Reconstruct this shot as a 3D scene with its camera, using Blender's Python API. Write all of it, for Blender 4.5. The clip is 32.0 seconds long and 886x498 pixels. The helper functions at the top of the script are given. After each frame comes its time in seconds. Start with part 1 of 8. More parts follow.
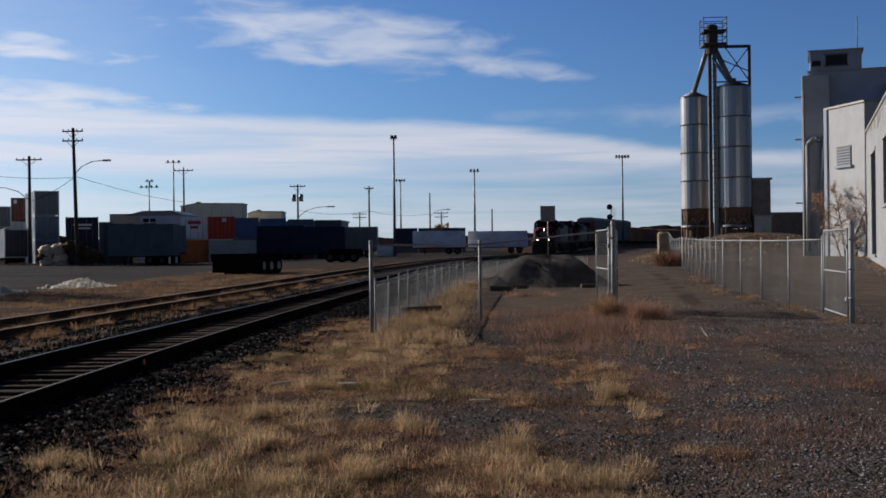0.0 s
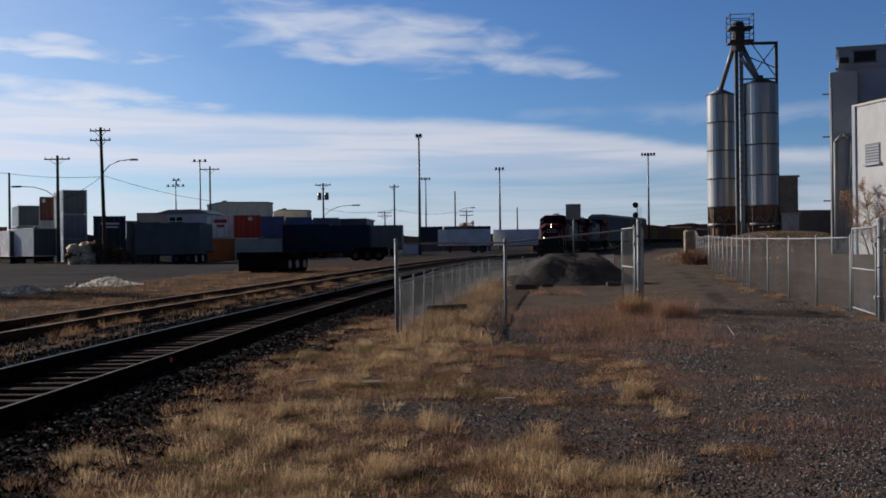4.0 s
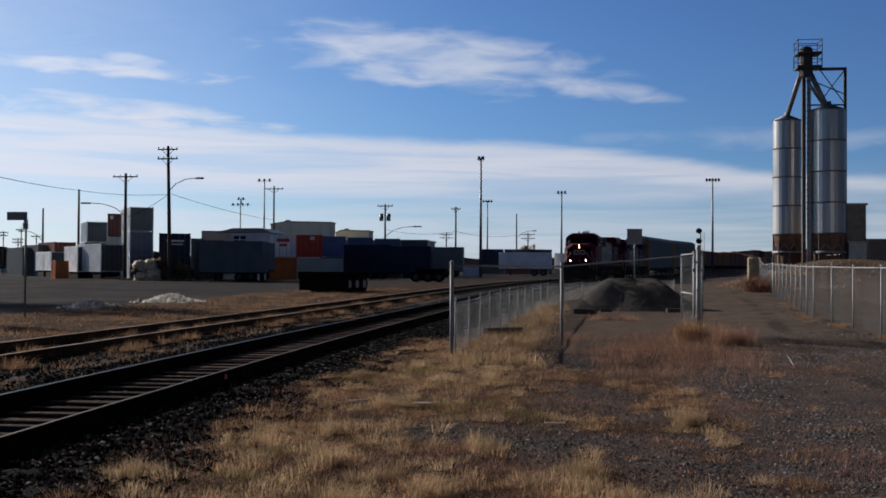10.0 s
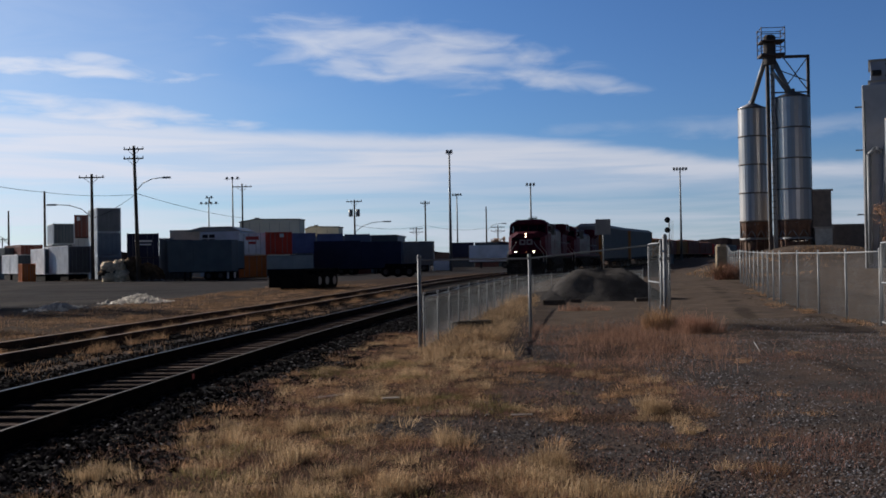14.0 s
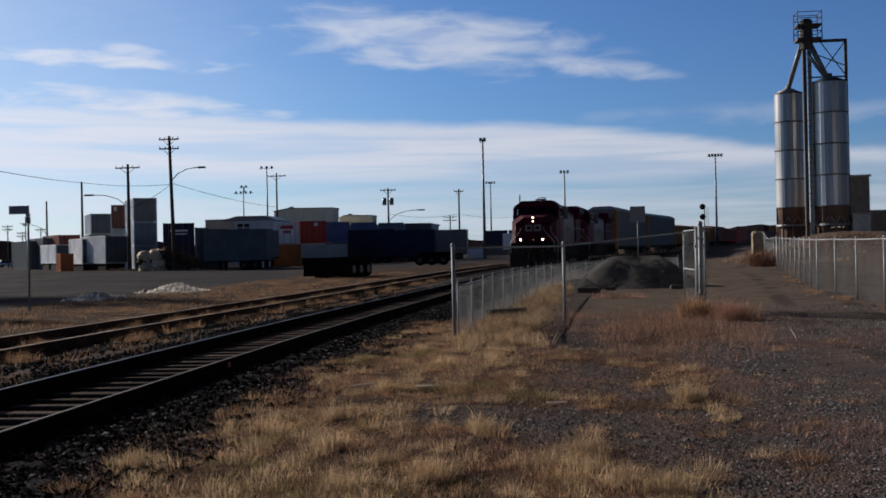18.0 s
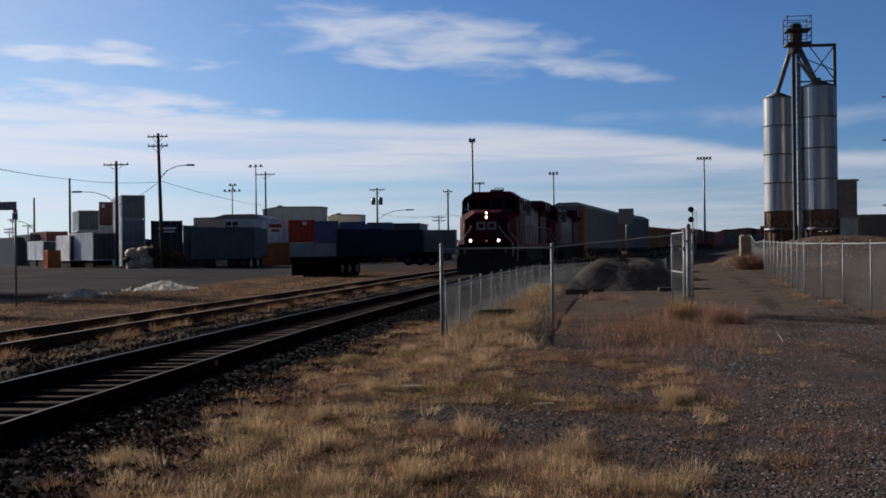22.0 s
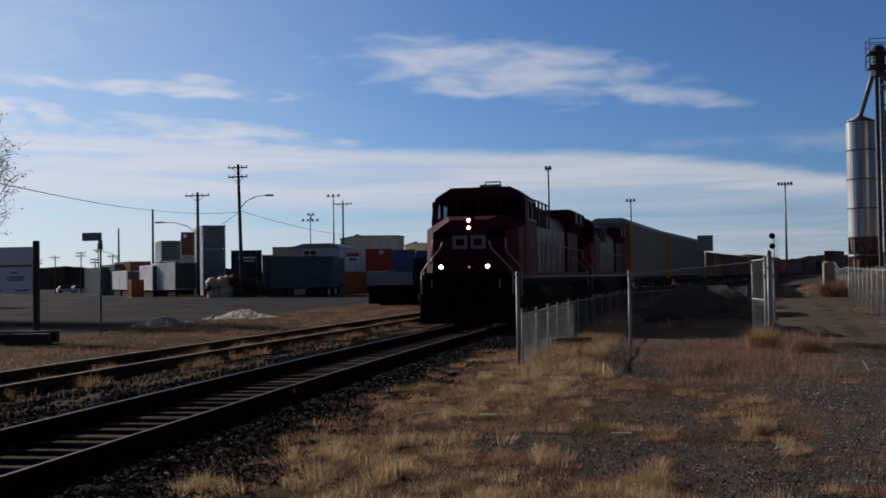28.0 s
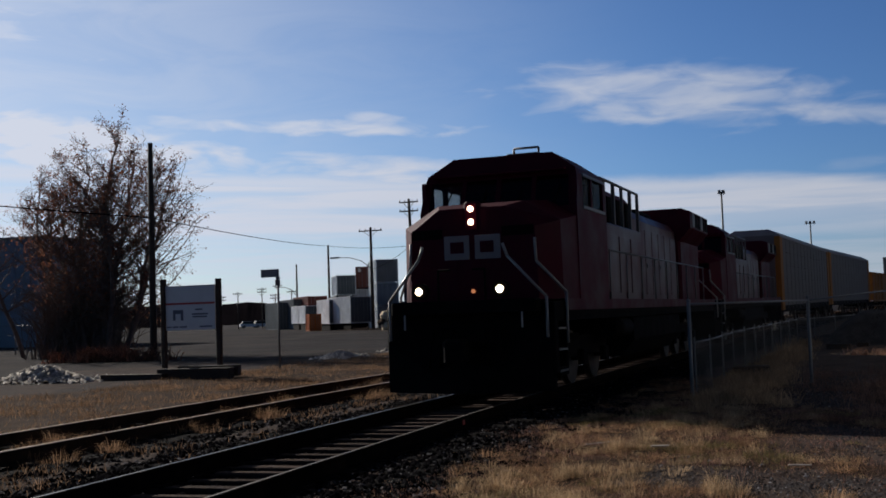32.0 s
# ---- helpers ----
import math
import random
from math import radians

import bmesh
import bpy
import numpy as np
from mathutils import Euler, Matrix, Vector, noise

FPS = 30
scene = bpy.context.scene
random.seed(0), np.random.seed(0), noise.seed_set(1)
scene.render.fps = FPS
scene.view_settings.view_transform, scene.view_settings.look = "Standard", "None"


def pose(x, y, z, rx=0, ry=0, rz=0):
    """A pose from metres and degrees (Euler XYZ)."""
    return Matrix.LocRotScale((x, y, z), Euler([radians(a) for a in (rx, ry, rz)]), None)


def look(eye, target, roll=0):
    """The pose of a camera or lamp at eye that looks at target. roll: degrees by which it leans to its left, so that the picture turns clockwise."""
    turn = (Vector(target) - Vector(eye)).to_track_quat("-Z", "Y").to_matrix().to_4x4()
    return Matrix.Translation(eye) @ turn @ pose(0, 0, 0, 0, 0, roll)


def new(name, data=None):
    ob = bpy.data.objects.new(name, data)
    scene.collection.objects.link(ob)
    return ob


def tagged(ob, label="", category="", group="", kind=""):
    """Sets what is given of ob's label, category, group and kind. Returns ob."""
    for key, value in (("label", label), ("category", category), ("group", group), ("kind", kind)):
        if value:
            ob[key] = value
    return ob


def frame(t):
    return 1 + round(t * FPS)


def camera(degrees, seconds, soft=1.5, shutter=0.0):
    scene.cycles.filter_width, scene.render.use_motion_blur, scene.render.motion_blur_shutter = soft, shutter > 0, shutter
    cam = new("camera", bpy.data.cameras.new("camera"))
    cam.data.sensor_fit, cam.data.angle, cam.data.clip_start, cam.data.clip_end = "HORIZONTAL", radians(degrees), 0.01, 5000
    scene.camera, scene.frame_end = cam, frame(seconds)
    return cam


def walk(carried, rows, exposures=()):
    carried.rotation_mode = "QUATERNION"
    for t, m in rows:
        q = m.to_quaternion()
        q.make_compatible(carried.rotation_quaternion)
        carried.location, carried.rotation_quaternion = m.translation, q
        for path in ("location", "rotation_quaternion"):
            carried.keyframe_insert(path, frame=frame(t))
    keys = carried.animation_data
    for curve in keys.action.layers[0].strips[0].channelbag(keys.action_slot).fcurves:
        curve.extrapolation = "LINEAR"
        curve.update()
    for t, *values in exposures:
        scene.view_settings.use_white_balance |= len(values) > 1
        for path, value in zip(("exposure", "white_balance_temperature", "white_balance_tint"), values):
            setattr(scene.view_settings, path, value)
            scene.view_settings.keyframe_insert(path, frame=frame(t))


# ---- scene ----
cam = camera(42.966, 32.0, 1.7)
walk(cam, [
    (0, pose(0.000, 0, 1.6, 89.938, 0.694, 2.295)),
    (0.5, pose(0.000, 0, 1.6, 90.032, 0.621, 2.245)),
    (1, pose(0.000, 0, 1.6, 89.938, 0.413, 2.330)),
    (1.5, pose(0.000, 0, 1.6, 89.933, 0.366, 2.521)),
    (2, pose(0.000, 0, 1.6, 89.906, 0.363, 2.635)),
    (2.5, pose(0.000, 0, 1.6, 89.875, 0.881, 2.792)),
    (3, pose(0.000, 0, 1.6, 89.809, 0.451, 3.120)),
    (3.5, pose(0.000, 0, 1.6, 89.893, 0.566, 3.407)),
    (5.5, pose(0.000, 0, 1.6, 89.726, 0.979, 3.693)),
    (6, pose(0.000, 0, 1.6, 89.766, 1.184, 3.822)),
    (6.5, pose(0.000, 0, 1.6, 90.027, 1.248, 3.930)),
    (7, pose(0.000, 0, 1.6, 90.107, 1.024, 4.067)),
    (7.5, pose(0.000, 0, 1.6, 90.133, 1.093, 4.042)),
    (8, pose(0.000, 0, 1.6, 90.121, 0.593, 3.104)),
    (8.5, pose(-0.030, 0, 1.6, 90.090, 0.877, -0.882)),
    (9, pose(-0.060, 0, 1.6, 90.420, 1.396, -1.703)),
    (9.5, pose(-0.020, 0, 1.6, 91.066, 0.394, 1.969)),
    (10, pose(0.100, 0, 1.6, 91.015, -0.283, 6.693)),
    (10.5, pose(0.170, 0, 1.6, 90.529, 1.544, 5.914)),
    (11, pose(0.170, 0, 1.6, 90.601, 1.263, 5.270)),
    (11.5, pose(0.170, 0, 1.6, 90.743, 1.599, 4.868)),
    (12, pose(0.170, 0, 1.6, 90.750, 1.319, 4.577)),
    (12.5, pose(0.170, 0, 1.6, 90.813, 1.243, 4.258)),
    (13, pose(0.170, 0, 1.6, 90.965, 1.596, 4.214)),
    (13.5, pose(0.170, 0, 1.6, 91.046, 1.268, 4.461)),
    (14, pose(0.170, 0, 1.6, 90.705, 0.986, 5.218)),
    (14.5, pose(0.170, 0, 1.6, 90.258, 0.627, 7.055)),
    (16.5, pose(0.170, 0, 1.6, 90.340, 0.933, 8.114)),
    (17, pose(0.170, 0, 1.6, 90.429, 1.013, 7.864)),
    (17.5, pose(0.170, 0, 1.6, 90.326, 1.116, 7.458)),
    (18, pose(0.170, 0, 1.6, 90.135, 1.237, 6.940)),
    (18.5, pose(0.170, 0, 1.6, 90.095, 1.201, 6.499)),
    (19, pose(0.170, 0, 1.6, 90.184, 1.186, 6.414)),
    (19.5, pose(0.170, 0, 1.6, 90.172, 0.858, 6.479)),
    (20, pose(0.170, 0, 1.6, 90.171, 0.521, 6.355)),
    (20.5, pose(0.170, 0, 1.6, 90.090, 0.507, 6.217)),
    (21, pose(0.170, 0, 1.6, 90.056, 0.766, 6.233)),
    (21.5, pose(0.170, 0, 1.6, 90.106, 0.910, 6.311)),
    (22, pose(0.170, 0, 1.6, 90.139, 0.684, 6.357)),
    (22.5, pose(0.170, 0, 1.6, 90.133, 0.734, 6.442)),
    (23, pose(0.170, 0, 1.6, 90.077, 0.820, 6.474)),
    (23.5, pose(0.170, 0, 1.6, 90.093, 0.941, 6.496)),
    (24, pose(0.170, 0, 1.6, 90.147, 0.955, 6.441)),
    (24.5, pose(0.170, 0, 1.6, 90.275, 1.061, 6.572)),
    (25, pose(0.170, 0, 1.6, 90.350, 1.136, 6.692)),
    (25.5, pose(0.170, 0, 1.6, 90.613, 0.972, 6.971)),
    (27.5, pose(0.100, 0, 1.6, 91.958, 0.962, 8.875)),
    (28, pose(0.180, 0, 1.6, 91.629, 0.900, 10.249)),
    (28.5, pose(0.220, 0, 1.6, 91.928, 1.179, 13.751)),
    (29, pose(0.260, 0, 1.6, 92.711, 1.673, 15.287)),
    (29.5, pose(0.260, 0, 1.6, 93.271, 1.797, 15.394)),
    (30, pose(0.260, 0, 1.6, 93.516, 1.525, 15.647)),
    (30.5, pose(0.260, 0, 1.6, 93.589, 1.853, 16.103)),
    (31, pose(0.260, 0, 1.6, 93.555, 2.082, 16.867)),
    (31.5, pose(0.260, 0, 1.6, 93.459, 2.115, 17.871)),
    (32, pose(0.260, 0, 1.6, 93.389, 1.924, 18.984)),
], ((0, 0.17), (25, 0.16), (28, -0.02), (30, -0.22), (31, -0.22), (32, -0.08)))

# ---- world, sun ----
SUN_AZ, SUN_EL = -57.0, 22.6     # degrees from the forward axis (minus: to the left), and above the horizon
SKY, SUN = 0.052, 4.6
GLOW_AZ = -60.0                   # where the haze round the sun is brightest


def math_node(nt, op, a, b=0.0, c=None, clamp=False):
    n = nt.nodes.new("ShaderNodeMath")
    n.operation, n.use_clamp = op, clamp
    for i, v in enumerate((a, b, c)):
        if v is None:
            continue
        if isinstance(v, (int, float)):
            n.inputs[i].default_value = v
        else:
            nt.links.new(v, n.inputs[i])
    return n.outputs[0]


def smooth(nt, v, lo, hi, to_lo=0.0, to_hi=1.0):
    n = nt.nodes.new("ShaderNodeMapRange")
    n.interpolation_type = "SMOOTHSTEP"
    nt.links.new(v, n.inputs["Value"])
    for k, x in zip(("From Min", "From Max", "To Min", "To Max"), (lo, hi, to_lo, to_hi)):
        n.inputs[k].default_value = x
    return n.outputs["Result"]


def mix_col(nt, fac, a, b, blend="MIX"):
    n = nt.nodes.new("ShaderNodeMix")
    n.data_type, n.blend_type = "RGBA", blend
    for sock, v in ((n.inputs["Factor"], fac), (n.inputs[6], a), (n.inputs[7], b)):
        if isinstance(v, (int, float)):
            sock.default_value = v
        elif isinstance(v, (tuple, list)):
            sock.default_value = (*v[:3], 1.0)
        else:
            nt.links.new(v, sock)
    return n.outputs[2]


def noise_tex(nt, vec, scale, detail=4.0, rough=0.55, distort=0.0):
    n = nt.nodes.new("ShaderNodeTexNoise")
    if vec is not None:
        nt.links.new(vec, n.inputs["Vector"])
    n.inputs["Scale"].default_value, n.inputs["Detail"].default_value = scale, detail
    n.inputs["Roughness"].default_value, n.inputs["Distortion"].default_value = rough, distort
    return n.outputs["Fac"]


def make_world():
    w = bpy.data.worlds.new("sky")
    scene.world = w
    w.use_nodes = True
    nt = w.node_tree
    nt.nodes.clear()
    out, bg = nt.nodes.new("ShaderNodeOutputWorld"), nt.nodes.new("ShaderNodeBackground")
    sky = nt.nodes.new("ShaderNodeTexSky")
    sky.sky_type, sky.sun_disc = "NISHITA", False
    sky.sun_elevation, sky.sun_rotation = radians(SUN_EL), radians(SUN_AZ)
    sky.altitude, sky.air_density, sky.dust_density, sky.ozone_density = 1000.0, 1.0, 0.35, 2.5
    tc = nt.nodes.new("ShaderNodeTexCoord")
    sep = nt.nodes.new("ShaderNodeSeparateXYZ")
    nt.links.new(tc.outputs["Generated"], sep.inputs[0])
    az = math_node(nt, "MULTIPLY", math_node(nt, "ARCTAN2", sep.outputs[0], sep.outputs[1]), 57.2958)
    el = math_node(nt, "MULTIPLY", math_node(nt, "ARCSINE", sep.outputs[2]), 57.2958)
    comb = nt.nodes.new("ShaderNodeCombineXYZ")
    nt.links.new(az, comb.inputs[0])
    nt.links.new(math_node(nt, "MULTIPLY", el, 4.0), comb.inputs[1])
    streak = noise_tex(nt, comb.outputs[0], 0.10, 7.0, 0.6, 0.8)
    fine = noise_tex(nt, comb.outputs[0], 0.30, 4.5, 0.52, 0.5)
    wob = math_node(nt, "ADD", math_node(nt, "MULTIPLY", math_node(nt, "SUBTRACT", streak, 0.5), 3.0),
                    math_node(nt, "MULTIPLY", math_node(nt, "SUBTRACT", fine, 0.5), 1.2))

    def puff(a0, e0, ra, re, lean, power):
        """A lens of thin cloud round azimuth a0, height e0."""
        da = math_node(nt, "SUBTRACT", az, a0)
        de = math_node(nt, "SUBTRACT", math_node(nt, "SUBTRACT", el, e0), math_node(nt, "MULTIPLY", da, lean))
        de = math_node(nt, "ADD", de, math_node(nt, "MULTIPLY", wob, 0.35))
        r2 = math_node(nt, "ADD", math_node(nt, "POWER", math_node(nt, "ABSOLUTE", math_node(nt, "DIVIDE", da, ra)), 2.0),
                       math_node(nt, "POWER", math_node(nt, "ABSOLUTE", math_node(nt, "DIVIDE", de, re)), 2.0))
        n = math_node(nt, "ADD", math_node(nt, "MULTIPLY", fine, 1.15), math_node(nt, "MULTIPLY", math_node(nt, "SUBTRACT", 1.0, r2), 0.40))
        return math_node(nt, "MULTIPLY", smooth(nt, n, 0.46, 1.22, 0.0, power), smooth(nt, r2, 0.9, 2.2, 1.0, 0.0))

    bank_top = math_node(nt, "ADD", math_node(nt, "ADD", math_node(nt, "MULTIPLY", az, -0.045), 6.25), smooth(nt, az, -1.0, 11.0, 0.0, -1.0))
    over = math_node(nt, "SUBTRACT", math_node(nt, "ADD", el, math_node(nt, "MULTIPLY", wob, 0.28)), bank_top)
    bank = math_node(nt, "MULTIPLY", smooth(nt, over, -0.55, 0.25, 1.0, 0.0), smooth(nt, el, 2.6, 4.6, 0.15, 1.0))
    comb2 = nt.nodes.new("ShaderNodeCombineXYZ")
    nt.links.new(math_node(nt, "MULTIPLY", az, 0.35), comb2.inputs[0])
    nt.links.new(math_node(nt, "MULTIPLY", el, 6.0), comb2.inputs[1])
    stria = noise_tex(nt, comb2.outputs[0], 0.22, 6.0, 0.55, 0.5)
    bank = math_node(nt, "MULTIPLY", bank, math_node(nt, "MAXIMUM", smooth(nt, stria, 0.34, 0.62, 0.55, 1.0), smooth(nt, over, -1.6, -0.5, 0.0, 0.9)))
    el_left = math_node(nt, "SUBTRACT", el, smooth(nt, az, -44.0, -14.0, 4.2, 0.0))
    low = math_node(nt, "MULTIPLY", smooth(nt, el_left, 0.8, 5.6, 0.8, 0.0), smooth(nt, stria, 0.34, 0.60, 0.45, 1.0))
    cover = bank
    for c in (low, puff(-7.7, 10.7, 9.0, 1.7, -0.10, 0.82), puff(-8.7, 11.2, 5.5, 1.3, -0.06, 0.85), puff(0.7, 9.15, 5.2, 0.6, -0.17, 0.75),
              puff(-26.2, 9.75, 9.5, 0.55, -0.03, 1.05), puff(-22.0, 9.95, 2.2, 0.6, -0.1, 0.9), puff(-22.7, 7.5, 8.0, 0.95, -0.06, 1.1),
              puff(-38.2, 8.7, 10.0, 2.0, -0.10, 1.5), puff(-32.7, 8.3, 6.0, 1.1, -0.08, 1.3), puff(-41.7, 14.6, 8.0, 1.8, -0.14, 0.8), puff(12.3, 6.4, 12.0, 0.6, -0.02, 0.3)):
        cover = math_node(nt, "MAXIMUM", cover, c)
    veil = math_node(nt, "MULTIPLY", smooth(nt, math_node(nt, "ABSOLUTE", math_node(nt, "SUBTRACT", az, GLOW_AZ)), 8.0, 56.0, 0.75, 0.0), smooth(nt, streak, 0.3, 0.65, 0.6, 1.0))
    cover = math_node(nt, "MAXIMUM", cover, veil)
    # the cloud lies ahead; left off the unseen sky to lower fill light
    cover = math_node(nt, "MULTIPLY", cover, smooth(nt, math_node(nt, "ABSOLUTE", math_node(nt, "ADD", az, 15.0)), 36.0, 66.0, 1.0, 0.0))
    skyc = nt.nodes.new("ShaderNodeMix")
    skyc.data_type, skyc.blend_type = "RGBA", "MULTIPLY"
    skyc.inputs["Factor"].default_value = 1.0
    nt.links.new(sky.outputs[0], skyc.inputs[6])
    off_sun = math_node(nt, "ABSOLUTE", math_node(nt, "SUBTRACT", az, GLOW_AZ))
    # sky above and behind the view is dimmed to cut fill light
    sky_gain = math_node(nt, "MULTIPLY", math_node(nt, "MULTIPLY", smooth(nt, el, 2.0, 16.0, 1.12, 1.12), smooth(nt, el, 15.0, 42.0, 1.0, 0.15)),
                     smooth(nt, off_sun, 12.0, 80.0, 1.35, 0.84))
    sky_gain = math_node(nt, "MULTIPLY", sky_gain, smooth(nt, off_sun, 80.0, 150.0, 1.0, 0.35))
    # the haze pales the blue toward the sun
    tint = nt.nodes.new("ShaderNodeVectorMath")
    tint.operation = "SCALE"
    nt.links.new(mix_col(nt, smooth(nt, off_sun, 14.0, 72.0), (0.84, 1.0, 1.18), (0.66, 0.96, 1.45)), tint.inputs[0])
    nt.links.new(sky_gain, tint.inputs["Scale"])
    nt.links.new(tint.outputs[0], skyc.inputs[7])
    # thin cloud is whiter toward the sun's side
    warm = smooth(nt, math_node(nt, "ABSOLUTE", math_node(nt, "SUBTRACT", az, GLOW_AZ)), 10.0, 76.0, 1.32, 0.91)
    white = nt.nodes.new("ShaderNodeVectorMath")
    white.operation = "SCALE"
    white.inputs[0].default_value = (10.0, 10.7, 12.5)
    nt.links.new(warm, white.inputs["Scale"])
    col = mix_col(nt, cover, skyc.outputs[2], white.outputs[0])
    nt.links.new(col, bg.inputs["Color"])
    bg.inputs["Strength"].default_value = SKY
    nt.links.new(bg.outputs[0], out.inputs[0])


make_world()
sun = new("sun", bpy.data.lights.new("sun", "SUN"))
sun.data.energy, sun.data.angle, sun.data.color = SUN, radians(0.53), (1.0, 0.92, 0.82)
_a, _e = radians(SUN_AZ), radians(SUN_EL)
sun.matrix_world = look((math.sin(_a) * math.cos(_e) * 300, math.cos(_a) * math.cos(_e) * 300, math.sin(_e) * 300), (0, 0, 0))

# ---- materials ----


def material(name, base, rough=0.7, metal=0.0, vary=0.25, scale=6.0, fine=60.0, bump=0.15, dirt=None, dirt_amount=0.35,
             dirt_scale=1.2, spec=0.5, per_object=0.0, stretch=(1, 1, 1), per_island=0.0, bump_dist=0.01, glow=None, glow_power=0.0):
    """A surface with grain at two scales, stains, relief and a shade that differs from piece to piece."""
    m = bpy.data.materials.new(name)
    m.use_nodes = True
    nt = m.node_tree
    b = nt.nodes["Principled BSDF"]
    tc = nt.nodes.new("ShaderNodeTexCoord")
    mp = nt.nodes.new("ShaderNodeMapping")
    mp.inputs["Scale"].default_value = stretch
    nt.links.new(tc.outputs["Object"], mp.inputs[0])
    v = mp.outputs[0]
    n1, n2 = noise_tex(nt, v, scale, 5.0), noise_tex(nt, v, fine, 3.0)
    k = math_node(nt, "ADD", smooth(nt, n1, 0.25, 0.75, 1 - vary, 1 + vary), math_node(nt, "MULTIPLY", math_node(nt, "SUBTRACT", n2, 0.5), vary))
    if per_object or per_island:
        src = nt.nodes.new("ShaderNodeObjectInfo").outputs["Random"] if per_object else nt.nodes.new("ShaderNodeNewGeometry").outputs["Random Per Island"]
        amount = per_object or per_island
        k = math_node(nt, "MULTIPLY", k, smooth(nt, src, 0.0, 1.0, 1 - amount, 1 + amount))
    vm = nt.nodes.new("ShaderNodeVectorMath")
    vm.operation = "SCALE"
    vm.inputs[0].default_value = base
    nt.links.new(k, vm.inputs["Scale"])
    col = vm.outputs[0]
    if dirt is not None:
        n3 = noise_tex(nt, tc.outputs["Object"], dirt_scale, 6.0, 0.65, 0.6)
        col = mix_col(nt, smooth(nt, n3, 0.48, 0.72, 0.0, dirt_amount), col, dirt)
    nt.links.new(col, b.inputs["Base Color"])
    nt.links.new(smooth(nt, n1, 0.2, 0.8, max(0.02, rough - 0.12), min(1, rough + 0.12)), b.inputs["Roughness"])
    b.inputs["Metallic"].default_value = metal
    b.inputs["Specular IOR Level"].default_value = spec
    if bump:
        bp = nt.nodes.new("ShaderNodeBump")
        bp.inputs["Strength"].default_value, bp.inputs["Distance"].default_value = bump, bump_dist
        nt.links.new(n2, bp.inputs["Height"])
        nt.links.new(bp.outputs[0], b.inputs["Normal"])
    if glow:
        b.inputs["Emission Color"].default_value = (*glow, 1)
        b.inputs["Emission Strength"].default_value = glow_power
    return m


def thin_leaf(name, base, back, vary_scale=1.2, island=0.4, dirt=None):
    """Dry blades and leaves: light passes through them."""
    m = material(name, base, 0.9, 0.0, 0.42, vary_scale, 30, 0.0, dirt, 0.6, 0.5, 0.02, per_island=island)
    nt = m.node_tree
    b, out = nt.nodes["Principled BSDF"], nt.nodes["Material Output"]
    tr, mix = nt.nodes.new("ShaderNodeBsdfTranslucent"), nt.nodes.new("ShaderNodeMixShader")
    col = b.inputs["Base Color"].links[0].from_socket
    nt.links.new(col, tr.inputs["Color"])
    mix.inputs[0].default_value = back
    nt.links.new(b.outputs[0], mix.inputs[1])
    nt.links.new(tr.outputs[0], mix.inputs[2])
    nt.links.new(mix.outputs[0], out.inputs[0])
    return m


def glass(name, tint=(0.008, 0.009, 0.011)):
    m = bpy.data.materials.new(name)
    m.use_nodes = True
    b = m.node_tree.nodes["Principled BSDF"]
    b.inputs["Base Color"].default_value = (*tint, 1)
    b.inputs["Roughness"].default_value = 0.2
    b.inputs["IOR"].default_value = 1.12
    b.inputs["Specular IOR Level"].default_value = 0.03
    return m


def pane(name):
    """Clear window glass with a faint sheen."""
    m = bpy.data.materials.new(name)
    m.use_nodes = True
    nt = m.node_tree
    clear, gloss, mix = nt.nodes.new("ShaderNodeBsdfTransparent"), nt.nodes.new("ShaderNodeBsdfGlossy"), nt.nodes.new("ShaderNodeMixShader")
    clear.inputs["Color"].default_value = (0.62, 0.66, 0.68, 1)
    gloss.inputs["Roughness"].default_value = 0.08
    mix.inputs[0].default_value = 0.05
    nt.links.new(clear.outputs[0], mix.inputs[1])
    nt.links.new(gloss.outputs[0], mix.inputs[2])
    nt.links.new(mix.outputs[0], nt.nodes["Material Output"].inputs[0])
    return m


def wall_material(name, base, stain, chip):
    """Old painted masonry: blotches, rain streaks, chipped spots and a rough coat."""
    m = material(name, base, 0.95, 0.0, 0.10, 0.9, 22, 0.4, stain, 0.55, 0.45, 0.1)
    nt = m.node_tree
    b = nt.nodes["Principled BSDF"]
    tc, mp = nt.nodes.new("ShaderNodeTexCoord"), nt.nodes.new("ShaderNodeMapping")
    mp.inputs["Scale"].default_value = (1.0, 1.0, 0.09)
    nt.links.new(tc.outputs["Object"], mp.inputs[0])
    col = b.inputs["Base Color"].links[0].from_socket
    streak = noise_tex(nt, mp.outputs[0], 2.6, 6, 0.65, 0.3)
    col = mix_col(nt, smooth(nt, streak, 0.52, 0.74, 0.0, 0.3), col, stain)
    spots = noise_tex(nt, tc.outputs["Object"], 3.2, 7, 0.75, 0.9)
    col = mix_col(nt, smooth(nt, spots, 0.60, 0.68, 0.0, 0.8), col, chip)
    light = noise_tex(nt, tc.outputs["Object"], 1.7, 5, 0.6, 0.4)
    col = mix_col(nt, smooth(nt, light, 0.56, 0.66, 0.0, 0.35), col, tuple(min(0.8, c * 1.35) for c in base))
    nt.links.new(col, b.inputs["Base Color"])
    return m


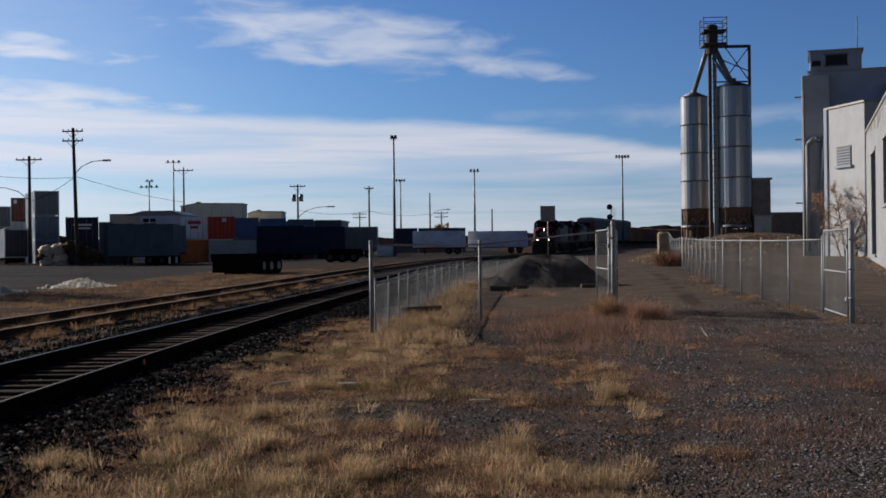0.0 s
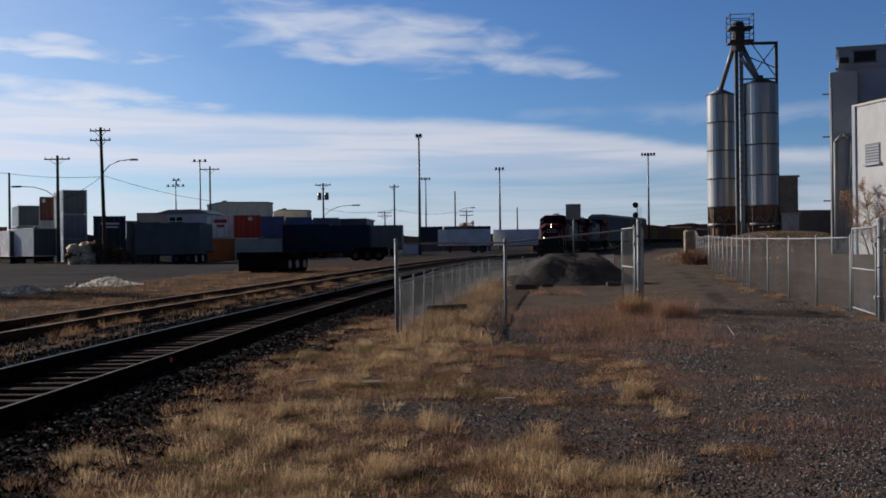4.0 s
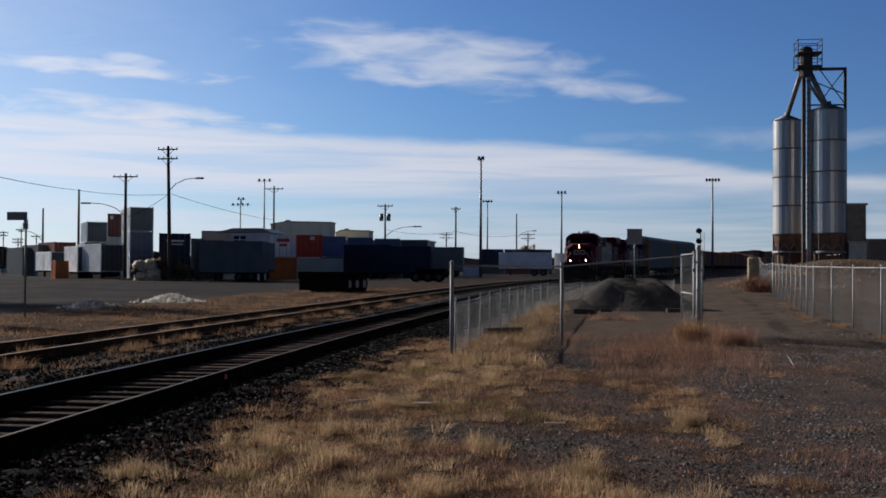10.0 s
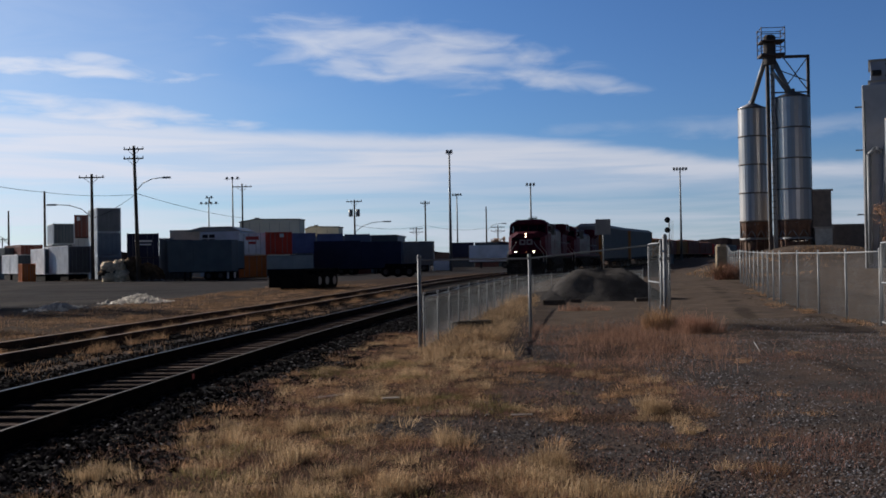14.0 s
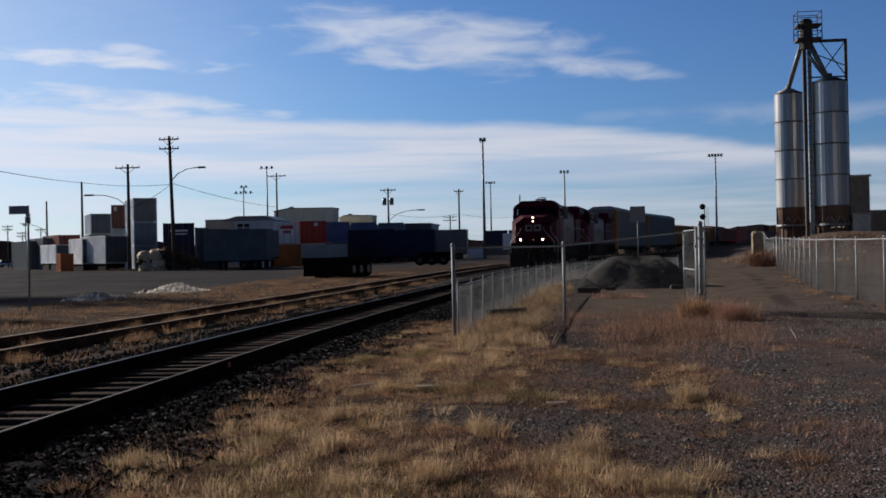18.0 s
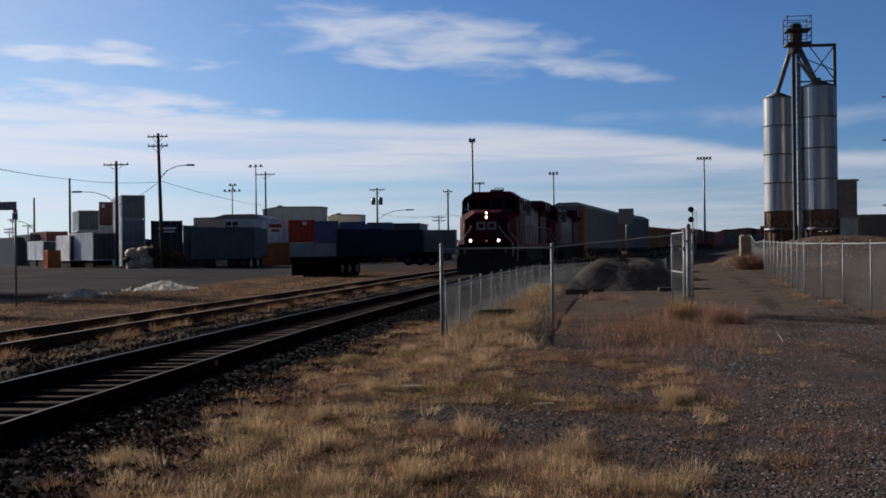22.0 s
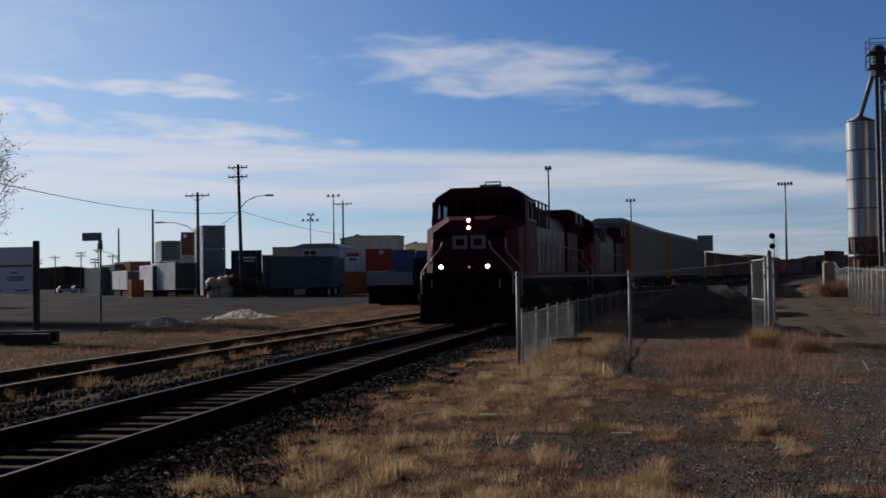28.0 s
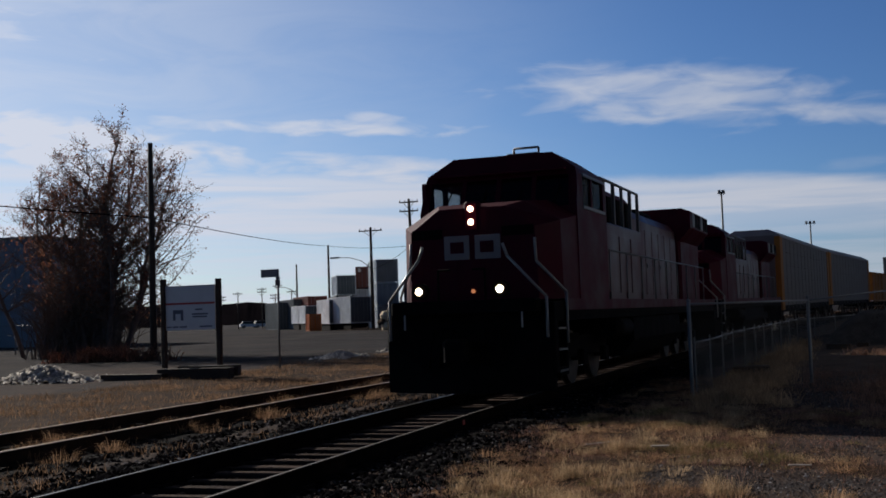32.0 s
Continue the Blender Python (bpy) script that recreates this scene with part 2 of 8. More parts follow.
RUST = (0.11, 0.055, 0.03)
M = {
    "rail": material("rail_steel", (0.009, 0.0065, 0.0055), 0.9, 0.0, 0.3, 3, 50, 0.3, RUST, 0.12, spec=0.01),
    "rail_top": material("polished_rail", (0.16, 0.155, 0.155), 0.42, 1.0, 0.1, 3, 80, 0.05),
    # same steel as the other rail; missing sky glare is put into the colour
    "rail_no_glare": material("rail_top_no_glare", (0.075, 0.06, 0.052), 0.7, 0.3, 0.15, 3, 80, 0.05),
    "rail_rust": material("rusty_rail", (0.042, 0.026, 0.019), 0.9, 0.0, 0.3, 3, 50, 0.3, (0.07, 0.035, 0.02), 0.5, spec=0.03),
    "rail_rust_top": material("dull_rail_top", (0.60, 0.42, 0.29), 0.6, 0.1, 0.2, 3, 60, 0.1),
    "tie": material("weathered_tie", (0.070, 0.048, 0.040), 0.9, 0.0, 0.35, 3, 40, 0.6, (0.05, 0.04, 0.03), 0.6, 2.0, 0.03, 0.3, (1, 8, 8)),
    # ballast tones: sunlit tops put into the pale stones, shade into the dark
    "stone_pale": material("pale_ballast_stone", (0.095, 0.091, 0.098), 0.9, 0.0, 0.2, 8, 70, 0.3, per_island=0.8, spec=0.0),
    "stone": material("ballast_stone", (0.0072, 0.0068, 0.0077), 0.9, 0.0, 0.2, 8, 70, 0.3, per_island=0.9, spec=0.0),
    "gravel": material("gravel_stone", (0.158, 0.152, 0.162), 0.9, 0.0, 0.2, 8, 70, 0.3, per_island=0.75, spec=0.05),
    "gravel_dark": material("dark_gravel_stone", (0.042, 0.037, 0.038), 0.9, 0.0, 0.2, 8, 70, 0.3, per_island=0.8, spec=0.03),
    "galv": material("galvanised_steel", (0.22, 0.23, 0.245), 0.65, 0.4, 0.15, 4, 60, 0.05, (0.3, 0.28, 0.25), 0.3),
    "mesh": material("chain_link_wire", (0.085, 0.092, 0.105), 0.7, 0.1, 0.15, 4, 60, 0.0),
    "mesh_low": thin_leaf("low_fence_wire", (0.18, 0.19, 0.20), 0.5, 0.6, 0.1),
    "mesh_yard": thin_leaf("yard_fence_wire", (0.135, 0.14, 0.15), 0.5, 0.6, 0.1),
    "pole": material("pole_timber", (0.075, 0.055, 0.042), 0.9, 0.0, 0.3, 2, 40, 0.4, (0.03, 0.022, 0.018), 0.5, 1.0, stretch=(6, 6, 0.6)),
    "wire": material("black_cable", (0.015, 0.015, 0.016), 0.9, 0.0, 0.1, 4, 40, 0.0, spec=0.0),
    "mast": material("mast_steel", (0.17, 0.175, 0.18), 0.55, 0.5, 0.15, 2, 30, 0.05),
    "lampgrey": material("lamp_housing", (0.2, 0.2, 0.2), 0.5, 0.3, 0.1, 3, 30, 0.0),
    "silo": material("corrugated_silo", (0.31, 0.305, 0.31), 0.40, 0.78, 0.16, 0.9, 30, 0.12, (0.33, 0.30, 0.28), 0.5, 0.6, per_object=0.2, stretch=(1, 1, 0.15)),
    "silo_band": material("silo_band", (0.12, 0.10, 0.09), 0.7, 0.4, 0.3, 2, 40, 0.1),
    "darksteel": material("dark_painted_steel", (0.05, 0.042, 0.04), 0.65, 0.3, 0.3, 2, 30, 0.1, RUST, 0.5),
    "rustframe": material("rusted_hopper", (0.13, 0.07, 0.045), 0.85, 0.1, 0.35, 2, 30, 0.3, (0.06, 0.04, 0.03), 0.5),
    "white": wall_material("white_painted_wall", (0.29, 0.295, 0.305), (0.19, 0.185, 0.175), (0.13, 0.115, 0.10)),
    "white2": material("grey_white_render", (0.41, 0.41, 0.42), 0.9, 0.0, 0.08, 0.8, 25, 0.2, (0.31, 0.30, 0.29), 0.5, 0.5, spec=0.2),
    # the tower wall's bluish shade is put into this render colour
    "white3": material("shade_blue_render", (0.31, 0.335, 0.40), 0.9, 0.0, 0.1, 0.8, 25, 0.2, (0.30, 0.29, 0.28), 0.5, 0.5, spec=0.1),
    "coping": material("coping_metal", (0.30, 0.27, 0.24), 0.6, 0.2, 0.2, 2, 30, 0.1),
    "concrete": material("old_concrete", (0.42, 0.40, 0.36), 0.9, 0.0, 0.2, 1.5, 40, 0.4, (0.2, 0.18, 0.15), 0.5),
    "dark": material("dark_void", (0.012, 0.012, 0.013), 0.8, 0.0, 0.2, 4, 30, 0.0),
    "greypanel": material("grey_board", (0.11, 0.105, 0.10), 0.7, 0.0, 0.2, 2, 30, 0.1),
    "reddoor": material("faded_red_door", (0.060, 0.024, 0.022), 0.8, 0.0, 0.2, 3, 40, 0.15, (0.08, 0.04, 0.03), 0.4),
    "brown": material("brown_block", (0.21, 0.175, 0.15), 0.9, 0.0, 0.2, 2, 30, 0.2),
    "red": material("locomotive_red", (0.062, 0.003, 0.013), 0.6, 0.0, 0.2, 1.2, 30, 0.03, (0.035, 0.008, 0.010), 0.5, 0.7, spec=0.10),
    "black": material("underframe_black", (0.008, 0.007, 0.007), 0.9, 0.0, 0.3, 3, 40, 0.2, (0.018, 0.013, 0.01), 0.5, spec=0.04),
    # hood sides: dust, with pale grey reflections put into the patches
    "dusty_sheen_red": material("dusty_sheen_hood_red", (0.058, 0.012, 0.019), 0.5, 0.0, 0.3, 0.9, 30, 0.04, (0.085, 0.05, 0.056), 0.6, 0.8, spec=0.3),
    "wheel": material("wheel_steel", (0.06, 0.05, 0.045), 0.5, 0.8, 0.2, 3, 40, 0.1),
    "rail_white": material("handrail_paint", (0.30, 0.285, 0.27), 0.5, 0.0, 0.1, 3, 40, 0.0),
    "cream": material("emblem_paint", (0.24, 0.205, 0.20), 0.6, 0.0, 0.12, 3, 40, 0.0),
    "glass": glass("window_glass"),
    "pane": pane("cab_pane"),
    "lens": material("lit_headlamp", (1, 0.9, 0.7), 0.3, 0, 0, 3, 40, 0.0, glow=(1.0, 0.78, 0.5), glow_power=7.0),
    "lens2": material("lit_ditch_lamp", (1, 0.9, 0.7), 0.3, 0, 0, 3, 40, 0.0, glow=(1.0, 0.8, 0.55), glow_power=9.0),
    "redlens": material("dim_red_lens", (0.5, 0.08, 0.03), 0.3, 0, 0, 3, 40, 0.0, glow=(1.0, 0.35, 0.15), glow_power=0.5),
    "rack": material("galvanised_rack_panel", (0.165, 0.16, 0.16), 0.7, 0.1, 0.15, 1.0, 30, 0.1, (0.13, 0.11, 0.09), 0.4, spec=0.1),
    "rackroof": material("rack_roof", (0.26, 0.26, 0.27), 0.65, 0.2, 0.15, 1.0, 30, 0.1),
    "yellow": material("railcar_yellow", (0.33, 0.145, 0.035), 0.7, 0.0, 0.2, 1.2, 30, 0.05, (0.16, 0.07, 0.035), 0.6, spec=0.1),
    "browncar": material("boxcar_brown", (0.24, 0.075, 0.04), 0.8, 0.0, 0.25, 1.2, 30, 0.1, (0.06, 0.035, 0.025), 0.5),
    "timber": material("creosoted_timber", (0.05, 0.035, 0.025), 0.9, 0.0, 0.35, 3, 40, 0.5, (0.1, 0.08, 0.06), 0.4),
    "board": material("bleached_board", (0.36, 0.31, 0.27), 0.9, 0.0, 0.25, 6, 60, 0.3),
    "bark": material("tree_bark", (0.16, 0.115, 0.095), 0.95, 0.0, 0.3, 4, 40, 0.5),
    "leaf": thin_leaf("dry_leaf", (0.22, 0.095, 0.06), 0.4, 4, 0.5),
    "leaf_or": thin_leaf("orange_leaf", (0.40, 0.25, 0.165), 0.4, 4, 0.4),
    "straw": thin_leaf("dry_straw", (0.39, 0.24, 0.14), 0.4, 2.2, 0.65, (0.21, 0.12, 0.075)),
    "pale": thin_leaf("bleached_straw", (0.47, 0.335, 0.205), 0.42, 2.2, 0.5, (0.33, 0.215, 0.125)),
    "fence_straw": thin_leaf("yellow_straw", (0.47, 0.33, 0.205), 0.45, 1.2, 0.5, (0.34, 0.215, 0.125)),
    "verge": thin_leaf("verge_straw", (0.345, 0.215, 0.13), 0.35, 0.5, 0.5, (0.19, 0.11, 0.065)),
    "clod": material("earth_clod", (0.075, 0.056, 0.045), 0.95, 0.0, 0.2, 8, 60, 0.3, per_island=0.6, spec=0.02),
    "olive": thin_leaf("olive_grass", (0.20, 0.165, 0.075), 0.35, 0.8, 0.4, (0.24, 0.15, 0.08)),
    "weed": thin_leaf("rusty_weed", (0.31, 0.18, 0.13), 0.45, 1.2, 0.45, (0.22, 0.125, 0.09)),
    "fuzz": thin_leaf("brown_fuzz", (0.25, 0.142, 0.112), 0.38, 1.8, 0.5, (0.13, 0.07, 0.05)),
    "rubble": material("white_rubble", (0.60, 0.55, 0.49), 0.9, 0.0, 0.25, 5, 40, 0.4, per_island=0.45),
    "hay": material("shredded_bale", (0.60, 0.47, 0.32), 0.9, 0.0, 0.35, 4, 25, 0.9, (0.3, 0.22, 0.14), 0.5, 1.0, per_island=0.2),
    "spoil": material("dark_brown_bale", (0.075, 0.05, 0.035), 0.95, 0.0, 0.4, 3, 25, 0.8, (0.20, 0.15, 0.10), 0.6, 1.5, spec=0.02, bump_dist=0.05),
    "sign_white": material("sign_white", (0.74, 0.74, 0.73), 0.5, 0.0, 0.05, 2, 30, 0.0),
    "sign_red": material("sign_red", (0.45, 0.05, 0.04), 0.5, 0.0, 0.08, 2, 30, 0.0),
    "sign_blue": material("sign_print", (0.12, 0.13, 0.17), 0.6, 0.0, 0.1, 2, 30, 0.0),
    "ridge": material("far_ridge", (0.020, 0.016, 0.018), 0.95, 0.0, 0.3, 0.02, 0.3, 0.0, spec=0.0),
    "tank": material("storage_hall_beige", (0.68, 0.63, 0.50), 0.7, 0.0, 0.08, 0.5, 10, 0.05),
    "hall_edge": material("hall_edge_tan", (0.36, 0.33, 0.26), 0.7, 0.0, 0.08, 0.5, 10, 0.05),
    "bluewall": material("grey_blue_siding", (0.22, 0.28, 0.34), 0.75, 0.0, 0.12, 0.5, 10, 0.1, (0.14, 0.16, 0.18), 0.4, 0.4),
}


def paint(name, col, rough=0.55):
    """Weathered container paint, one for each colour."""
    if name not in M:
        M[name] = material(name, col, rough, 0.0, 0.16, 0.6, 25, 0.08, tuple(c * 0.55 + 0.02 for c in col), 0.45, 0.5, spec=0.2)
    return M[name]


# ---- mesh building ----


class Build:
    """Collects boxes, tubes and sheets into one mesh."""

    def __init__(self):
        self.v, self.f, self.smooth = [], [], set()

    def add(self, verts, faces, smooth_faces=False):
        o = len(self.v)
        self.v.extend(tuple(p) for p in verts)
        for f in faces:
            if smooth_faces:
                self.smooth.add(len(self.f))
            self.f.append(tuple(i + o for i in f))
        return self

    def box(self, x0, y0, z0, x1, y1, z1, bevel=0.0, m=None):
        """A box; bevel cuts its upright and top edges."""
        b = min(bevel, (x1 - x0) * 0.45, (y1 - y0) * 0.45, (z1 - z0) * 0.45)
        if b <= 0:
            vs = [(x, y, z) for z in (z0, z1) for x, y in ((x0, y0), (x1, y0), (x1, y1), (x0, y1))]
            fs = [(3, 2, 1, 0), (4, 5, 6, 7), (0, 1, 5, 4), (1, 2, 6, 5), (2, 3, 7, 6), (3, 0, 4, 7)]
        else:
            ring = lambda i, z: [(x0 + b + i, y0 + i, z), (x1 - b - i, y0 + i, z), (x1 - i, y0 + b + i, z), (x1 - i, y1 - b - i, z),
                                 (x1 - b - i, y1 - i, z), (x0 + b + i, y1 - i, z), (x0 + i, y1 - b - i, z), (x0 + i, y0 + b + i, z)]
            vs = ring(0, z0) + ring(0, z1 - b) + ring(b * 0.7, z1)
            fs = [tuple(range(7, -1, -1)), tuple(range(16, 24))]
            fs += [(k + i, k + (i + 1) % 8, k + 8 + (i + 1) % 8, k + 8 + i) for k in (0, 8) for i in range(8)]
        if m is not None:
            vs = [m @ Vector(p) for p in vs]
        return self.add(vs, fs)

    def tube(self, p0, p1, r0, r1=None, n=8, caps=True):
        r1 = r0 if r1 is None else r1
        p0, p1 = Vector(p0), Vector(p1)
        q = (p1 - p0).to_track_quat("Z", "Y")
        ring = lambda p, r: [p + q @ Vector((r * math.cos(2 * math.pi * i / n), r * math.sin(2 * math.pi * i / n), 0)) for i in range(n)]
        o = len(self.v)
        self.add(ring(p0, r0) + ring(p1, r1), [(i, (i + 1) % n, n + (i + 1) % n, n + i) for i in range(n)], n > 5)
        if caps:
            self.f.append(tuple(o + i for i in range(n - 1, -1, -1)))
            self.f.append(tuple(o + n + i for i in range(n)))
        return self

    def path(self, pts, r, n=6):
        for a, b in zip(pts, pts[1:]):
            self.tube(a, b, r, r, n, True)
        return self

    def prism(self, outline, y0, y1, axis="y"):
        """An outline of (a, z) swept along y (or of (y, z) along x)."""
        n = len(outline)
        at = (lambda a, z, s: (a, s, z)) if axis == "y" else (lambda a, z, s: (s, a, z))
        vs = [at(a, z, y0) for a, z in outline] + [at(a, z, y1) for a, z in outline]
        fs = [tuple(range(n - 1, -1, -1)), tuple(range(n, 2 * n))] + [(i, (i + 1) % n, n + (i + 1) % n, n + i) for i in range(n)]
        return self.add(vs, fs)

    def lathe(self, profile, n=24, at=(0, 0, 0), smooth_faces=True):
        """A profile of (radius, z) turned round z."""
        vs = [(at[0] + r * math.cos(2 * math.pi * i / n), at[1] + r * math.sin(2 * math.pi * i / n), at[2] + z) for r, z in profile for i in range(n)]
        fs = [(k * n + i, k * n + (i + 1) % n, (k + 1) * n + (i + 1) % n, (k + 1) * n + i) for k in range(len(profile) - 1) for i in range(n)]
        return self.add(vs, fs, smooth_faces)

    def mesh(self, name, mats):
        me = bpy.data.meshes.new(name)
        me.from_pydata(self.v, [], self.f)
        bm = bmesh.new()
        bm.from_mesh(me)
        bmesh.ops.recalc_face_normals(bm, faces=bm.faces)
        bm.to_mesh(me)
        bm.free()
        for m in (mats if isinstance(mats, (list, tuple)) else [mats]):
            me.materials.append(m)
        if self.smooth:
            flags = np.zeros(len(me.polygons), bool)
            flags[list(self.smooth)] = True
            me.polygons.foreach_set("use_smooth", flags)
        return me


def part(name, built, mat, parent=None, label="", m=None):
    """One mesh object under a thing or a part."""
    ob = new(name, built.mesh(name, mat) if isinstance(built, Build) else built)
    if parent is not None:
        ob.parent = parent
    if m is not None:
        ob.matrix_basis = m
    if label:
        ob["label"] = label
    return ob


def thing(name, label, category, m=None, group="", kind=""):
    ob = tagged(new(name), label, category, group, kind)
    ob.empty_display_size = 0.3
    if m is not None:
        ob.matrix_basis = m
    return ob


def B():
    return Build()


def numpy_mesh(name, verts, faces, mat):
    """A large mesh from arrays of verts and equal-sided faces."""
    me = bpy.data.meshes.new(name)
    me.vertices.add(len(verts))
    me.vertices.foreach_set("co", np.asarray(verts, np.float32).ravel())
    k = faces.shape[1]
    me.loops.add(faces.size)
    me.loops.foreach_set("vertex_index", faces.astype(np.int32).ravel())
    me.polygons.add(len(faces))
    me.polygons.foreach_set("loop_start", np.arange(0, faces.size, k, dtype=np.int32))
    me.polygons.foreach_set("loop_total", np.full(len(faces), k, np.int32))
    me.materials.append(mat)
    me.update(calc_edges=True)
    return me


# ---- the line of the track and the lie of the land ----
TRACK_Y = (-120, -40, 0, 10, 18, 26, 34, 46, 54, 69.4, 92.8, 108, 120, 143.5, 180, 228, 259, 300, 350, 420)
TRACK_X = (-3.2, -4.7, -5.32, -5.5, -5.6, -5.48, -5.20, -4.65, -4.2, -3.2, -0.95, 0.95, 2.9, 7.1, 14.6, 25.5, 34, 48, 69, 104)
RAIL_TOP = 0.17


def sstep(a, b, v):
    k = np.clip((np.asarray(v, float) - a) / (b - a), 0, 1)
    return k * k * (3 - 2 * k)


_yy = np.arange(-120.0, 420.0, 1.0)
_xx = np.interp(_yy, TRACK_Y, TRACK_X)
for _w in (13, 13):
    _pad = np.concatenate([_xx[0] - (_xx[1] - _xx[0]) * np.arange(_w // 2, 0, -1), _xx, _xx[-1] + (_xx[-1] - _xx[-2]) * np.arange(1, _w // 2 + 1)])
    _xx = np.convolve(_pad, np.ones(_w) / _w, "valid")
_ss = np.concatenate([[0], np.cumsum(np.hypot(np.diff(_xx), np.diff(_yy)))])


def grade(y):
    return 0.42 * sstep(25, 115, y) + 1.0 * sstep(130, 260, y)


def on_track(s, offset=0.0):
    """The place at arc length s on the centre line (offset: to the right going away), and the heading."""
    x, y = np.interp(s, _ss, _xx), np.interp(s, _ss, _yy)
    x2, y2 = np.interp(s + 0.5, _ss, _xx), np.interp(s + 0.5, _ss, _yy)
    h = math.atan2(x2 - x, y2 - y)
    return Vector((x + offset * math.cos(h), y - offset * math.sin(h), float(grade(y)))), h


def s_of_y(y):
    return float(np.interp(y, _yy, _ss))


def land(x, y):
    """The height of the ground, without the track beds."""
    x, y = np.asarray(x, float), np.asarray(y, float)
    g = grade(y) * sstep(-32, -12, x) + 0.25 * sstep(90, 130, y) * (1 - sstep(-32, -12, x))
    g = g + 1.9 * np.exp(-(((x - 24.3) / 5.4) ** 2) ** 2 - (((y - 106) / 12.0) ** 2) ** 2)
    g = g + 0.35 * sstep(50, 85, y) * sstep(12, 20, x) + 0.7 * np.exp(-(((x - 16.2) / 3.0) ** 2) ** 2 - (((y - 93) / 9.0) ** 2) ** 2)
    return g


def ground_z(x, y):
    return float(land(x, y))

# ---- the ground ----


def vnoise(x, y, s, seed=0.0):
    """Smooth noise on arrays, about -1 to 1."""
    r = np.zeros_like(x)
    rng = np.random.RandomState(int(seed) + 11)
    for k in range(10):
        a = rng.uniform(0, 2 * math.pi)
        f = rng.uniform(0.6, 1.9) / s
        r += np.sin((x * math.cos(a) + y * math.sin(a)) * f * 2 * math.pi / 2 + rng.uniform(0, 6.3) + 1.3 * np.sin((x * math.sin(a) - y * math.cos(a)) * f * 1.7))
    return r / 4.5


BARE_SPOTS = ((-0.1, 10.4, 0.75, 1.1), (1.25, 8.9, 0.5, 0.8), (-0.1, 19.4, 0.75, 1.3), (0.65, 12.6, 0.45, 0.8), (-1.2, 11.1, 0.5, 0.8))
TUFT_SPOTS = ((-0.68, 10.0), (-1.05, 15.4), (-0.85, 19.6), (0.75, 7.6), (0.14, 8.2), (1.29, 12.0), (-0.92, 7.9), (-1.4, 8.4), (0.44, 7.7), (-2.13, 13.1),
              (-1.39, 7.4), (-2.45, 18.3), (0.15, 8.8), (-3.25, 8.3), (-2.92, 9.9), (-2.7, 9.95), (1.56, 10.7), (-1.9, 9.2), (-1.7, 15.9), (-2.3, 10.9))


def bare_mask(x, y):
    """Patches of trodden soil with no grass on them."""
    k = sum(np.exp(-(((x - a + 0.25 * vnoise(x, y, 0.5, 23)) / rx) ** 2 + ((y - b + 0.4 * vnoise(x, y, 0.6, 24)) / ry) ** 2) ** 1.5) for a, b, rx, ry in BARE_SPOTS)
    return np.clip(1.25 * k, 0, 1)


def tuft_mask(x, y):
    """Round the few large golden tufts."""
    return np.clip(sum(np.exp(-((x - a) / 0.13) ** 2 - ((y - b) / 0.20) ** 2) for a, b in TUFT_SPOTS), 0, 1)


def straw_mask(x, y):
    """Where dry grass grows, 0 to 1."""
    tx = np.interp(y, _yy, _xx)
    right = 1.5 + 1.2 * sstep(13, 20, y) + 0.6 * vnoise(x, y, 2.6, 3)
    field = sstep(tx + 1.75, tx + 2.5, x + 0.35 * vnoise(x, y, 1.6, 2)) * (1 - sstep(right - 0.9, right + 0.6, x)) * (1 - sstep(24, 29, y))
    bare = sstep(-0.25, 0.55, vnoise(x, y, 1.9, 5)) * sstep(-1.6, 0.6, x)
    field = field * (1 - 0.85 * bare) * (1 - 0.92 * bare_mask(x, y)) * (1 - sstep(16.5, 19.5, y + 0.8 * vnoise(x, y, 2.0, 6)) * sstep(-1.2, -0.6, x))
    strip = sstep(-1.7, -1.1, x) * (1 - sstep(-1.15, -0.7, x - 0.02 * (y - 20) + 0.15 * vnoise(x, y, 1.2, 8))) * sstep(19, 23, y) * (1 - sstep(42, 50, y))
    left = sstep(-18.6, -17.4, x + 0.5 * vnoise(x, y, 3, 7)) * (1 - sstep(tx - 6.6, tx - 6.0, x)) * sstep(3, 8, y)
    between = 0.30 * np.clip(1 - np.abs(x - (tx - 2.25)) / 0.7, 0, 1) + 0.35 * np.clip(1 - np.abs(x - (tx - 4.4)) / 0.6, 0, 1)
    bank = np.exp(-((x - 13.9) / 1.7) ** 2 - ((y - 85) / 9.0) ** 2) + 0.7 * np.exp(-((x - 21.5) / 4.5) ** 2 - ((y - 96) / 3.5) ** 2)
    return np.clip(np.maximum.reduce([field, strip, left * 0.85, between * sstep(0, 4, y), bank]), 0, 1)


def weed_mask(x, y):
    u, v = x + 0.5 * vnoise(x, y, 1.3, 91), y + 1.6 * vnoise(x, y, 1.0, 92)
    return np.exp(-np.clip(np.abs((u - 1.75) / 1.3), 0, 9) ** 2.4 - np.clip(np.abs((v - 22.2) / 4.6), 0, 9) ** 2.4)


def stone_mask(x, y):
    tx = np.interp(y, _yy, _xx)
    near = (1 - sstep(2.0, 2.7, np.abs(x - tx - 0.2) + 0.2 * vnoise(x, y, 1.5, 9)))
    far = (1 - sstep(1.7, 2.3, np.abs(x - tx + 4.4)))
    return np.clip(np.maximum(near, far * 0.9), 0, 1)


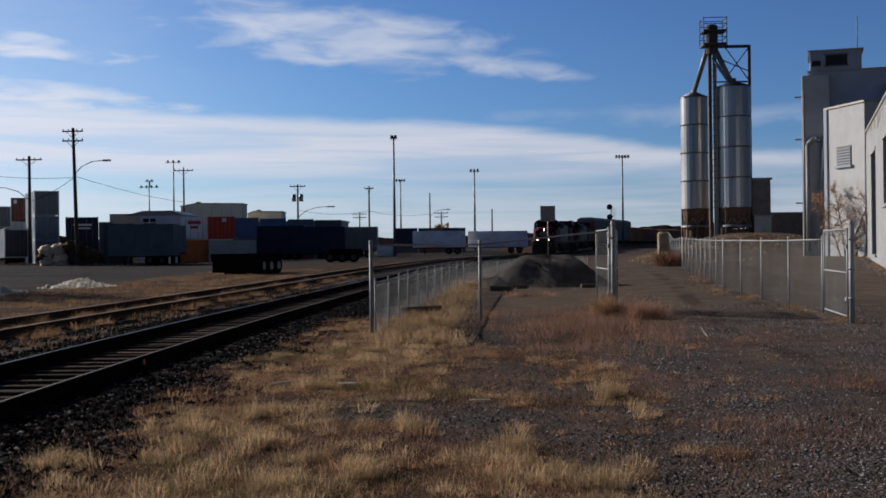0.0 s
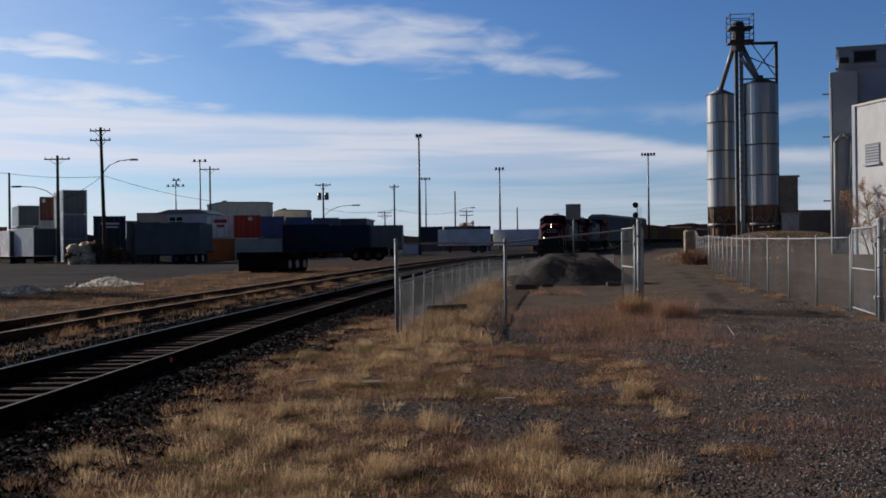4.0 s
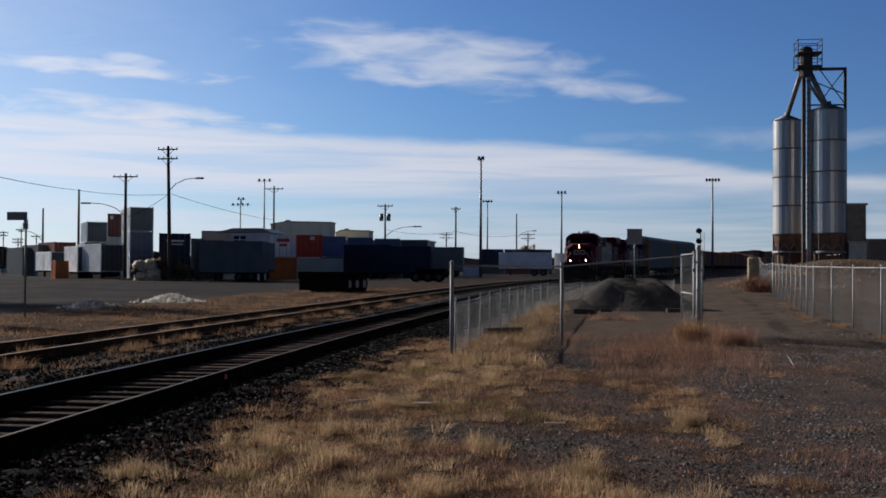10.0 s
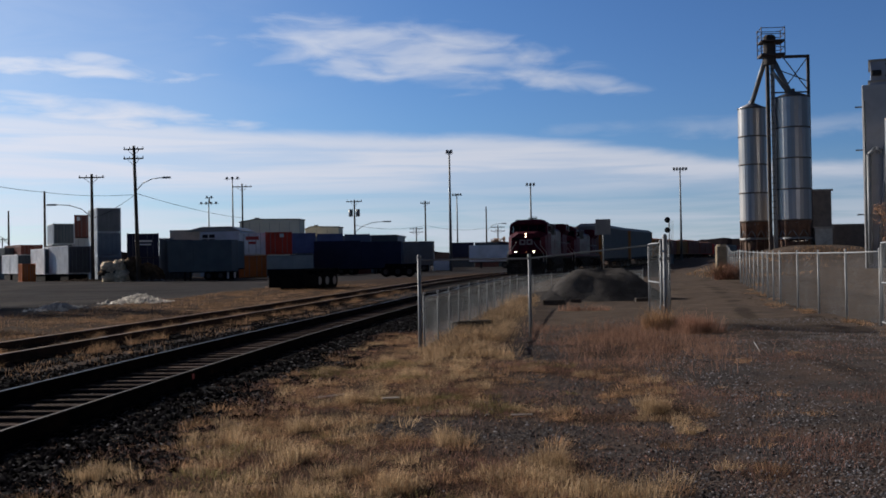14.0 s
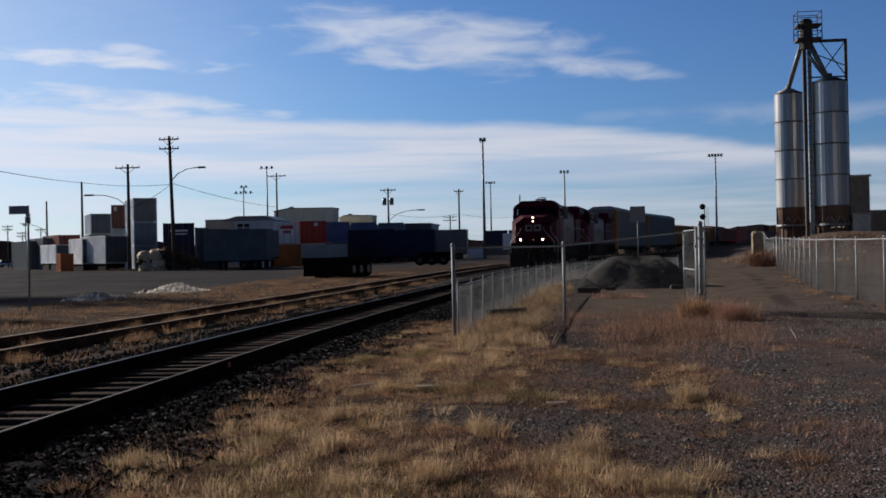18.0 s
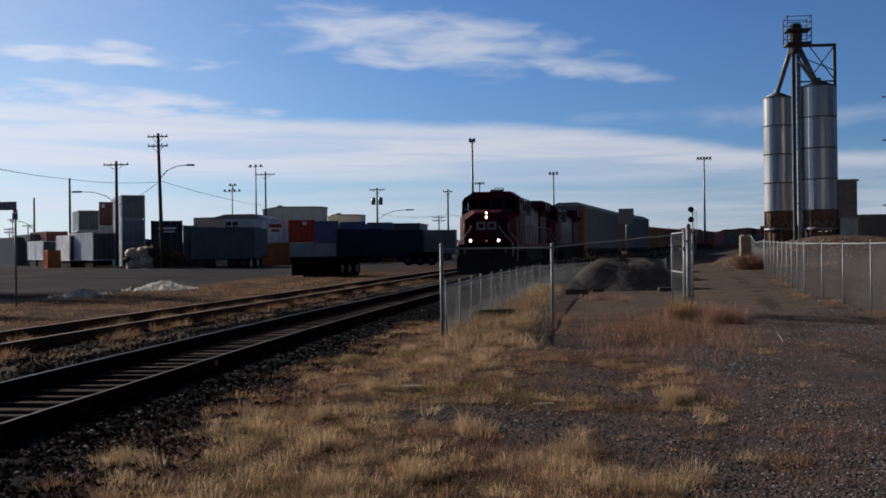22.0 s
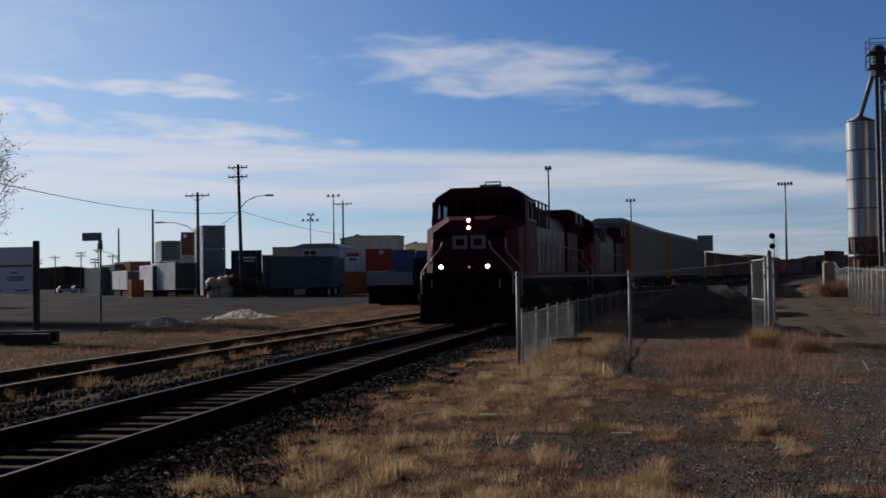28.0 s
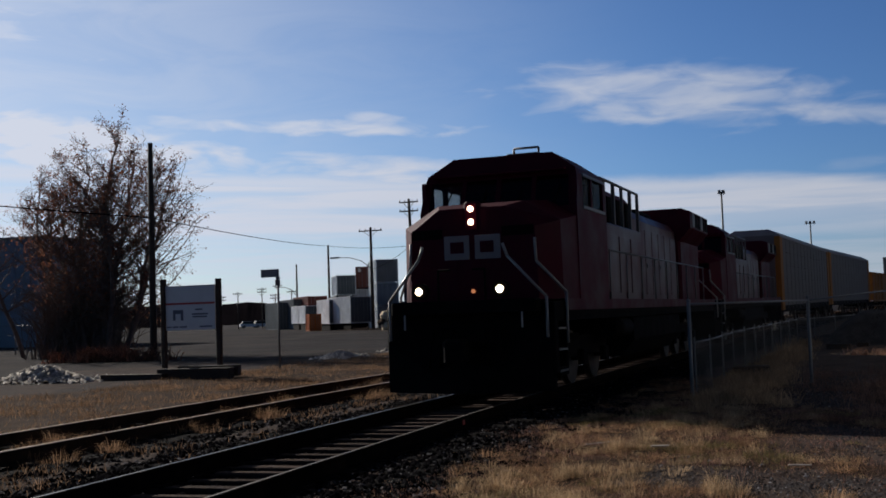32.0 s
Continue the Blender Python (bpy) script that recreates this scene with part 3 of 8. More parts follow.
def asphalt_mask(x, y):
    edge = -18.2 - 8.5 * (1 - sstep(34, 46, y)) + 9.0 * sstep(72, 110, y) + 12.0 * sstep(110, 150, y)
    return (1 - sstep(edge - 1.2, edge + 0.6, x + 0.5 * vnoise(x, y, 4, 13))) * sstep(20, 30, y) * (1.0 + 0.0 * x)


def rut_mask(x, y):
    """Two wheel tracks worn into the lane, and dark streaks across it."""
    mid = np.interp(y, (0, 12, 22, 27.3, 40, 69, 110), (3.9, 4.1, 4.6, 5.1, 6.7, 9.7, 16.0)) + 0.15 * vnoise(x * 0 + 3.0, y, 6.0, 15)
    r = sum(np.exp(-((x - mid - s) / (0.22 + 0.004 * np.clip(y, 0, 60))) ** 2) for s in (0.0, 1.7))
    turn = np.interp(y, (14, 15.5, 17.5, 19.4, 21.5, 25, 27), (12.0, 9.5, 7.5, 6.0, 5.1, 4.4, 4.2))
    r = np.maximum(r, sum(np.exp(-((x - turn - s) / 0.2) ** 2) for s in (0.0, 0.5)) * sstep(13, 15, y) * (1 - sstep(25, 27, y)))
    r = r * (0.45 + 0.55 * sstep(-0.4, 0.5, vnoise(x, y, 3.0, 16)))
    streak = sstep(0.55, 0.95, vnoise(x * 0.35, y * 1.6, 1.6, 17)) * sstep(1.0, 3.0, x) * (1 - sstep(30, 36, y))
    return np.clip(np.maximum(0.9 * r, 0.7 * streak), 0, 1)


def ground_material():
    m = bpy.data.materials.new("ground_mix")
    m.use_nodes = True
    nt = m.node_tree
    b = nt.nodes["Principled BSDF"]
    tc = nt.nodes.new("ShaderNodeTexCoord")
    v = tc.outputs["Object"]
    att = nt.nodes.new("ShaderNodeAttribute")
    att.attribute_name = "cover"
    sep = nt.nodes.new("ShaderNodeSeparateColor")
    nt.links.new(att.outputs["Color"], sep.inputs[0])
    big, mid, grain = noise_tex(nt, v, 0.22, 5, 0.6, 0.4), noise_tex(nt, v, 1.4, 6, 0.65, 0.5), noise_tex(nt, v, 24, 4, 0.7)
    vor = nt.nodes.new("ShaderNodeTexVoronoi")
    vor.inputs["Scale"].default_value = 34.0
    nt.links.new(v, vor.inputs["Vector"])
    pebble = vor.outputs["Color"]
    psep = nt.nodes.new("ShaderNodeSeparateColor")
    nt.links.new(pebble, psep.inputs[0])
    dirt = mix_col(nt, smooth(nt, mid, 0.3, 0.7), (0.118, 0.086, 0.072), (0.060, 0.044, 0.038))
    stones = mix_col(nt, psep.outputs[0], (0.012, 0.011, 0.0115), (0.105, 0.098, 0.10))
    dirt = mix_col(nt, smooth(nt, noise_tex(nt, v, 0.9, 4, 0.6), 0.40, 0.6, 0.12, 0.75), dirt, stones)
    dirt = mix_col(nt, smooth(nt, big, 0.45, 0.7, 0.0, 0.5), dirt, (0.102, 0.08, 0.07))
    att2 = nt.nodes.new("ShaderNodeAttribute")
    att2.attribute_name = "earth"
    earth = mix_col(nt, smooth(nt, mid, 0.3, 0.7), (0.150, 0.115, 0.090), (0.088, 0.066, 0.053))
    dirt = mix_col(nt, math_node(nt, "MULTIPLY", att2.outputs["Fac"], smooth(nt, big, 0.30, 0.60, 0.35, 0.9)), dirt, earth)
    straw = mix_col(nt, smooth(nt, mid, 0.3, 0.7), (0.095, 0.06, 0.041), (0.048, 0.032, 0.024))
    straw = mix_col(nt, smooth(nt, grain, 0.4, 0.7, 0, 0.6), straw, (0.035, 0.025, 0.019))
    # bed near black: the shade between stones is put into its colour
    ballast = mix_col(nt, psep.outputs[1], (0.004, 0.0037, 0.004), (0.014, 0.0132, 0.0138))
    tar = mix_col(nt, smooth(nt, big, 0.35, 0.65), (0.030, 0.028, 0.031), (0.046, 0.043, 0.046))
    tar = mix_col(nt, smooth(nt, grain, 0.4, 0.7, 0, 0.4), tar, (0.05, 0.05, 0.05))
    patch = noise_tex(nt, v, 0.12, 5, 0.62, 0.8)
    tar = mix_col(nt, smooth(nt, patch, 0.46, 0.62, 0, 0.7), tar, (0.066, 0.056, 0.054))
    tar = mix_col(nt, smooth(nt, patch, 0.30, 0.42, 0.6, 0.0), tar, (0.022, 0.021, 0.022))
    wob = math_node(nt, "MULTIPLY", math_node(nt, "SUBTRACT", mid, 0.5), 0.5)
    edge = lambda s, lo=0.35, hi=0.65: smooth(nt, math_node(nt, "ADD", s, wob), lo, hi)
    col = mix_col(nt, edge(sep.outputs[0], 0.15, 0.75), dirt, straw)
    col = mix_col(nt, math_node(nt, "MULTIPLY", edge(att.outputs["Alpha"], 0.3, 0.8), 0.6), col, (0.032, 0.025, 0.021))
    col = mix_col(nt, edge(sep.outputs[2]), col, tar)
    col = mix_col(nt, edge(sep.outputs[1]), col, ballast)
    nt.links.new(col, b.inputs["Base Color"])
    b.inputs["Roughness"].default_value = 0.95
    b.inputs["Specular IOR Level"].default_value = 0.02
    bp = nt.nodes.new("ShaderNodeBump")
    bp.inputs["Strength"].default_value, bp.inputs["Distance"].default_value = 0.7, 0.03
    h = math_node(nt, "ADD", vor.outputs["Distance"], math_node(nt, "MULTIPLY", grain, 0.6))
    nt.links.new(h, bp.inputs["Height"])
    nt.links.new(bp.outputs[0], b.inputs["Normal"])
    return m


def make_ground():
    xs = np.concatenate([[-2600, -1500, -800, -450, -300, -200, -150, -120], np.arange(-100, -30, 3.0), np.arange(-30, -12, 0.6), np.arange(-12, 9, 0.16),
                         np.arange(9, 40, 1.0), [45, 55, 70, 90, 130, 200, 350, 700, 1500, 2600]])
    ys = np.concatenate([[-900, -300, -120, -60, -30, -15, -8], np.arange(-4, 4, 1.0), np.arange(4, 26, 0.16), np.arange(26, 60, 0.6), np.arange(60, 150, 2.0),
                         np.arange(150, 300, 6.0), [320, 360, 420, 520, 700, 1000, 1600, 3000, 4500]])
    X, Y = np.meshgrid(xs, ys)
    tx = np.interp(Y, _yy, _xx)
    Z = land(X, Y)
    close = np.exp(-(np.hypot(X, Y) / 60.0) ** 2)
    Z = Z + close * (0.02 * vnoise(X, Y, 3.0, 21) + 0.012 * vnoise(X, Y, 0.7, 22) * straw_mask(X, Y))
    # the beds of the two tracks: a crown of stone with sloping shoulders
    for off, top, half, toe in ((0.0, -0.055, 1.35, 2.5), (-4.4, -0.05, 1.25, 2.1)):
        a = np.abs(X - tx - off)
        k = 1 - sstep(half, toe, a)
        top = top + (0.045 if off == 0.0 else 0.03) * sstep(0.82, 1.0, a)
        Z = Z * (1 - k) + (land(tx, Y) + top + 0.02 * vnoise(X, Y, 0.5, 30) * (np.abs(Y) < 80)) * k
    n, mrows = len(xs), len(ys)
    i = np.arange(n * mrows).reshape(mrows, n)
    faces = np.stack([i[:-1, :-1], i[:-1, 1:], i[1:, 1:], i[1:, :-1]], -1).reshape(-1, 4)
    me = numpy_mesh("ground", np.stack([X, Y, Z], -1).reshape(-1, 3), faces, ground_material())
    att = me.color_attributes.new("cover", "FLOAT_COLOR", "POINT")
    cov = np.stack([np.maximum(straw_mask(X, Y), 0.8 * weed_mask(X, Y)), stone_mask(X, Y), asphalt_mask(X, Y), rut_mask(X, Y)], -1)
    att.data.foreach_set("color", cov.astype(np.float32).ravel())
    bare = me.color_attributes.new("earth", "FLOAT_COLOR", "POINT")
    e = sstep(20, 28, Y) * sstep(-1.2, -0.2, X) * (1 - sstep(90, 130, Y))
    bare.data.foreach_set("color", np.stack([e, e, e, np.ones_like(X)], -1).astype(np.float32).ravel())
    me.polygons.foreach_set("use_smooth", np.ones(len(faces), bool))
    tagged(new("ground", me), "dry earth with gravel, straw grass and an asphalt yard", "ground", kind="structure")


make_ground()


def bed_z(x, y):
    """Ground height with the track beds, for things strewn on it."""
    x, y = np.asarray(x, float), np.asarray(y, float)
    tx = np.interp(y, _yy, _xx)
    z = land(x, y) + np.exp(-(np.hypot(x, y) / 60.0) ** 2) * (0.02 * vnoise(x, y, 3.0, 21) + 0.012 * vnoise(x, y, 0.7, 22) * straw_mask(x, y))
    for off, top, half, toe in ((0.0, -0.055, 1.35, 2.5), (-4.4, -0.05, 1.25, 2.1)):
        a = np.abs(x - tx - off)
        k = 1 - sstep(half, toe, a)
        top = top + (0.045 if off == 0.0 else 0.03) * sstep(0.82, 1.0, a)
        z = z * (1 - k) + (land(tx, y) + top) * k
    return z


# ---- strewn stones and dry grass ----
PEAK = np.array([(1, 0, -0.25), (0, 1, -0.25), (-1, 0, -0.25), (0, -1, -0.25), (0, 0, 0.9)], float)
PEAK_F = np.array([(0, 1, 4), (1, 2, 4), (2, 3, 4), (3, 0, 4)])


def stones(name, x, y, size, mat, label, seed, z=None, flat=0.7):
    """Broken stones half sunk in the ground, each with four uneven facets."""
    rng = np.random.RandomState(seed)
    n = len(x)
    r = PEAK[None] * rng.uniform(0.6, 1.25, (n, 5, 1)) + rng.uniform(-0.28, 0.28, (n, 5, 3))
    a = rng.uniform(0, 6.3, n)
    c, s = np.cos(a)[:, None], np.sin(a)[:, None]
    tilt = rng.uniform(-0.5, 0.5, (n, 1))
    vx, vy, vz = r[..., 0] * c - r[..., 1] * s, r[..., 0] * s + r[..., 1] * c, r[..., 2] * flat
    vz = vz + tilt * vx * 0.6
    size = np.broadcast_to(size, (n,))[:, None]
    base = (bed_z(x, y) if z is None else z)[:, None]
    v = np.stack([x[:, None] + vx * size, y[:, None] + vy * size, base + (vz + 0.15) * size], -1).reshape(-1, 3)
    f = (PEAK_F[None] + 5 * np.arange(n)[:, None, None]).reshape(-1, 3)
    return tagged(new(name, numpy_mesh(name, v, f, mat)), label, "stones", kind="stuff")


def scatter(n, x0, x1, y0, y1, mask, seed, near=0.0):
    """n places in a field, kept with the chance that mask gives."""
    rng = np.random.RandomState(seed)
    x, u = rng.uniform(x0, x1, n), rng.uniform(0, 1, n)
    y = y0 + (y1 - y0) * (u ** (1 + near))
    keep = rng.uniform(0, 1, n) < mask(x, y)
    return x[keep], y[keep]


_x, _y = scatter(64000, -8.4, -1.6, 5, 46, lambda x, y: stone_mask(x, y) * (np.abs(x - np.interp(y, _yy, _xx)) > 0.2), 41, 0.8)
_r = np.random.RandomState(42)
_p = _r.uniform(0, 1, len(_x)) < 0.26
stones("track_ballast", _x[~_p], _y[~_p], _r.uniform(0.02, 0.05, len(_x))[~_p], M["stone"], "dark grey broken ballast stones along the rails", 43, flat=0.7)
stones("pale_ballast", _x[_p], _y[_p], _r.uniform(0.012, 0.036, len(_x))[_p], M["stone_pale"], "paler grey stones among the dark ballast, for its sunlit tops", 44, flat=0.5)
_x, _y = scatter(16000, -12.5, -8.2, 8, 50, lambda x, y: stone_mask(x, y) * 0.6, 44, 0.6)
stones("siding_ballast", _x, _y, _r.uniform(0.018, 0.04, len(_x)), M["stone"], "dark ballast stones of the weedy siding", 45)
GRAVEL_FIELD = lambda x, y: np.clip(0.22 + 0.2 * bare_mask(x, y) + 0.78 * sstep(-0.35, 0.45, vnoise(x, y, 2.4, 51)), 0, 1) * (1 - 0.75 * straw_mask(x, y)) * (0.35 + 0.65 * sstep(0.5, 2.5, x))
_x, _y = scatter(170000, -1.5, 9.8, 5, 30, GRAVEL_FIELD, 46, 1.1)
_p = _r.uniform(0, 1, len(_x)) < 0.55
_z = _r.uniform(0.006, 0.0165, len(_x)) * (1 + 0.7 * (_r.uniform(0, 1, len(_x)) > 0.95))
stones("loose_gravel", _x[_p], _y[_p], _z[_p], M["gravel"], "loose grey gravel strewn on the lane", 47)
stones("dark_gravel", _x[~_p], _y[~_p], _z[~_p], M["gravel_dark"], "dark grey gravel trodden into the lane", 49)
_x, _y = scatter(30000, -4.0, 1.6, 5, 22, lambda x, y: (1 - 0.9 * straw_mask(x, y)) * (1 - stone_mask(x, y)) + 0.35 * sstep(0.2, 0.7, vnoise(x, y, 1.1, 53)), 151, 0.8)
stones("grass_gravel", _x, _y, _r.uniform(0.007, 0.02, len(_x)), M["gravel_dark"], "dark gravel in the gaps between the tufts", 152)


def blades(name, x, y, height, width, lean, mat, label, seed, spread=0.5, category="grass"):
    """Bent blades: three joints each, thinning to the tip."""
    rng = np.random.RandomState(seed)
    n = len(x)
    a, b = rng.uniform(0, 6.283, n), rng.normal(0, 1, n) * spread
    h = height * rng.uniform(0.45, 1.2, n)
    dx, dy = np.cos(a) * lean * h * np.abs(1 + b), np.sin(a) * lean * h * np.abs(1 + b)
    wx, wy = -np.sin(a) * width * rng.uniform(0.6, 1.3, n), np.cos(a) * width * rng.uniform(0.6, 1.3, n)
    z = bed_z(x, y) - 0.01
    v = np.empty((n, 5, 3))
    v[:, 0], v[:, 1] = np.stack([x - wx, y - wy, z], -1), np.stack([x + wx, y + wy, z], -1)
    v[:, 2] = np.stack([x + dx * 0.35 - wx * 0.7, y + dy * 0.35 - wy * 0.7, z + h * 0.6], -1)
    v[:, 3] = np.stack([x + dx * 0.35 + wx * 0.7, y + dy * 0.35 + wy * 0.7, z + h * 0.6], -1)
    v[:, 4] = np.stack([x + dx, y + dy, z + h], -1)
    f = (np.array([(0, 1, 3), (0, 3, 2), (2, 3, 4)])[None] + 5 * np.arange(n)[:, None, None]).reshape(-1, 3)
    return tagged(new(name, numpy_mesh(name, v.reshape(-1, 3), f, mat)), label, category, kind="stuff")


def tufts(n, x0, x1, y0, y1, mask, per, radius, seed, near=0.6):
    """Blade roots gathered in tufts."""
    x, y = scatter(n, x0, x1, y0, y1, mask, seed, near)
    rng = np.random.RandomState(seed + 1)
    k = rng.randint(per // 3, per, len(x))
    x, y = np.repeat(x, k), np.repeat(y, k)
    return x + rng.normal(0, radius, len(x)), y + rng.normal(0, radius, len(x))


def bunches(name, n, x0, x1, y0, y1, mask, per, radius, height, width, mat, label, seed, near=0.5, splay=0.9, category="grass"):
    """Bunch grass: each tuft's blades splay out from its own middle."""
    cx, cy = scatter(n, x0, x1, y0, y1, mask, seed, near)
    rng = np.random.RandomState(seed + 1)
    size = rng.uniform(0.45, 1.35, len(cx))
    k = (per * size ** 1.5 * rng.uniform(0.6, 1.2, len(cx))).astype(int) + 4
    size, cx, cy = np.repeat(size, k), np.repeat(cx, k), np.repeat(cy, k)
    n = len(cx)
    a, r = rng.uniform(0, 6.283, n), np.sqrt(rng.uniform(0, 1, n))
    x, y = cx + np.cos(a) * r * radius * size, cy + np.sin(a) * r * radius * size
    h = height * size * rng.uniform(0.3, 1.15, n) * (1.1 - 0.5 * r)
    out = splay * h * (0.15 + r) * rng.uniform(0.4, 1.6, n)
    b = a + rng.normal(0, 0.9, n)
    droop = rng.uniform(0.42, 1.0, n)
    wind = rng.normal(0, 0.22, len(np.unique(cx)) + 1)[np.unique(cx, return_inverse=True)[1]]
    dx, dy = np.cos(b) * out + (0.12 + wind) * h, np.sin(b) * out - (0.05 - wind * 0.6) * h
    c = rng.uniform(0, 6.283, n)
    wx, wy = np.cos(c) * width * rng.uniform(0.6, 1.3, n), np.sin(c) * width * rng.uniform(0.6, 1.3, n)
    z = bed_z(x, y) - 0.01
    v = np.empty((n, 5, 3))
    v[:, 0], v[:, 1] = np.stack([x - wx, y - wy, z], -1), np.stack([x + wx, y + wy, z], -1)
    v[:, 2] = np.stack([x + dx * 0.3 - wx * 0.7, y + dy * 0.3 - wy * 0.7, z + h * 0.62], -1)
    v[:, 3] = np.stack([x + dx * 0.3 + wx * 0.7, y + dy * 0.3 + wy * 0.7, z + h * 0.62], -1)
    v[:, 4] = np.stack([x + dx, y + dy, z + h * droop], -1)
    f = (np.array([(0, 1, 3), (0, 3, 2), (2, 3, 4)])[None] + 5 * np.arange(n)[:, None, None]).reshape(-1, 3)
    return tagged(new(name, numpy_mesh(name, v.reshape(-1, 3), f, mat)), label, category, kind="stuff")


_x, _y = tufts(13000, -4.2, 7.5, 5.2, 27, lambda x, y: np.clip(straw_mask(x, y) + 0.9 * (x > 0) * sstep(-0.15, 0.5, vnoise(x, y, 2.2, 60)) * (1 - sstep(3.5, 7.0, x)), 0, 1) * (0.3 + 0.7 * sstep(-0.3, 0.6, vnoise(x, y, 1.3, 61))) * (1 - 0.7 * bare_mask(x, y)), 44, 0.17, 62)
blades("low_fuzz", _x, _y, 0.062 + 0.03 * vnoise(_x, _y, 1.9, 63), 0.0019, 0.9, M["fuzz"], "low red-brown dead growth between the grass tufts", 64)
_x, _y = tufts(4200, -4.0, 3.4, 5.2, 25, lambda x, y: straw_mask(x, y) * (0.25 + 0.75 * sstep(-0.4, 0.5, vnoise(x, y, 1.1, 58))), 34, 0.22, 59)
blades("fallen_straw", _x, _y, 0.04, 0.0024, 2.6, M["straw"], "bleached straw lying flat between the tufts", 57)
bunches("dry_grass", 3900, -3.9, 2.8, 5.2, 25, lambda x, y: straw_mask(x, y) ** 1.3 * (0.2 + 0.8 * sstep(-0.25, 0.5, vnoise(x, y, 0.4, 65))) * (0.3 + 0.7 * sstep(-0.35, 0.35, vnoise(x, y, 2.6, 56))), 95, 0.12, 0.125, 0.0017, M["straw"], "straw-coloured dry bunch grass in ragged tufts", 67, splay=1.4)
bunches("tall_grass_tufts", 1300, -3.6, 2.2, 5.3, 24, lambda x, y: straw_mask(x, y) ** 2 * sstep(0.0, 0.5, vnoise(x, y, 0.9, 66)), 125, 0.12, 0.135, 0.0016, M["pale"], "rounded bleached tufts of dry bunch grass", 69, splay=0.95)
bunches("olive_grass", 700, -4.0, 0.5, 5.3, 22, lambda x, y: straw_mask(x, y) * sstep(0.1, 0.7, vnoise(x, y, 2.3, 68)), 110, 0.2, 0.11, 0.0026, M["olive"], "dull olive patches in the dry grass", 70, splay=1.2)
bunches("golden_tufts", 9000, -3.8, 2.0, 6.5, 21, tuft_mask, 85, 0.07, 0.21, 0.0016, M["pale"], "fuzzy golden tufts standing over the low dead growth", 221, near=0.3, splay=0.9)
FLUFFY = lambda x, y: np.clip(np.exp(-((x + 1.35) / 0.75) ** 2 - ((y - 16.3) / 3.0) ** 2) + 0.8 * np.exp(-((x + 2.0) / 0.9) ** 2 - ((y - 9.0) / 2.2) ** 2) + 0.6 * np.exp(-((x - 0.3) / 0.8) ** 2 - ((y - 7.6) / 0.8) ** 2), 0, 1) * (0.15 + 0.85 * sstep(-0.2, 0.4, vnoise(x, y, 0.5, 231)))
bunches("fluffy_grass", 2300, -3.6, 1.6, 6.2, 21, FLUFFY, 75, 0.11, 0.17, 0.0016, M["pale"], "fluffy pale-gold grass in close clumps", 232, near=0.3, splay=1.0)
bunches("lane_tufts", 420, 0.8, 7.2, 5.3, 27, lambda x, y: 0.25 + 0.5 * sstep(0.0, 0.6, vnoise(x, y, 2.2, 60)) * (1 - sstep(3.5, 7.0, x)), 45, 0.10, 0.09, 0.0028, M["straw"], "small dry tufts scattered over the gravel lane", 83, splay=1.4)
bunches("fence_foot_tufts", 2600, 6.6, 12.6, 23, 66, lambda x, y: np.exp(-((x - np.interp(y, (23, 38.5, 50, 66), (7.35, 7.75, 9.2, 12.2))) / 0.3) ** 2) * sstep(0.0, 0.8, vnoise(x, y, 2.0, 88)), 50, 0.16, 0.16, 0.004, M["verge"], "brown weeds along the foot of the yard fence", 85, splay=1.2)
_x, _y = tufts(3000, -1.9, 0.9, 19, 50, lambda x, y: straw_mask(x, y) * (0.12 + 0.88 * sstep(-0.4, 0.4, vnoise(x, y, 0.9, 93))), 50, 0.16, 71)
blades("fence_grass", _x, _y, 0.19 + 0.12 * vnoise(_x, _y, 1.3, 74), 0.0045, 1.1, M["fence_straw"], "tall yellow grass along the low fence", 72)
_x, _y = tufts(3900, -18.5, -10.6, 6, 75, lambda x, y: straw_mask(x, y) * (0.2 + 0.8 * sstep(-0.4, 0.3, vnoise(x, y, 1.8, 94))), 40, 0.2, 73, 0.9)
blades("verge_grass", _x, _y, 0.11 + 0.06 * vnoise(_x, _y, 2.2, 95), 0.0055, 1.0, M["verge"], "dry straw-coloured verge between siding and yard", 74)
_x, _y = tufts(4200, -11.2, -6.0, 8, 60, lambda x, y: (straw_mask(x, y) + 0.12) * (np.abs(x - np.interp(y, _yy, _xx)) > 1.5) * sstep(-0.3, 0.5, vnoise(x, y, 1.0, 96)), 24, 0.17, 75, 0.6)
blades("siding_weeds", _x, _y, 0.12, 0.004, 1.0, M["verge"], "sparse dry weeds between the two tracks", 76)
bunches("siding_tufts", 6500, -11.5, -7.0, 8, 60, lambda x, y: (np.exp(-((x - np.interp(y, _yy, _xx) + 4.4) / 0.45) ** 2) + 0.7 * np.exp(-((x - np.interp(y, _yy, _xx) + 3.2) / 0.3) ** 2) + 0.8 * np.exp(-((x - np.interp(y, _yy, _xx) + 5.6) / 0.35) ** 2)) * sstep(-0.1, 0.6, vnoise(x, y, 1.3, 97)), 40, 0.14, 0.24, 0.0035, M["verge"], "brown weeds grown through the rusty siding", 98, splay=0.9, category="weeds")
_x, _y = tufts(1250, -0.8, 4.2, 15.5, 28, lambda x, y: weed_mask(x, y) * (0.15 + 0.85 * sstep(-0.3, 0.5, vnoise(x, y, 0.8, 81))), 50, 0.2, 77, 0.0)
blades("red_weeds", _x, _y, 0.27 + 0.15 * vnoise(_x, _y, 1.4, 82), 0.0022, 0.9, M["weed"], "rust-brown dead weeds at the foot of the gate", 78, category="weeds")
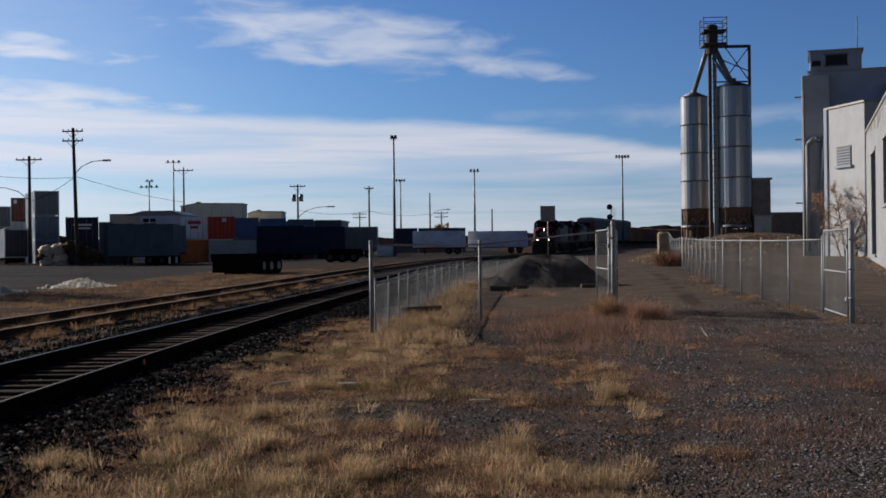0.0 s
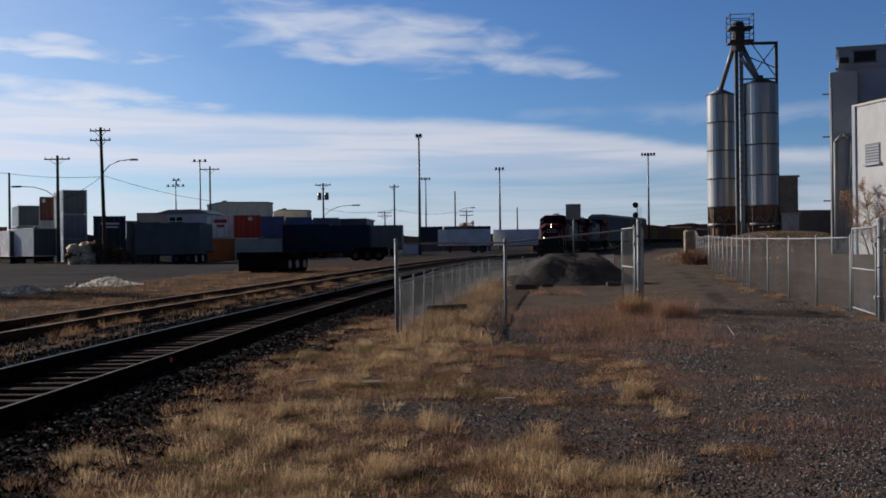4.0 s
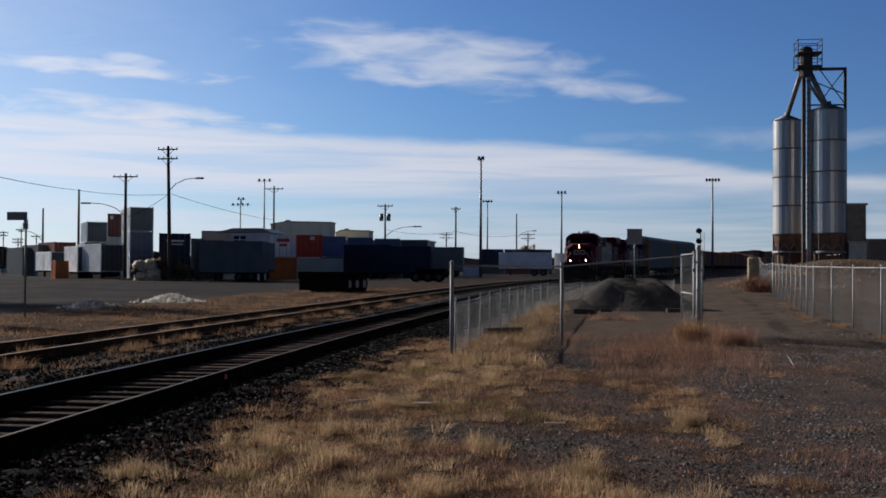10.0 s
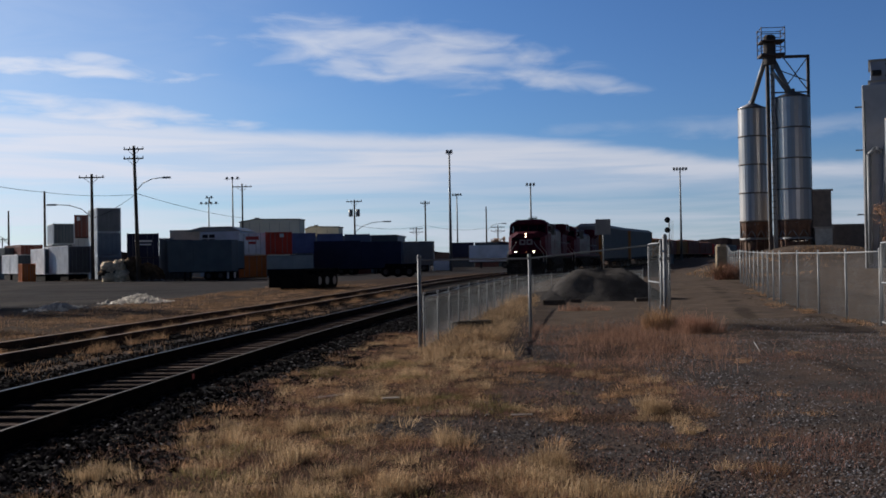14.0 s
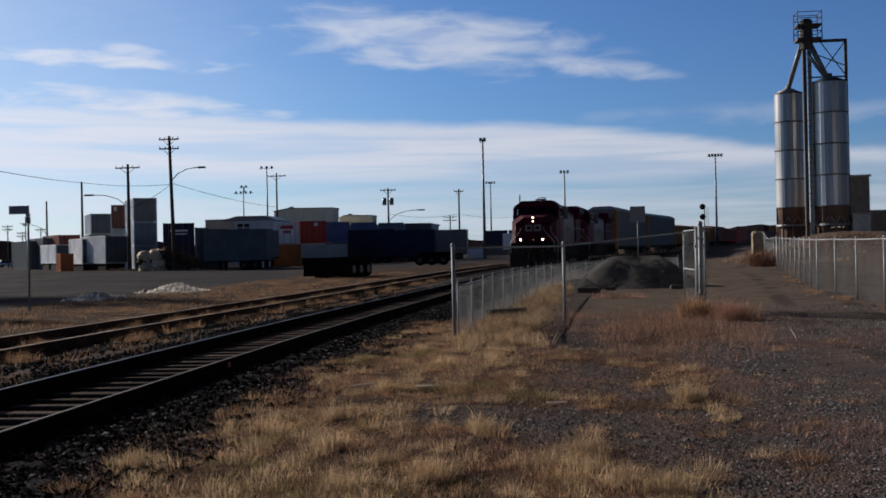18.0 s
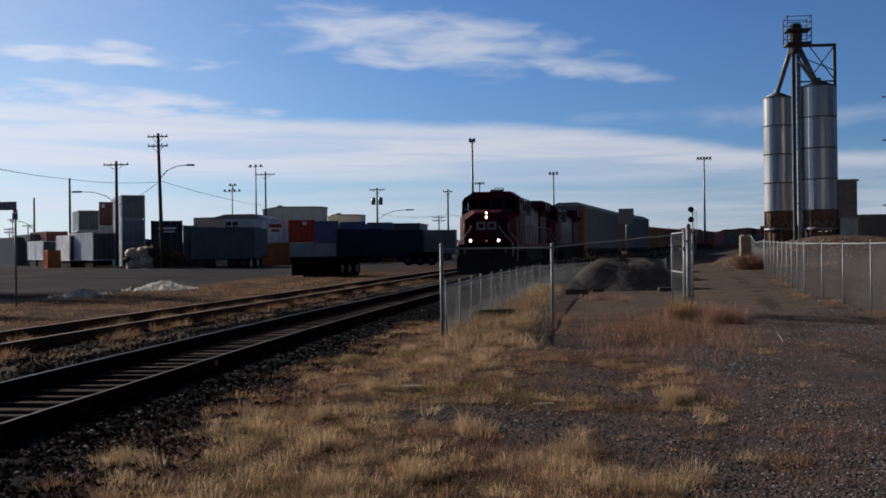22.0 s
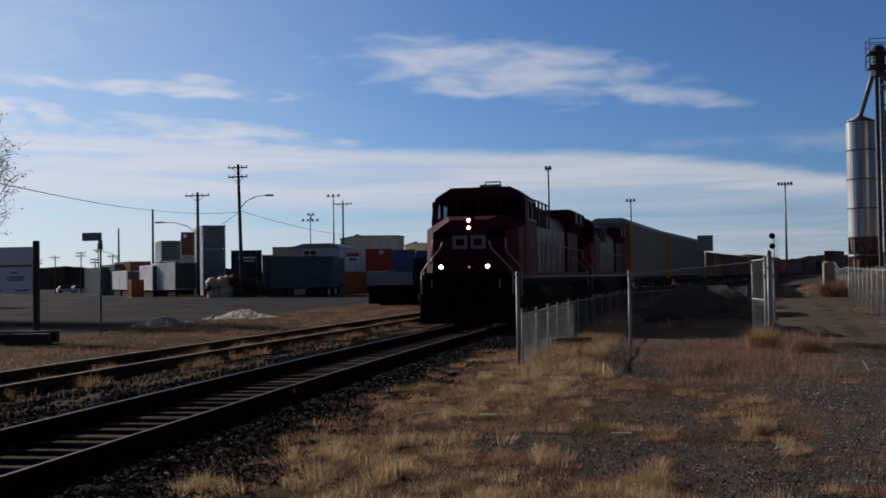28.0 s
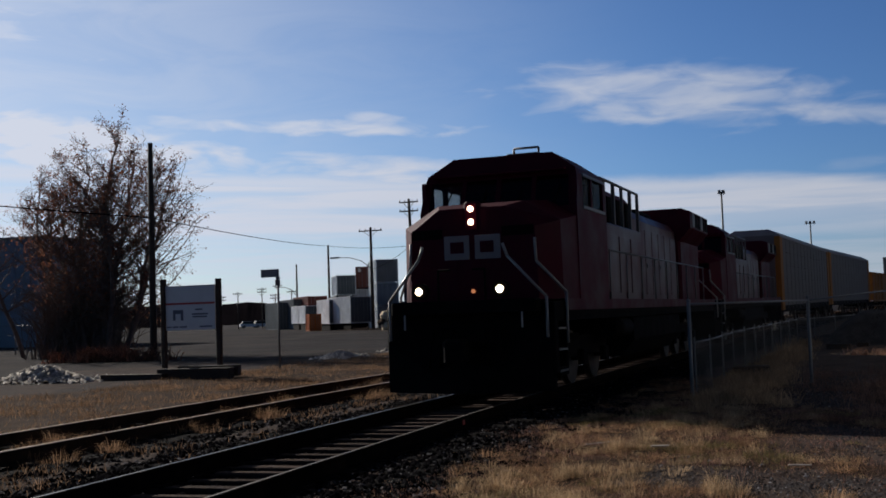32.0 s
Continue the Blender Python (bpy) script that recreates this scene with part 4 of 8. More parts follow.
_x, _y = tufts(700, 9, 27, 70, 104, lambda x, y: straw_mask(x, y), 30, 0.5, 79, 0.0)
blades("bank_weeds", _x, _y, 0.26, 0.02, 0.8, M["verge"], "straw-coloured weeds on the bank below the silos", 80, category="weeds")
# round the standpoint
_x, _y = tufts(1500, -4.0, 3.0, -5, 5.4, lambda x, y: sstep(-3.4, -2.6, x) * (1 - sstep(0.6, 2.2, x)) * (0.3 + 0.7 * sstep(-0.3, 0.6, vnoise(x, y, 1.3, 61))), 30, 0.15, 162, 0.0)
blades("low_fuzz", _x, _y, 0.06, 0.0035, 1.3, M["fuzz"], "low red-brown dead growth underfoot", 164)
bunches("dry_grass", 420, -3.4, 1.6, -5, 5.0, lambda x, y: sstep(-3.2, -2.6, x) * (1 - sstep(0.4, 1.6, x)) * sstep(-0.3, 0.5, vnoise(x, y, 1.2, 65)), 90, 0.15, 0.15, 0.003, M["straw"], "short trodden dry grass underfoot", 167, splay=0.9)
_x, _y = scatter(9000, -8.4, -2.4, -6, 5, stone_mask, 141, 0.0)
stones("track_ballast", _x, _y, _r.uniform(0.02, 0.05, len(_x)), M["stone"], "dark grey broken ballast stones along the rails", 143)
_x, _y = scatter(9000, 0.5, 9.5, -6, 5, lambda x, y: 0.15 + 0.85 * sstep(-0.1, 0.7, vnoise(x, y, 2.4, 51)), 146, 0.0)
stones("loose_gravel", _x, _y, _r.uniform(0.007, 0.018, len(_x)), M["gravel"], "loose grey gravel strewn on the lane", 147)
bunches("wall_foot_weeds", 7000, 11.5, 27, 28, 82, lambda x, y: np.exp(-((x - 12.0 - 0.278 * (y - 29.07)) / 0.3) ** 2) * sstep(-0.2, 0.5, vnoise(x, y, 3.0, 86)), 50, 0.18, 0.24, 0.005, M["verge"], "brown weeds along the foot of the warehouse wall", 87, splay=1.0)
_x, _y = scatter(22000, 11.0, 27, 28, 82, lambda x, y: np.exp(-((x - 11.9 - 0.278 * (y - 29.07)) / 0.4) ** 2), 188, 0.3)
stones("wall_rubble", _x, _y, _r.uniform(0.02, 0.07, len(_x)), M["gravel"], "crumbled plaster and stones below the warehouse wall", 189)


def flecks(name, x, y, low, high, size, mat, label, seed):
    """Tiny tilted flakes held above the ground: seed heads and broken husks."""
    rng = np.random.RandomState(seed)
    n = len(x)
    c = np.stack([x, y, bed_z(x, y) + rng.uniform(low, high, n)], -1)
    u, w = rng.normal(0, 1, (n, 3)), rng.normal(0, 1, (n, 3))
    s = size * rng.uniform(0.4, 1.3, (n, 1))
    u, w = u / np.linalg.norm(u, axis=1, keepdims=True) * s * 1.6, w / np.linalg.norm(w, axis=1, keepdims=True) * s
    v = np.stack([c - u, c + w, c + u, c - w], 1).reshape(-1, 3)
    f = np.arange(4 * n).reshape(-1, 4)
    return tagged(new(name, numpy_mesh(name, v, f, mat)), label, "grass", kind="stuff")


M["husk"] = thin_leaf("bleached_husk", (0.42, 0.32, 0.21), 0.45, 2.0, 0.5)
_x, _y = scatter(11000, -4.0, 2.2, 5.2, 24, lambda x, y: straw_mask(x, y) ** 2 * (0.1 + 0.9 * sstep(-0.1, 0.6, vnoise(x, y, 1.0, 66))), 201, 0.6)
flecks("seed_heads", _x, _y, 0.04, 0.17, 0.0045, M["husk"], "pale seed heads and husks on the dry grass", 202)
_x, _y = scatter(12000, -0.5, 9.0, 5.2, 26, lambda x, y: 0.25 + 0.75 * sstep(0.0, 0.6, vnoise(x, y, 1.8, 71)), 203, 0.7)
flecks("lane_litter", _x, _y, 0.005, 0.03, 0.008, M["fuzz"], "dead leaf litter on the gravel lane", 204)
bunches("gate_bush", 26, 2.35, 2.85, 25.3, 26.3, lambda x, y: 1.0 + 0.0 * x, 170, 0.2, 0.62, 0.003, M["straw"], "yellow-brown dead bush against the gate post", 211, splay=0.6, category="bush")
bunches("gate_bush", 30, 3.1, 3.75, 24.6, 25.8, lambda x, y: 1.0 + 0.0 * x, 190, 0.24, 0.55, 0.003, M["weed"], "rust-brown dead bush beside the gate post", 213, splay=0.7, category="bush")
bunches("heap_shrub", 11, 0.7, 2.2, 35.6, 36.8, lambda x, y: 1.0 + 0.0 * x, 70, 0.3, 0.34, 0.004, M["weed"], "pale dry shrub before the gravel heap", 215, splay=0.9, category="bush")

# ---- tracks ----
RAIL_SECTION = [(-0.07, 0.0), (0.07, 0.0), (0.07, 0.012), (0.012, 0.03), (0.012, 0.135), (0.036, 0.148), (0.036, 0.166), (0.017, 0.175),
                (-0.017, 0.175), (-0.036, 0.166), (-0.036, 0.148), (-0.012, 0.135), (-0.012, 0.03), (-0.07, 0.012)]


def rail_mesh(offset, side, y0, y1, mats, worn):
    """One rail swept along the line; its worn running surface takes the second material."""
    s0, s1 = s_of_y(y0), s_of_y(y1)
    cuts = np.concatenate([np.arange(s0, min(s1, s0 + 120), 2.0), np.arange(min(s1, s0 + 120), s1 + 0.1, 5.0)])
    b, n = B(), len(RAIL_SECTION)
    for s in cuts:
        p, h = on_track(s, offset + side * 0.775)
        c, sn = math.cos(h), math.sin(h)
        b.v += [(p.x + a * c, p.y - a * sn, p.z + RAIL_TOP - 0.175 + z) for a, z in RAIL_SECTION]
    for k in range(len(cuts) - 1):
        for i in range(n):
            b.f.append((k * n + i, k * n + (i + 1) % n, (k + 1) * n + (i + 1) % n, (k + 1) * n + i))
    me = b.mesh("rail", mats)
    top = [1 if (j % n) in worn else 0 for j in range(len(b.f))]
    me.polygons.foreach_set("material_index", top)
    return me


def tie_mesh(seed, mat):
    rng = random.Random(seed)
    b = B()
    w, l = 0.10 + rng.uniform(-0.008, 0.008), 1.28
    b.box(-l, -w, -0.10, l, w, 0.055, 0.012)
    b.v = [(x + rng.uniform(-0.012, 0.012), y + rng.uniform(-0.012, 0.012), z + rng.uniform(-0.006, 0.006)) for x, y, z in b.v]
    return b.mesh("tie", mat)


def railway(name, label, offset, mats, y_ties, tie_seed, drop, near_top):
    t = thing(name, label, "railway track", kind="structure")
    for side in (-1, 1):
        pair = (mats[0], near_top if side > 0 else mats[1])
        part("rail", rail_mesh(offset, side, -60, 400, pair, (7,) if offset == 0.0 else (6, 7, 8)), pair, t)
    shared = [tie_mesh(tie_seed + i, M["tie"]) for i in range(5)]
    plate = B().box(-0.09, -0.17, 0.0, 0.09, 0.17, 0.022, 0.005).mesh("tie_plate", mats[0])
    rng = random.Random(tie_seed)
    s, far = s_of_y(-3), B()
    while s < s_of_y(150):
        p, h = on_track(s, offset)
        m = Matrix.Translation((p.x + rng.uniform(-0.03, 0.03), p.y, p.z + RAIL_TOP - 0.175 - 0.058 - drop + rng.uniform(-0.008, 0.006))) @ pose(0, 0, 0, 0, 0, -math.degrees(h) + rng.uniform(-1.2, 1.2))
        if p.y < y_ties:
            tie = part("tie", shared[rng.randrange(5)], None, t, m=m)
            if 6 < p.y < 24:
                for sx in (-0.775, 0.775):
                    part("tie_plate", plate, None, tie, m=pose(sx, 0, 0.046, 0, 0, 90))
        else:
            far.box(-1.28, -0.115, -0.1, 1.28, 0.115, 0.055, 0, m)
        s += 0.53 + rng.uniform(-0.025, 0.025)
    tagged(part("far_ties", far, M["tie"], t), kind="stuff")
    return t


railway("main_track", "main railway track with polished rails on dark timber ties", 0.0, (M["rail"], M["rail_top"]), 62, 301, 0.0, M["rail_no_glare"])
railway("siding_track", "rusty siding track with weeds between worn ties", -4.4, (M["rail_rust"], M["rail_rust_top"]), 50, 351, 0.02, M["rail_rust_top"])

def rail_mark():
    """A dab of red paint on the side of the running rail."""
    p, h = on_track(s_of_y(15.3), 0.775)
    track = bpy.data.objects["main_track"]
    part("paint_mark", B().box(0.013, -0.05, 0.05, 0.016, 0.05, 0.12), M["sign_red"], track, "dab of red paint", m=Matrix.Translation((p.x, p.y, p.z + RAIL_TOP - 0.175)) @ pose(0, 0, 0, 0, 0, -math.degrees(h)))


rail_mark()

# ---- chain-link fences ----


def link_panel(p0, p1, z0, z1, top0, top1, wire=0.0045, pitch=0.075):
    """Woven wire between two posts, as two crossing families of thin strands."""
    b = B()
    p0, p1 = Vector((*p0, 0)), Vector((*p1, 0))
    length = (p1 - p0).length
    u = (p1 - p0) / length
    h = min(top0 - z0, top1 - z1)
    k = 0
    n = int((length + h) / pitch) + 1
    for fam in (0, 1):
        for i in range(n):
            a0, a1 = i * pitch - h, i * pitch          # along the fence at the bottom and the top
            t0, t1 = max(0.0, -a0 / h), min(1.0, (length - a0) / h)
            if t1 <= t0 + 0.01:
                continue
            pts = []
            for t in (t0, t1):
                along = a0 + t * h
                if fam:
                    along = length - along
                k01 = along / length
                lo, hi = z0 + (z1 - z0) * k01, top0 + (top1 - top0) * k01
                q = p0 + u * along
                pts.append(Vector((q.x, q.y, lo + (hi - lo) * t)))
            side = Vector((0, 0, wire / 2)) + u * (wire / 2) * (1 if fam else -1)
            side = Vector((-u.x * wire * 0.4, -u.y * wire * 0.4, wire * 0.4)) if not fam else Vector((u.x * wire * 0.4, u.y * wire * 0.4, wire * 0.4))
            off = Vector((u.y, -u.x, 0)) * (0.002 if fam else -0.002)
            b.add([pts[0] - side + off, pts[0] + side + off, pts[1] + side + off, pts[1] - side + off], [(0, 1, 2, 3)])
    return b


def fence(label, pts, height, thick=0.03, heights=None, wire=0.0045, pitch=0.075, bottom=0.05, group="", link="mesh"):
    """Posts at pts with a top rail and woven wire in each bay."""
    t = thing("chain_link_fence", label, "fence", group=group)
    zs = [float(bed_z(x, y)) for x, y in pts]
    hs = heights or [height] * len(pts)
    for (x, y), z, h in zip(pts, zs, hs):
        post = part("post", B().tube((x, y, z - 0.3), (x, y, z + h), thick, n=8), M["galv"], t)
        part("post_cap", B().lathe([(thick * 1.15, 0), (thick * 1.15, 0.03), (thick * 0.6, 0.055), (0.002, 0.06)], 8, (x, y, z + h)), M["galv"], post)
    for i in range(len(pts) - 1):
        (x0, y0), (x1, y1) = pts[i], pts[i + 1]
        part("top_rail", B().tube((x0, y0, zs[i] + hs[i] - 0.04), (x1, y1, zs[i + 1] + hs[i + 1] - 0.04), 0.021, n=6), M["galv"], t)
        part("wire_mesh", link_panel((x0, y0), (x1, y1), zs[i] + bottom, zs[i + 1] + bottom, zs[i] + hs[i] - 0.05, zs[i + 1] + hs[i + 1] - 0.05, wire, pitch), M[link], t)
    return t


def along(points, step):
    """Points every step metres on a broken line."""
    p = np.array(points, float)
    d = np.concatenate([[0], np.cumsum(np.hypot(*np.diff(p, axis=0).T))])
    n = max(1, round(d[-1] / step))
    return [(float(np.interp(s, d, p[:, 0])), float(np.interp(s, d, p[:, 1]))) for s in np.linspace(0, d[-1], n + 1)]


low_pts = along([(-2.08, 20.6), (-1.98, 28), (-1.5, 38), (-0.9, 45), (1.5, 52), (5, 57)], 2.35)
fence("low grey chain-link fence beside the main track", low_pts, 1.0, 0.017, wire=0.0068, pitch=0.055, link="mesh_low")
fence("tall thin chain-link fence across the disused lane", [(-2.12, 20.3), (-0.18, 24.3), (2.88, 27.0)], 1.7, 0.034, [1.68, 1.72, 2.0], 0.0025, 0.09)
right_pts = along([(7.68, 26.2), (7.75, 32), (7.95, 38.5), (9.4, 50), (11.3, 66), (12.3, 72), (13.5, 83), (14.7, 93)], 3.0)
fence("chain-link yard fence with a galvanised top rail", right_pts, 1.8, 0.03, [float(np.interp(p[1], (26, 38, 60, 72, 93), (1.72, 1.74, 1.80, 1.86, 1.5))) for p in right_pts], wire=0.0068, pitch=0.075, link="mesh_yard")


def gate(label, hinge, free, z_top, braces=(0.5,)):
    """A pipe-framed gate leaf."""
    t = thing("chain_link_gate", label, "gate", group="lane gates")
    (x0, y0), (x1, y1) = hinge, free
    z0, z1 = float(bed_z(x0, y0)) + 0.1, float(bed_z(x1, y1)) + 0.1
    for (x, y, z) in ((x0, y0, z0), (x1, y1, z1)):
        part("stile", B().tube((x, y, z), (x, y, z_top), 0.024, n=8), M["galv"], t)
    for k in (0.0, *braces, 1.0):
        part("gate_rail", B().tube((x0, y0, z0 + (z_top - z0) * k), (x1, y1, z1 + (z_top - z1) * k), 0.022, n=8), M["galv"], t)
    part("wire_mesh", link_panel(hinge, free, z0, z1, z_top, z_top, 0.0085), M["mesh_low"], t)
    for k in (0.2, 0.8):
        part("hinge", B().box(x0 - 0.05, y0 - 0.05, z0 + (z_top - z0) * k - 0.04, x0 + 0.05, y0 + 0.05, z0 + (z_top - z0) * k + 0.04, 0.01), M["galv"], t)
    return t


gate("open galvanised gate leaf swung back against the yard fence", (7.3, 23.2), (7.66, 26.0), 1.88)
gate("open galvanised gate leaf folded back beside the lane", (2.86, 26.72), (2.78, 29.0), 1.98)
gate("second galvanised gate leaf folded against the first", (3.0, 26.74), (3.27, 28.8), 1.98)


def gate_post(x, y, h, r, label):
    t = thing("gate_post", label, "post", group="gate posts")
    z = float(bed_z(x, y))
    post = part("pipe", B().tube((x, y, z - 0.3), (x, y, z + h), r, n=12), M["galv"], t)
    part("post_cap", B().lathe([(r * 1.1, 0), (r * 1.1, 0.04), (r * 0.6, 0.08), (0.002, 0.09)], 12, (x, y, z + h)), M["galv"], post)
    for k in (0.25, 0.55, 0.85):
        part("band", B().tube((x, y, z + h * k - 0.02), (x, y, z + h * k + 0.02), r * 1.2, n=12), M["galv"], post)
    return t


gate_post(7.24, 22.75, 1.98, 0.06, "dark galvanised gate post by the yard lane")
gate_post(2.94, 26.6, 2.1, 0.055, "thick galvanised gate post beside the red weeds")

# ---- gravel heap, timbers, small things on the lane ----


def heap_form(q):
    """Height of a dumped heap over its foot: a flat top and straight sides."""
    return 1 - sstep(0.30, 1.06, q)


def heap(name, label, cx, cy, rx, ry, h, mat, seed, n=34, power=1.25):
    """A heap of loose material with a ragged foot."""
    rng = np.random.RandomState(seed)
    b, rings = B(), 12
    for k in range(rings + 1):
        q = k / rings
        for i in range(n):
            a = 2 * math.pi * i / n
            rag = 1 + 0.12 * math.sin(3 * a + seed) + 0.07 * math.sin(7 * a + 2 * seed)
            x, y = cx + rx * q * rag * math.cos(a), cy + ry * q * rag * math.sin(a)
            z = float(bed_z(x, y)) + h * heap_form(q) * (1 + 0.10 * math.sin(2 * a + 1)) + rng.uniform(-0.025, 0.025) - 0.06 * q
            b.v.append((x, y, z))
    for k in range(rings):
        for i in range(n):
            b.f.append((k * n + i, k * n + (i + 1) % n, (k + 1) * n + (i + 1) % n, (k + 1) * n + i))
    ob = new(name, b.mesh(name, mat))
    for p in ob.data.polygons:
        p.use_smooth = True
    return tagged(ob, label, "heap")


M["heap"] = material("dark_gravel_heap", (0.078, 0.072, 0.070), 0.95, 0.0, 0.35, 2.5, 22, 1.0, (0.095, 0.083, 0.072), 0.4, 0.6, 0.03, bump_dist=0.06)
heap("dumped_gravel", "grey gravel heap dumped on the closed lane", 2.35, 45.8, 2.75, 3.4, 1.10, M["heap"], 3)
heap("gravel_mound", "low tail of the grey gravel heap", 0.5, 46.0, 1.5, 2.2, 0.30, M["heap"], 5)
M["heapstone"] = material("heap_stone", (0.068, 0.063, 0.061), 0.95, 0.0, 0.2, 8, 60, 0.3, per_island=0.35, spec=0.02)
_q = np.random.RandomState(90)
_a, _k = _q.uniform(0, 6.283, 2600), np.sqrt(_q.uniform(0, 1, 2600)) * 0.96
_x, _y = 2.35 + 2.75 * _k * np.cos(_a), 45.8 + 3.4 * _k * np.sin(_a)
stones("heap_stones", _x, _y, _q.uniform(0.02, 0.05, 2600), M["heapstone"], "stones on the gravel heap", 91, z=np.array(bed_z(_x, _y)) + 1.08 * heap_form(_k) - 0.02)


def timber(x, y, length, rz, label, size=(0.12, 0.16), z=0.0, mat="timber"):
    t = B().box(-length / 2, -size[0], 0, length / 2, size[0], size[1] * 1.6, 0.015)
    ob = new("timber", t.mesh("timber", M[mat]))
    ob.matrix_basis = pose(x, y, float(bed_z(x, y)) - 0.02 + z, 0, 0, rz)
    return tagged(ob, label, "timber", "loose timbers")


timber(0.45, 40.3, 0.78, -10, "dark creosoted timber lying before the gravel heap", (0.12, 0.13))
timber(1.25, 41.9, 0.4, -12, "short dark timber end by the gravel heap", (0.1, 0.1))
# added block stands in for a dark shadow beside the heap
timber(3.7, 42.2, 0.5, 8, "dark block for the shadow at the heap's foot", (0.12, 0.1))
timber(-1.7, 27.5, 1.1, 30, "dark timber lying in the grass by the low fence", (0.15, 0.12))
timber(-2.45, 13.4, 0.5, 50, "broken grey stick in the grass", (0.03, 0.02), mat="board")
timber(-1.64, 12.9, 0.2, 14, "pale broken board in the grass", (0.04, 0.007), mat="board", z=0.07)
timber(-0.1, 11.6, 0.22, 4, "bleached broken lath on the bare soil", (0.025, 0.006), mat="board", z=0.045)
strip = new("paint_strip", B().box(-0.007, -1.2, 0.0, 0.007, 1.2, 0.012, 0.002).mesh("paint_strip", M["rail_white"]))
strip.matrix_basis = pose(3.91, 20.66, float(bed_z(3.91, 20.66)) + 0.006, 0, 0, -7.7)
tagged(strip, "thin white lath lying on the gravel lane", "lath")
M["tanblock"] = material("tan_block", (0.30, 0.245, 0.175), 0.95, 0.0, 0.3, 2, 30, 0.5, (0.16, 0.12, 0.09), 0.5, spec=0.05)
kerb = new("concrete_block", B().box(-0.45, -0.35, -0.1, 0.45, 0.35, 1.75, 0.16).mesh("concrete_block", M["tanblock"]))
kerb.matrix_basis = pose(14.0, 90.5, ground_z(14.0, 90.5), 0, 0, 12)
tagged(kerb, "weathered concrete block at the fence's far end", "block")
_x, _y = scatter(400, 7.0, 9.0, 25, 60, lambda x, y: np.exp(-((x - 7.45 - 0.09 * np.clip(y - 38, 0, 99)) / 0.35) ** 2), 95)
stones("fence_rubble", _x, _y, _q.uniform(0.02, 0.06, len(_x)), M["clod"], "earth clods and rubble along the yard fence", 96)

# ---- signs and signal by the track ----


def sign_back(x, y, h):
    t = thing("road_sign", "back of a grey square sign on a steel post", "sign")
    z = ground_z(x, y)
    part("post", B().tube((x, y, z - 0.2), (x, y, z + h), 0.035), M["mast"], t)
    plate = part("plate", B().box(x - 0.46, y - 0.05, z + h - 0.9, x + 0.46, y - 0.036, z + h + 0.06, 0.006), M["lampgrey"], t)
    for dz in (0.25, 0.7):
        part("bracket", B().box(x - 0.3, y - 0.036, z + h - dz - 0.03, x + 0.3, y - 0.03, z + h - dz + 0.03), M["mast"], plate)


sign_back(3.72, 70.0, 3.85)


def signal(x, y):
    t = thing("railway_signal", "black two-headed railway signal on a steel mast", "signal")
    z = ground_z(x, y)
    part("mast", B().tube((x, y, z), (x, y, z + 6.6), 0.09), M["mast"], t)
    part("base_cabinet", B().box(x - 0.5, y - 0.4, z, x + 0.5, y + 0.4, z + 1.4, 0.04), M["lampgrey"], t)
    for h in (4.9, 6.35):
        head = part("signal_head", B().tube((x - 0.25, y - 0.18, z + h), (x - 0.25, y - 0.24, z + h), 0.42, n=20), M["dark"], t)
        part("lamp_hood", B().tube((x - 0.25, y - 0.24, z + h), (x - 0.25, y - 0.55, z + h), 0.16, 0.14, 12), M["dark"], head)
    part("ladder", B().path([(x + 0.3, y, z), (x + 0.3, y, z + 6.2)], 0.03).path([(x + 0.55, y, z), (x + 0.55, y, z + 6.2)], 0.03), M["mast"], t)


signal(18.0, 165.0)

# ---- silos ----


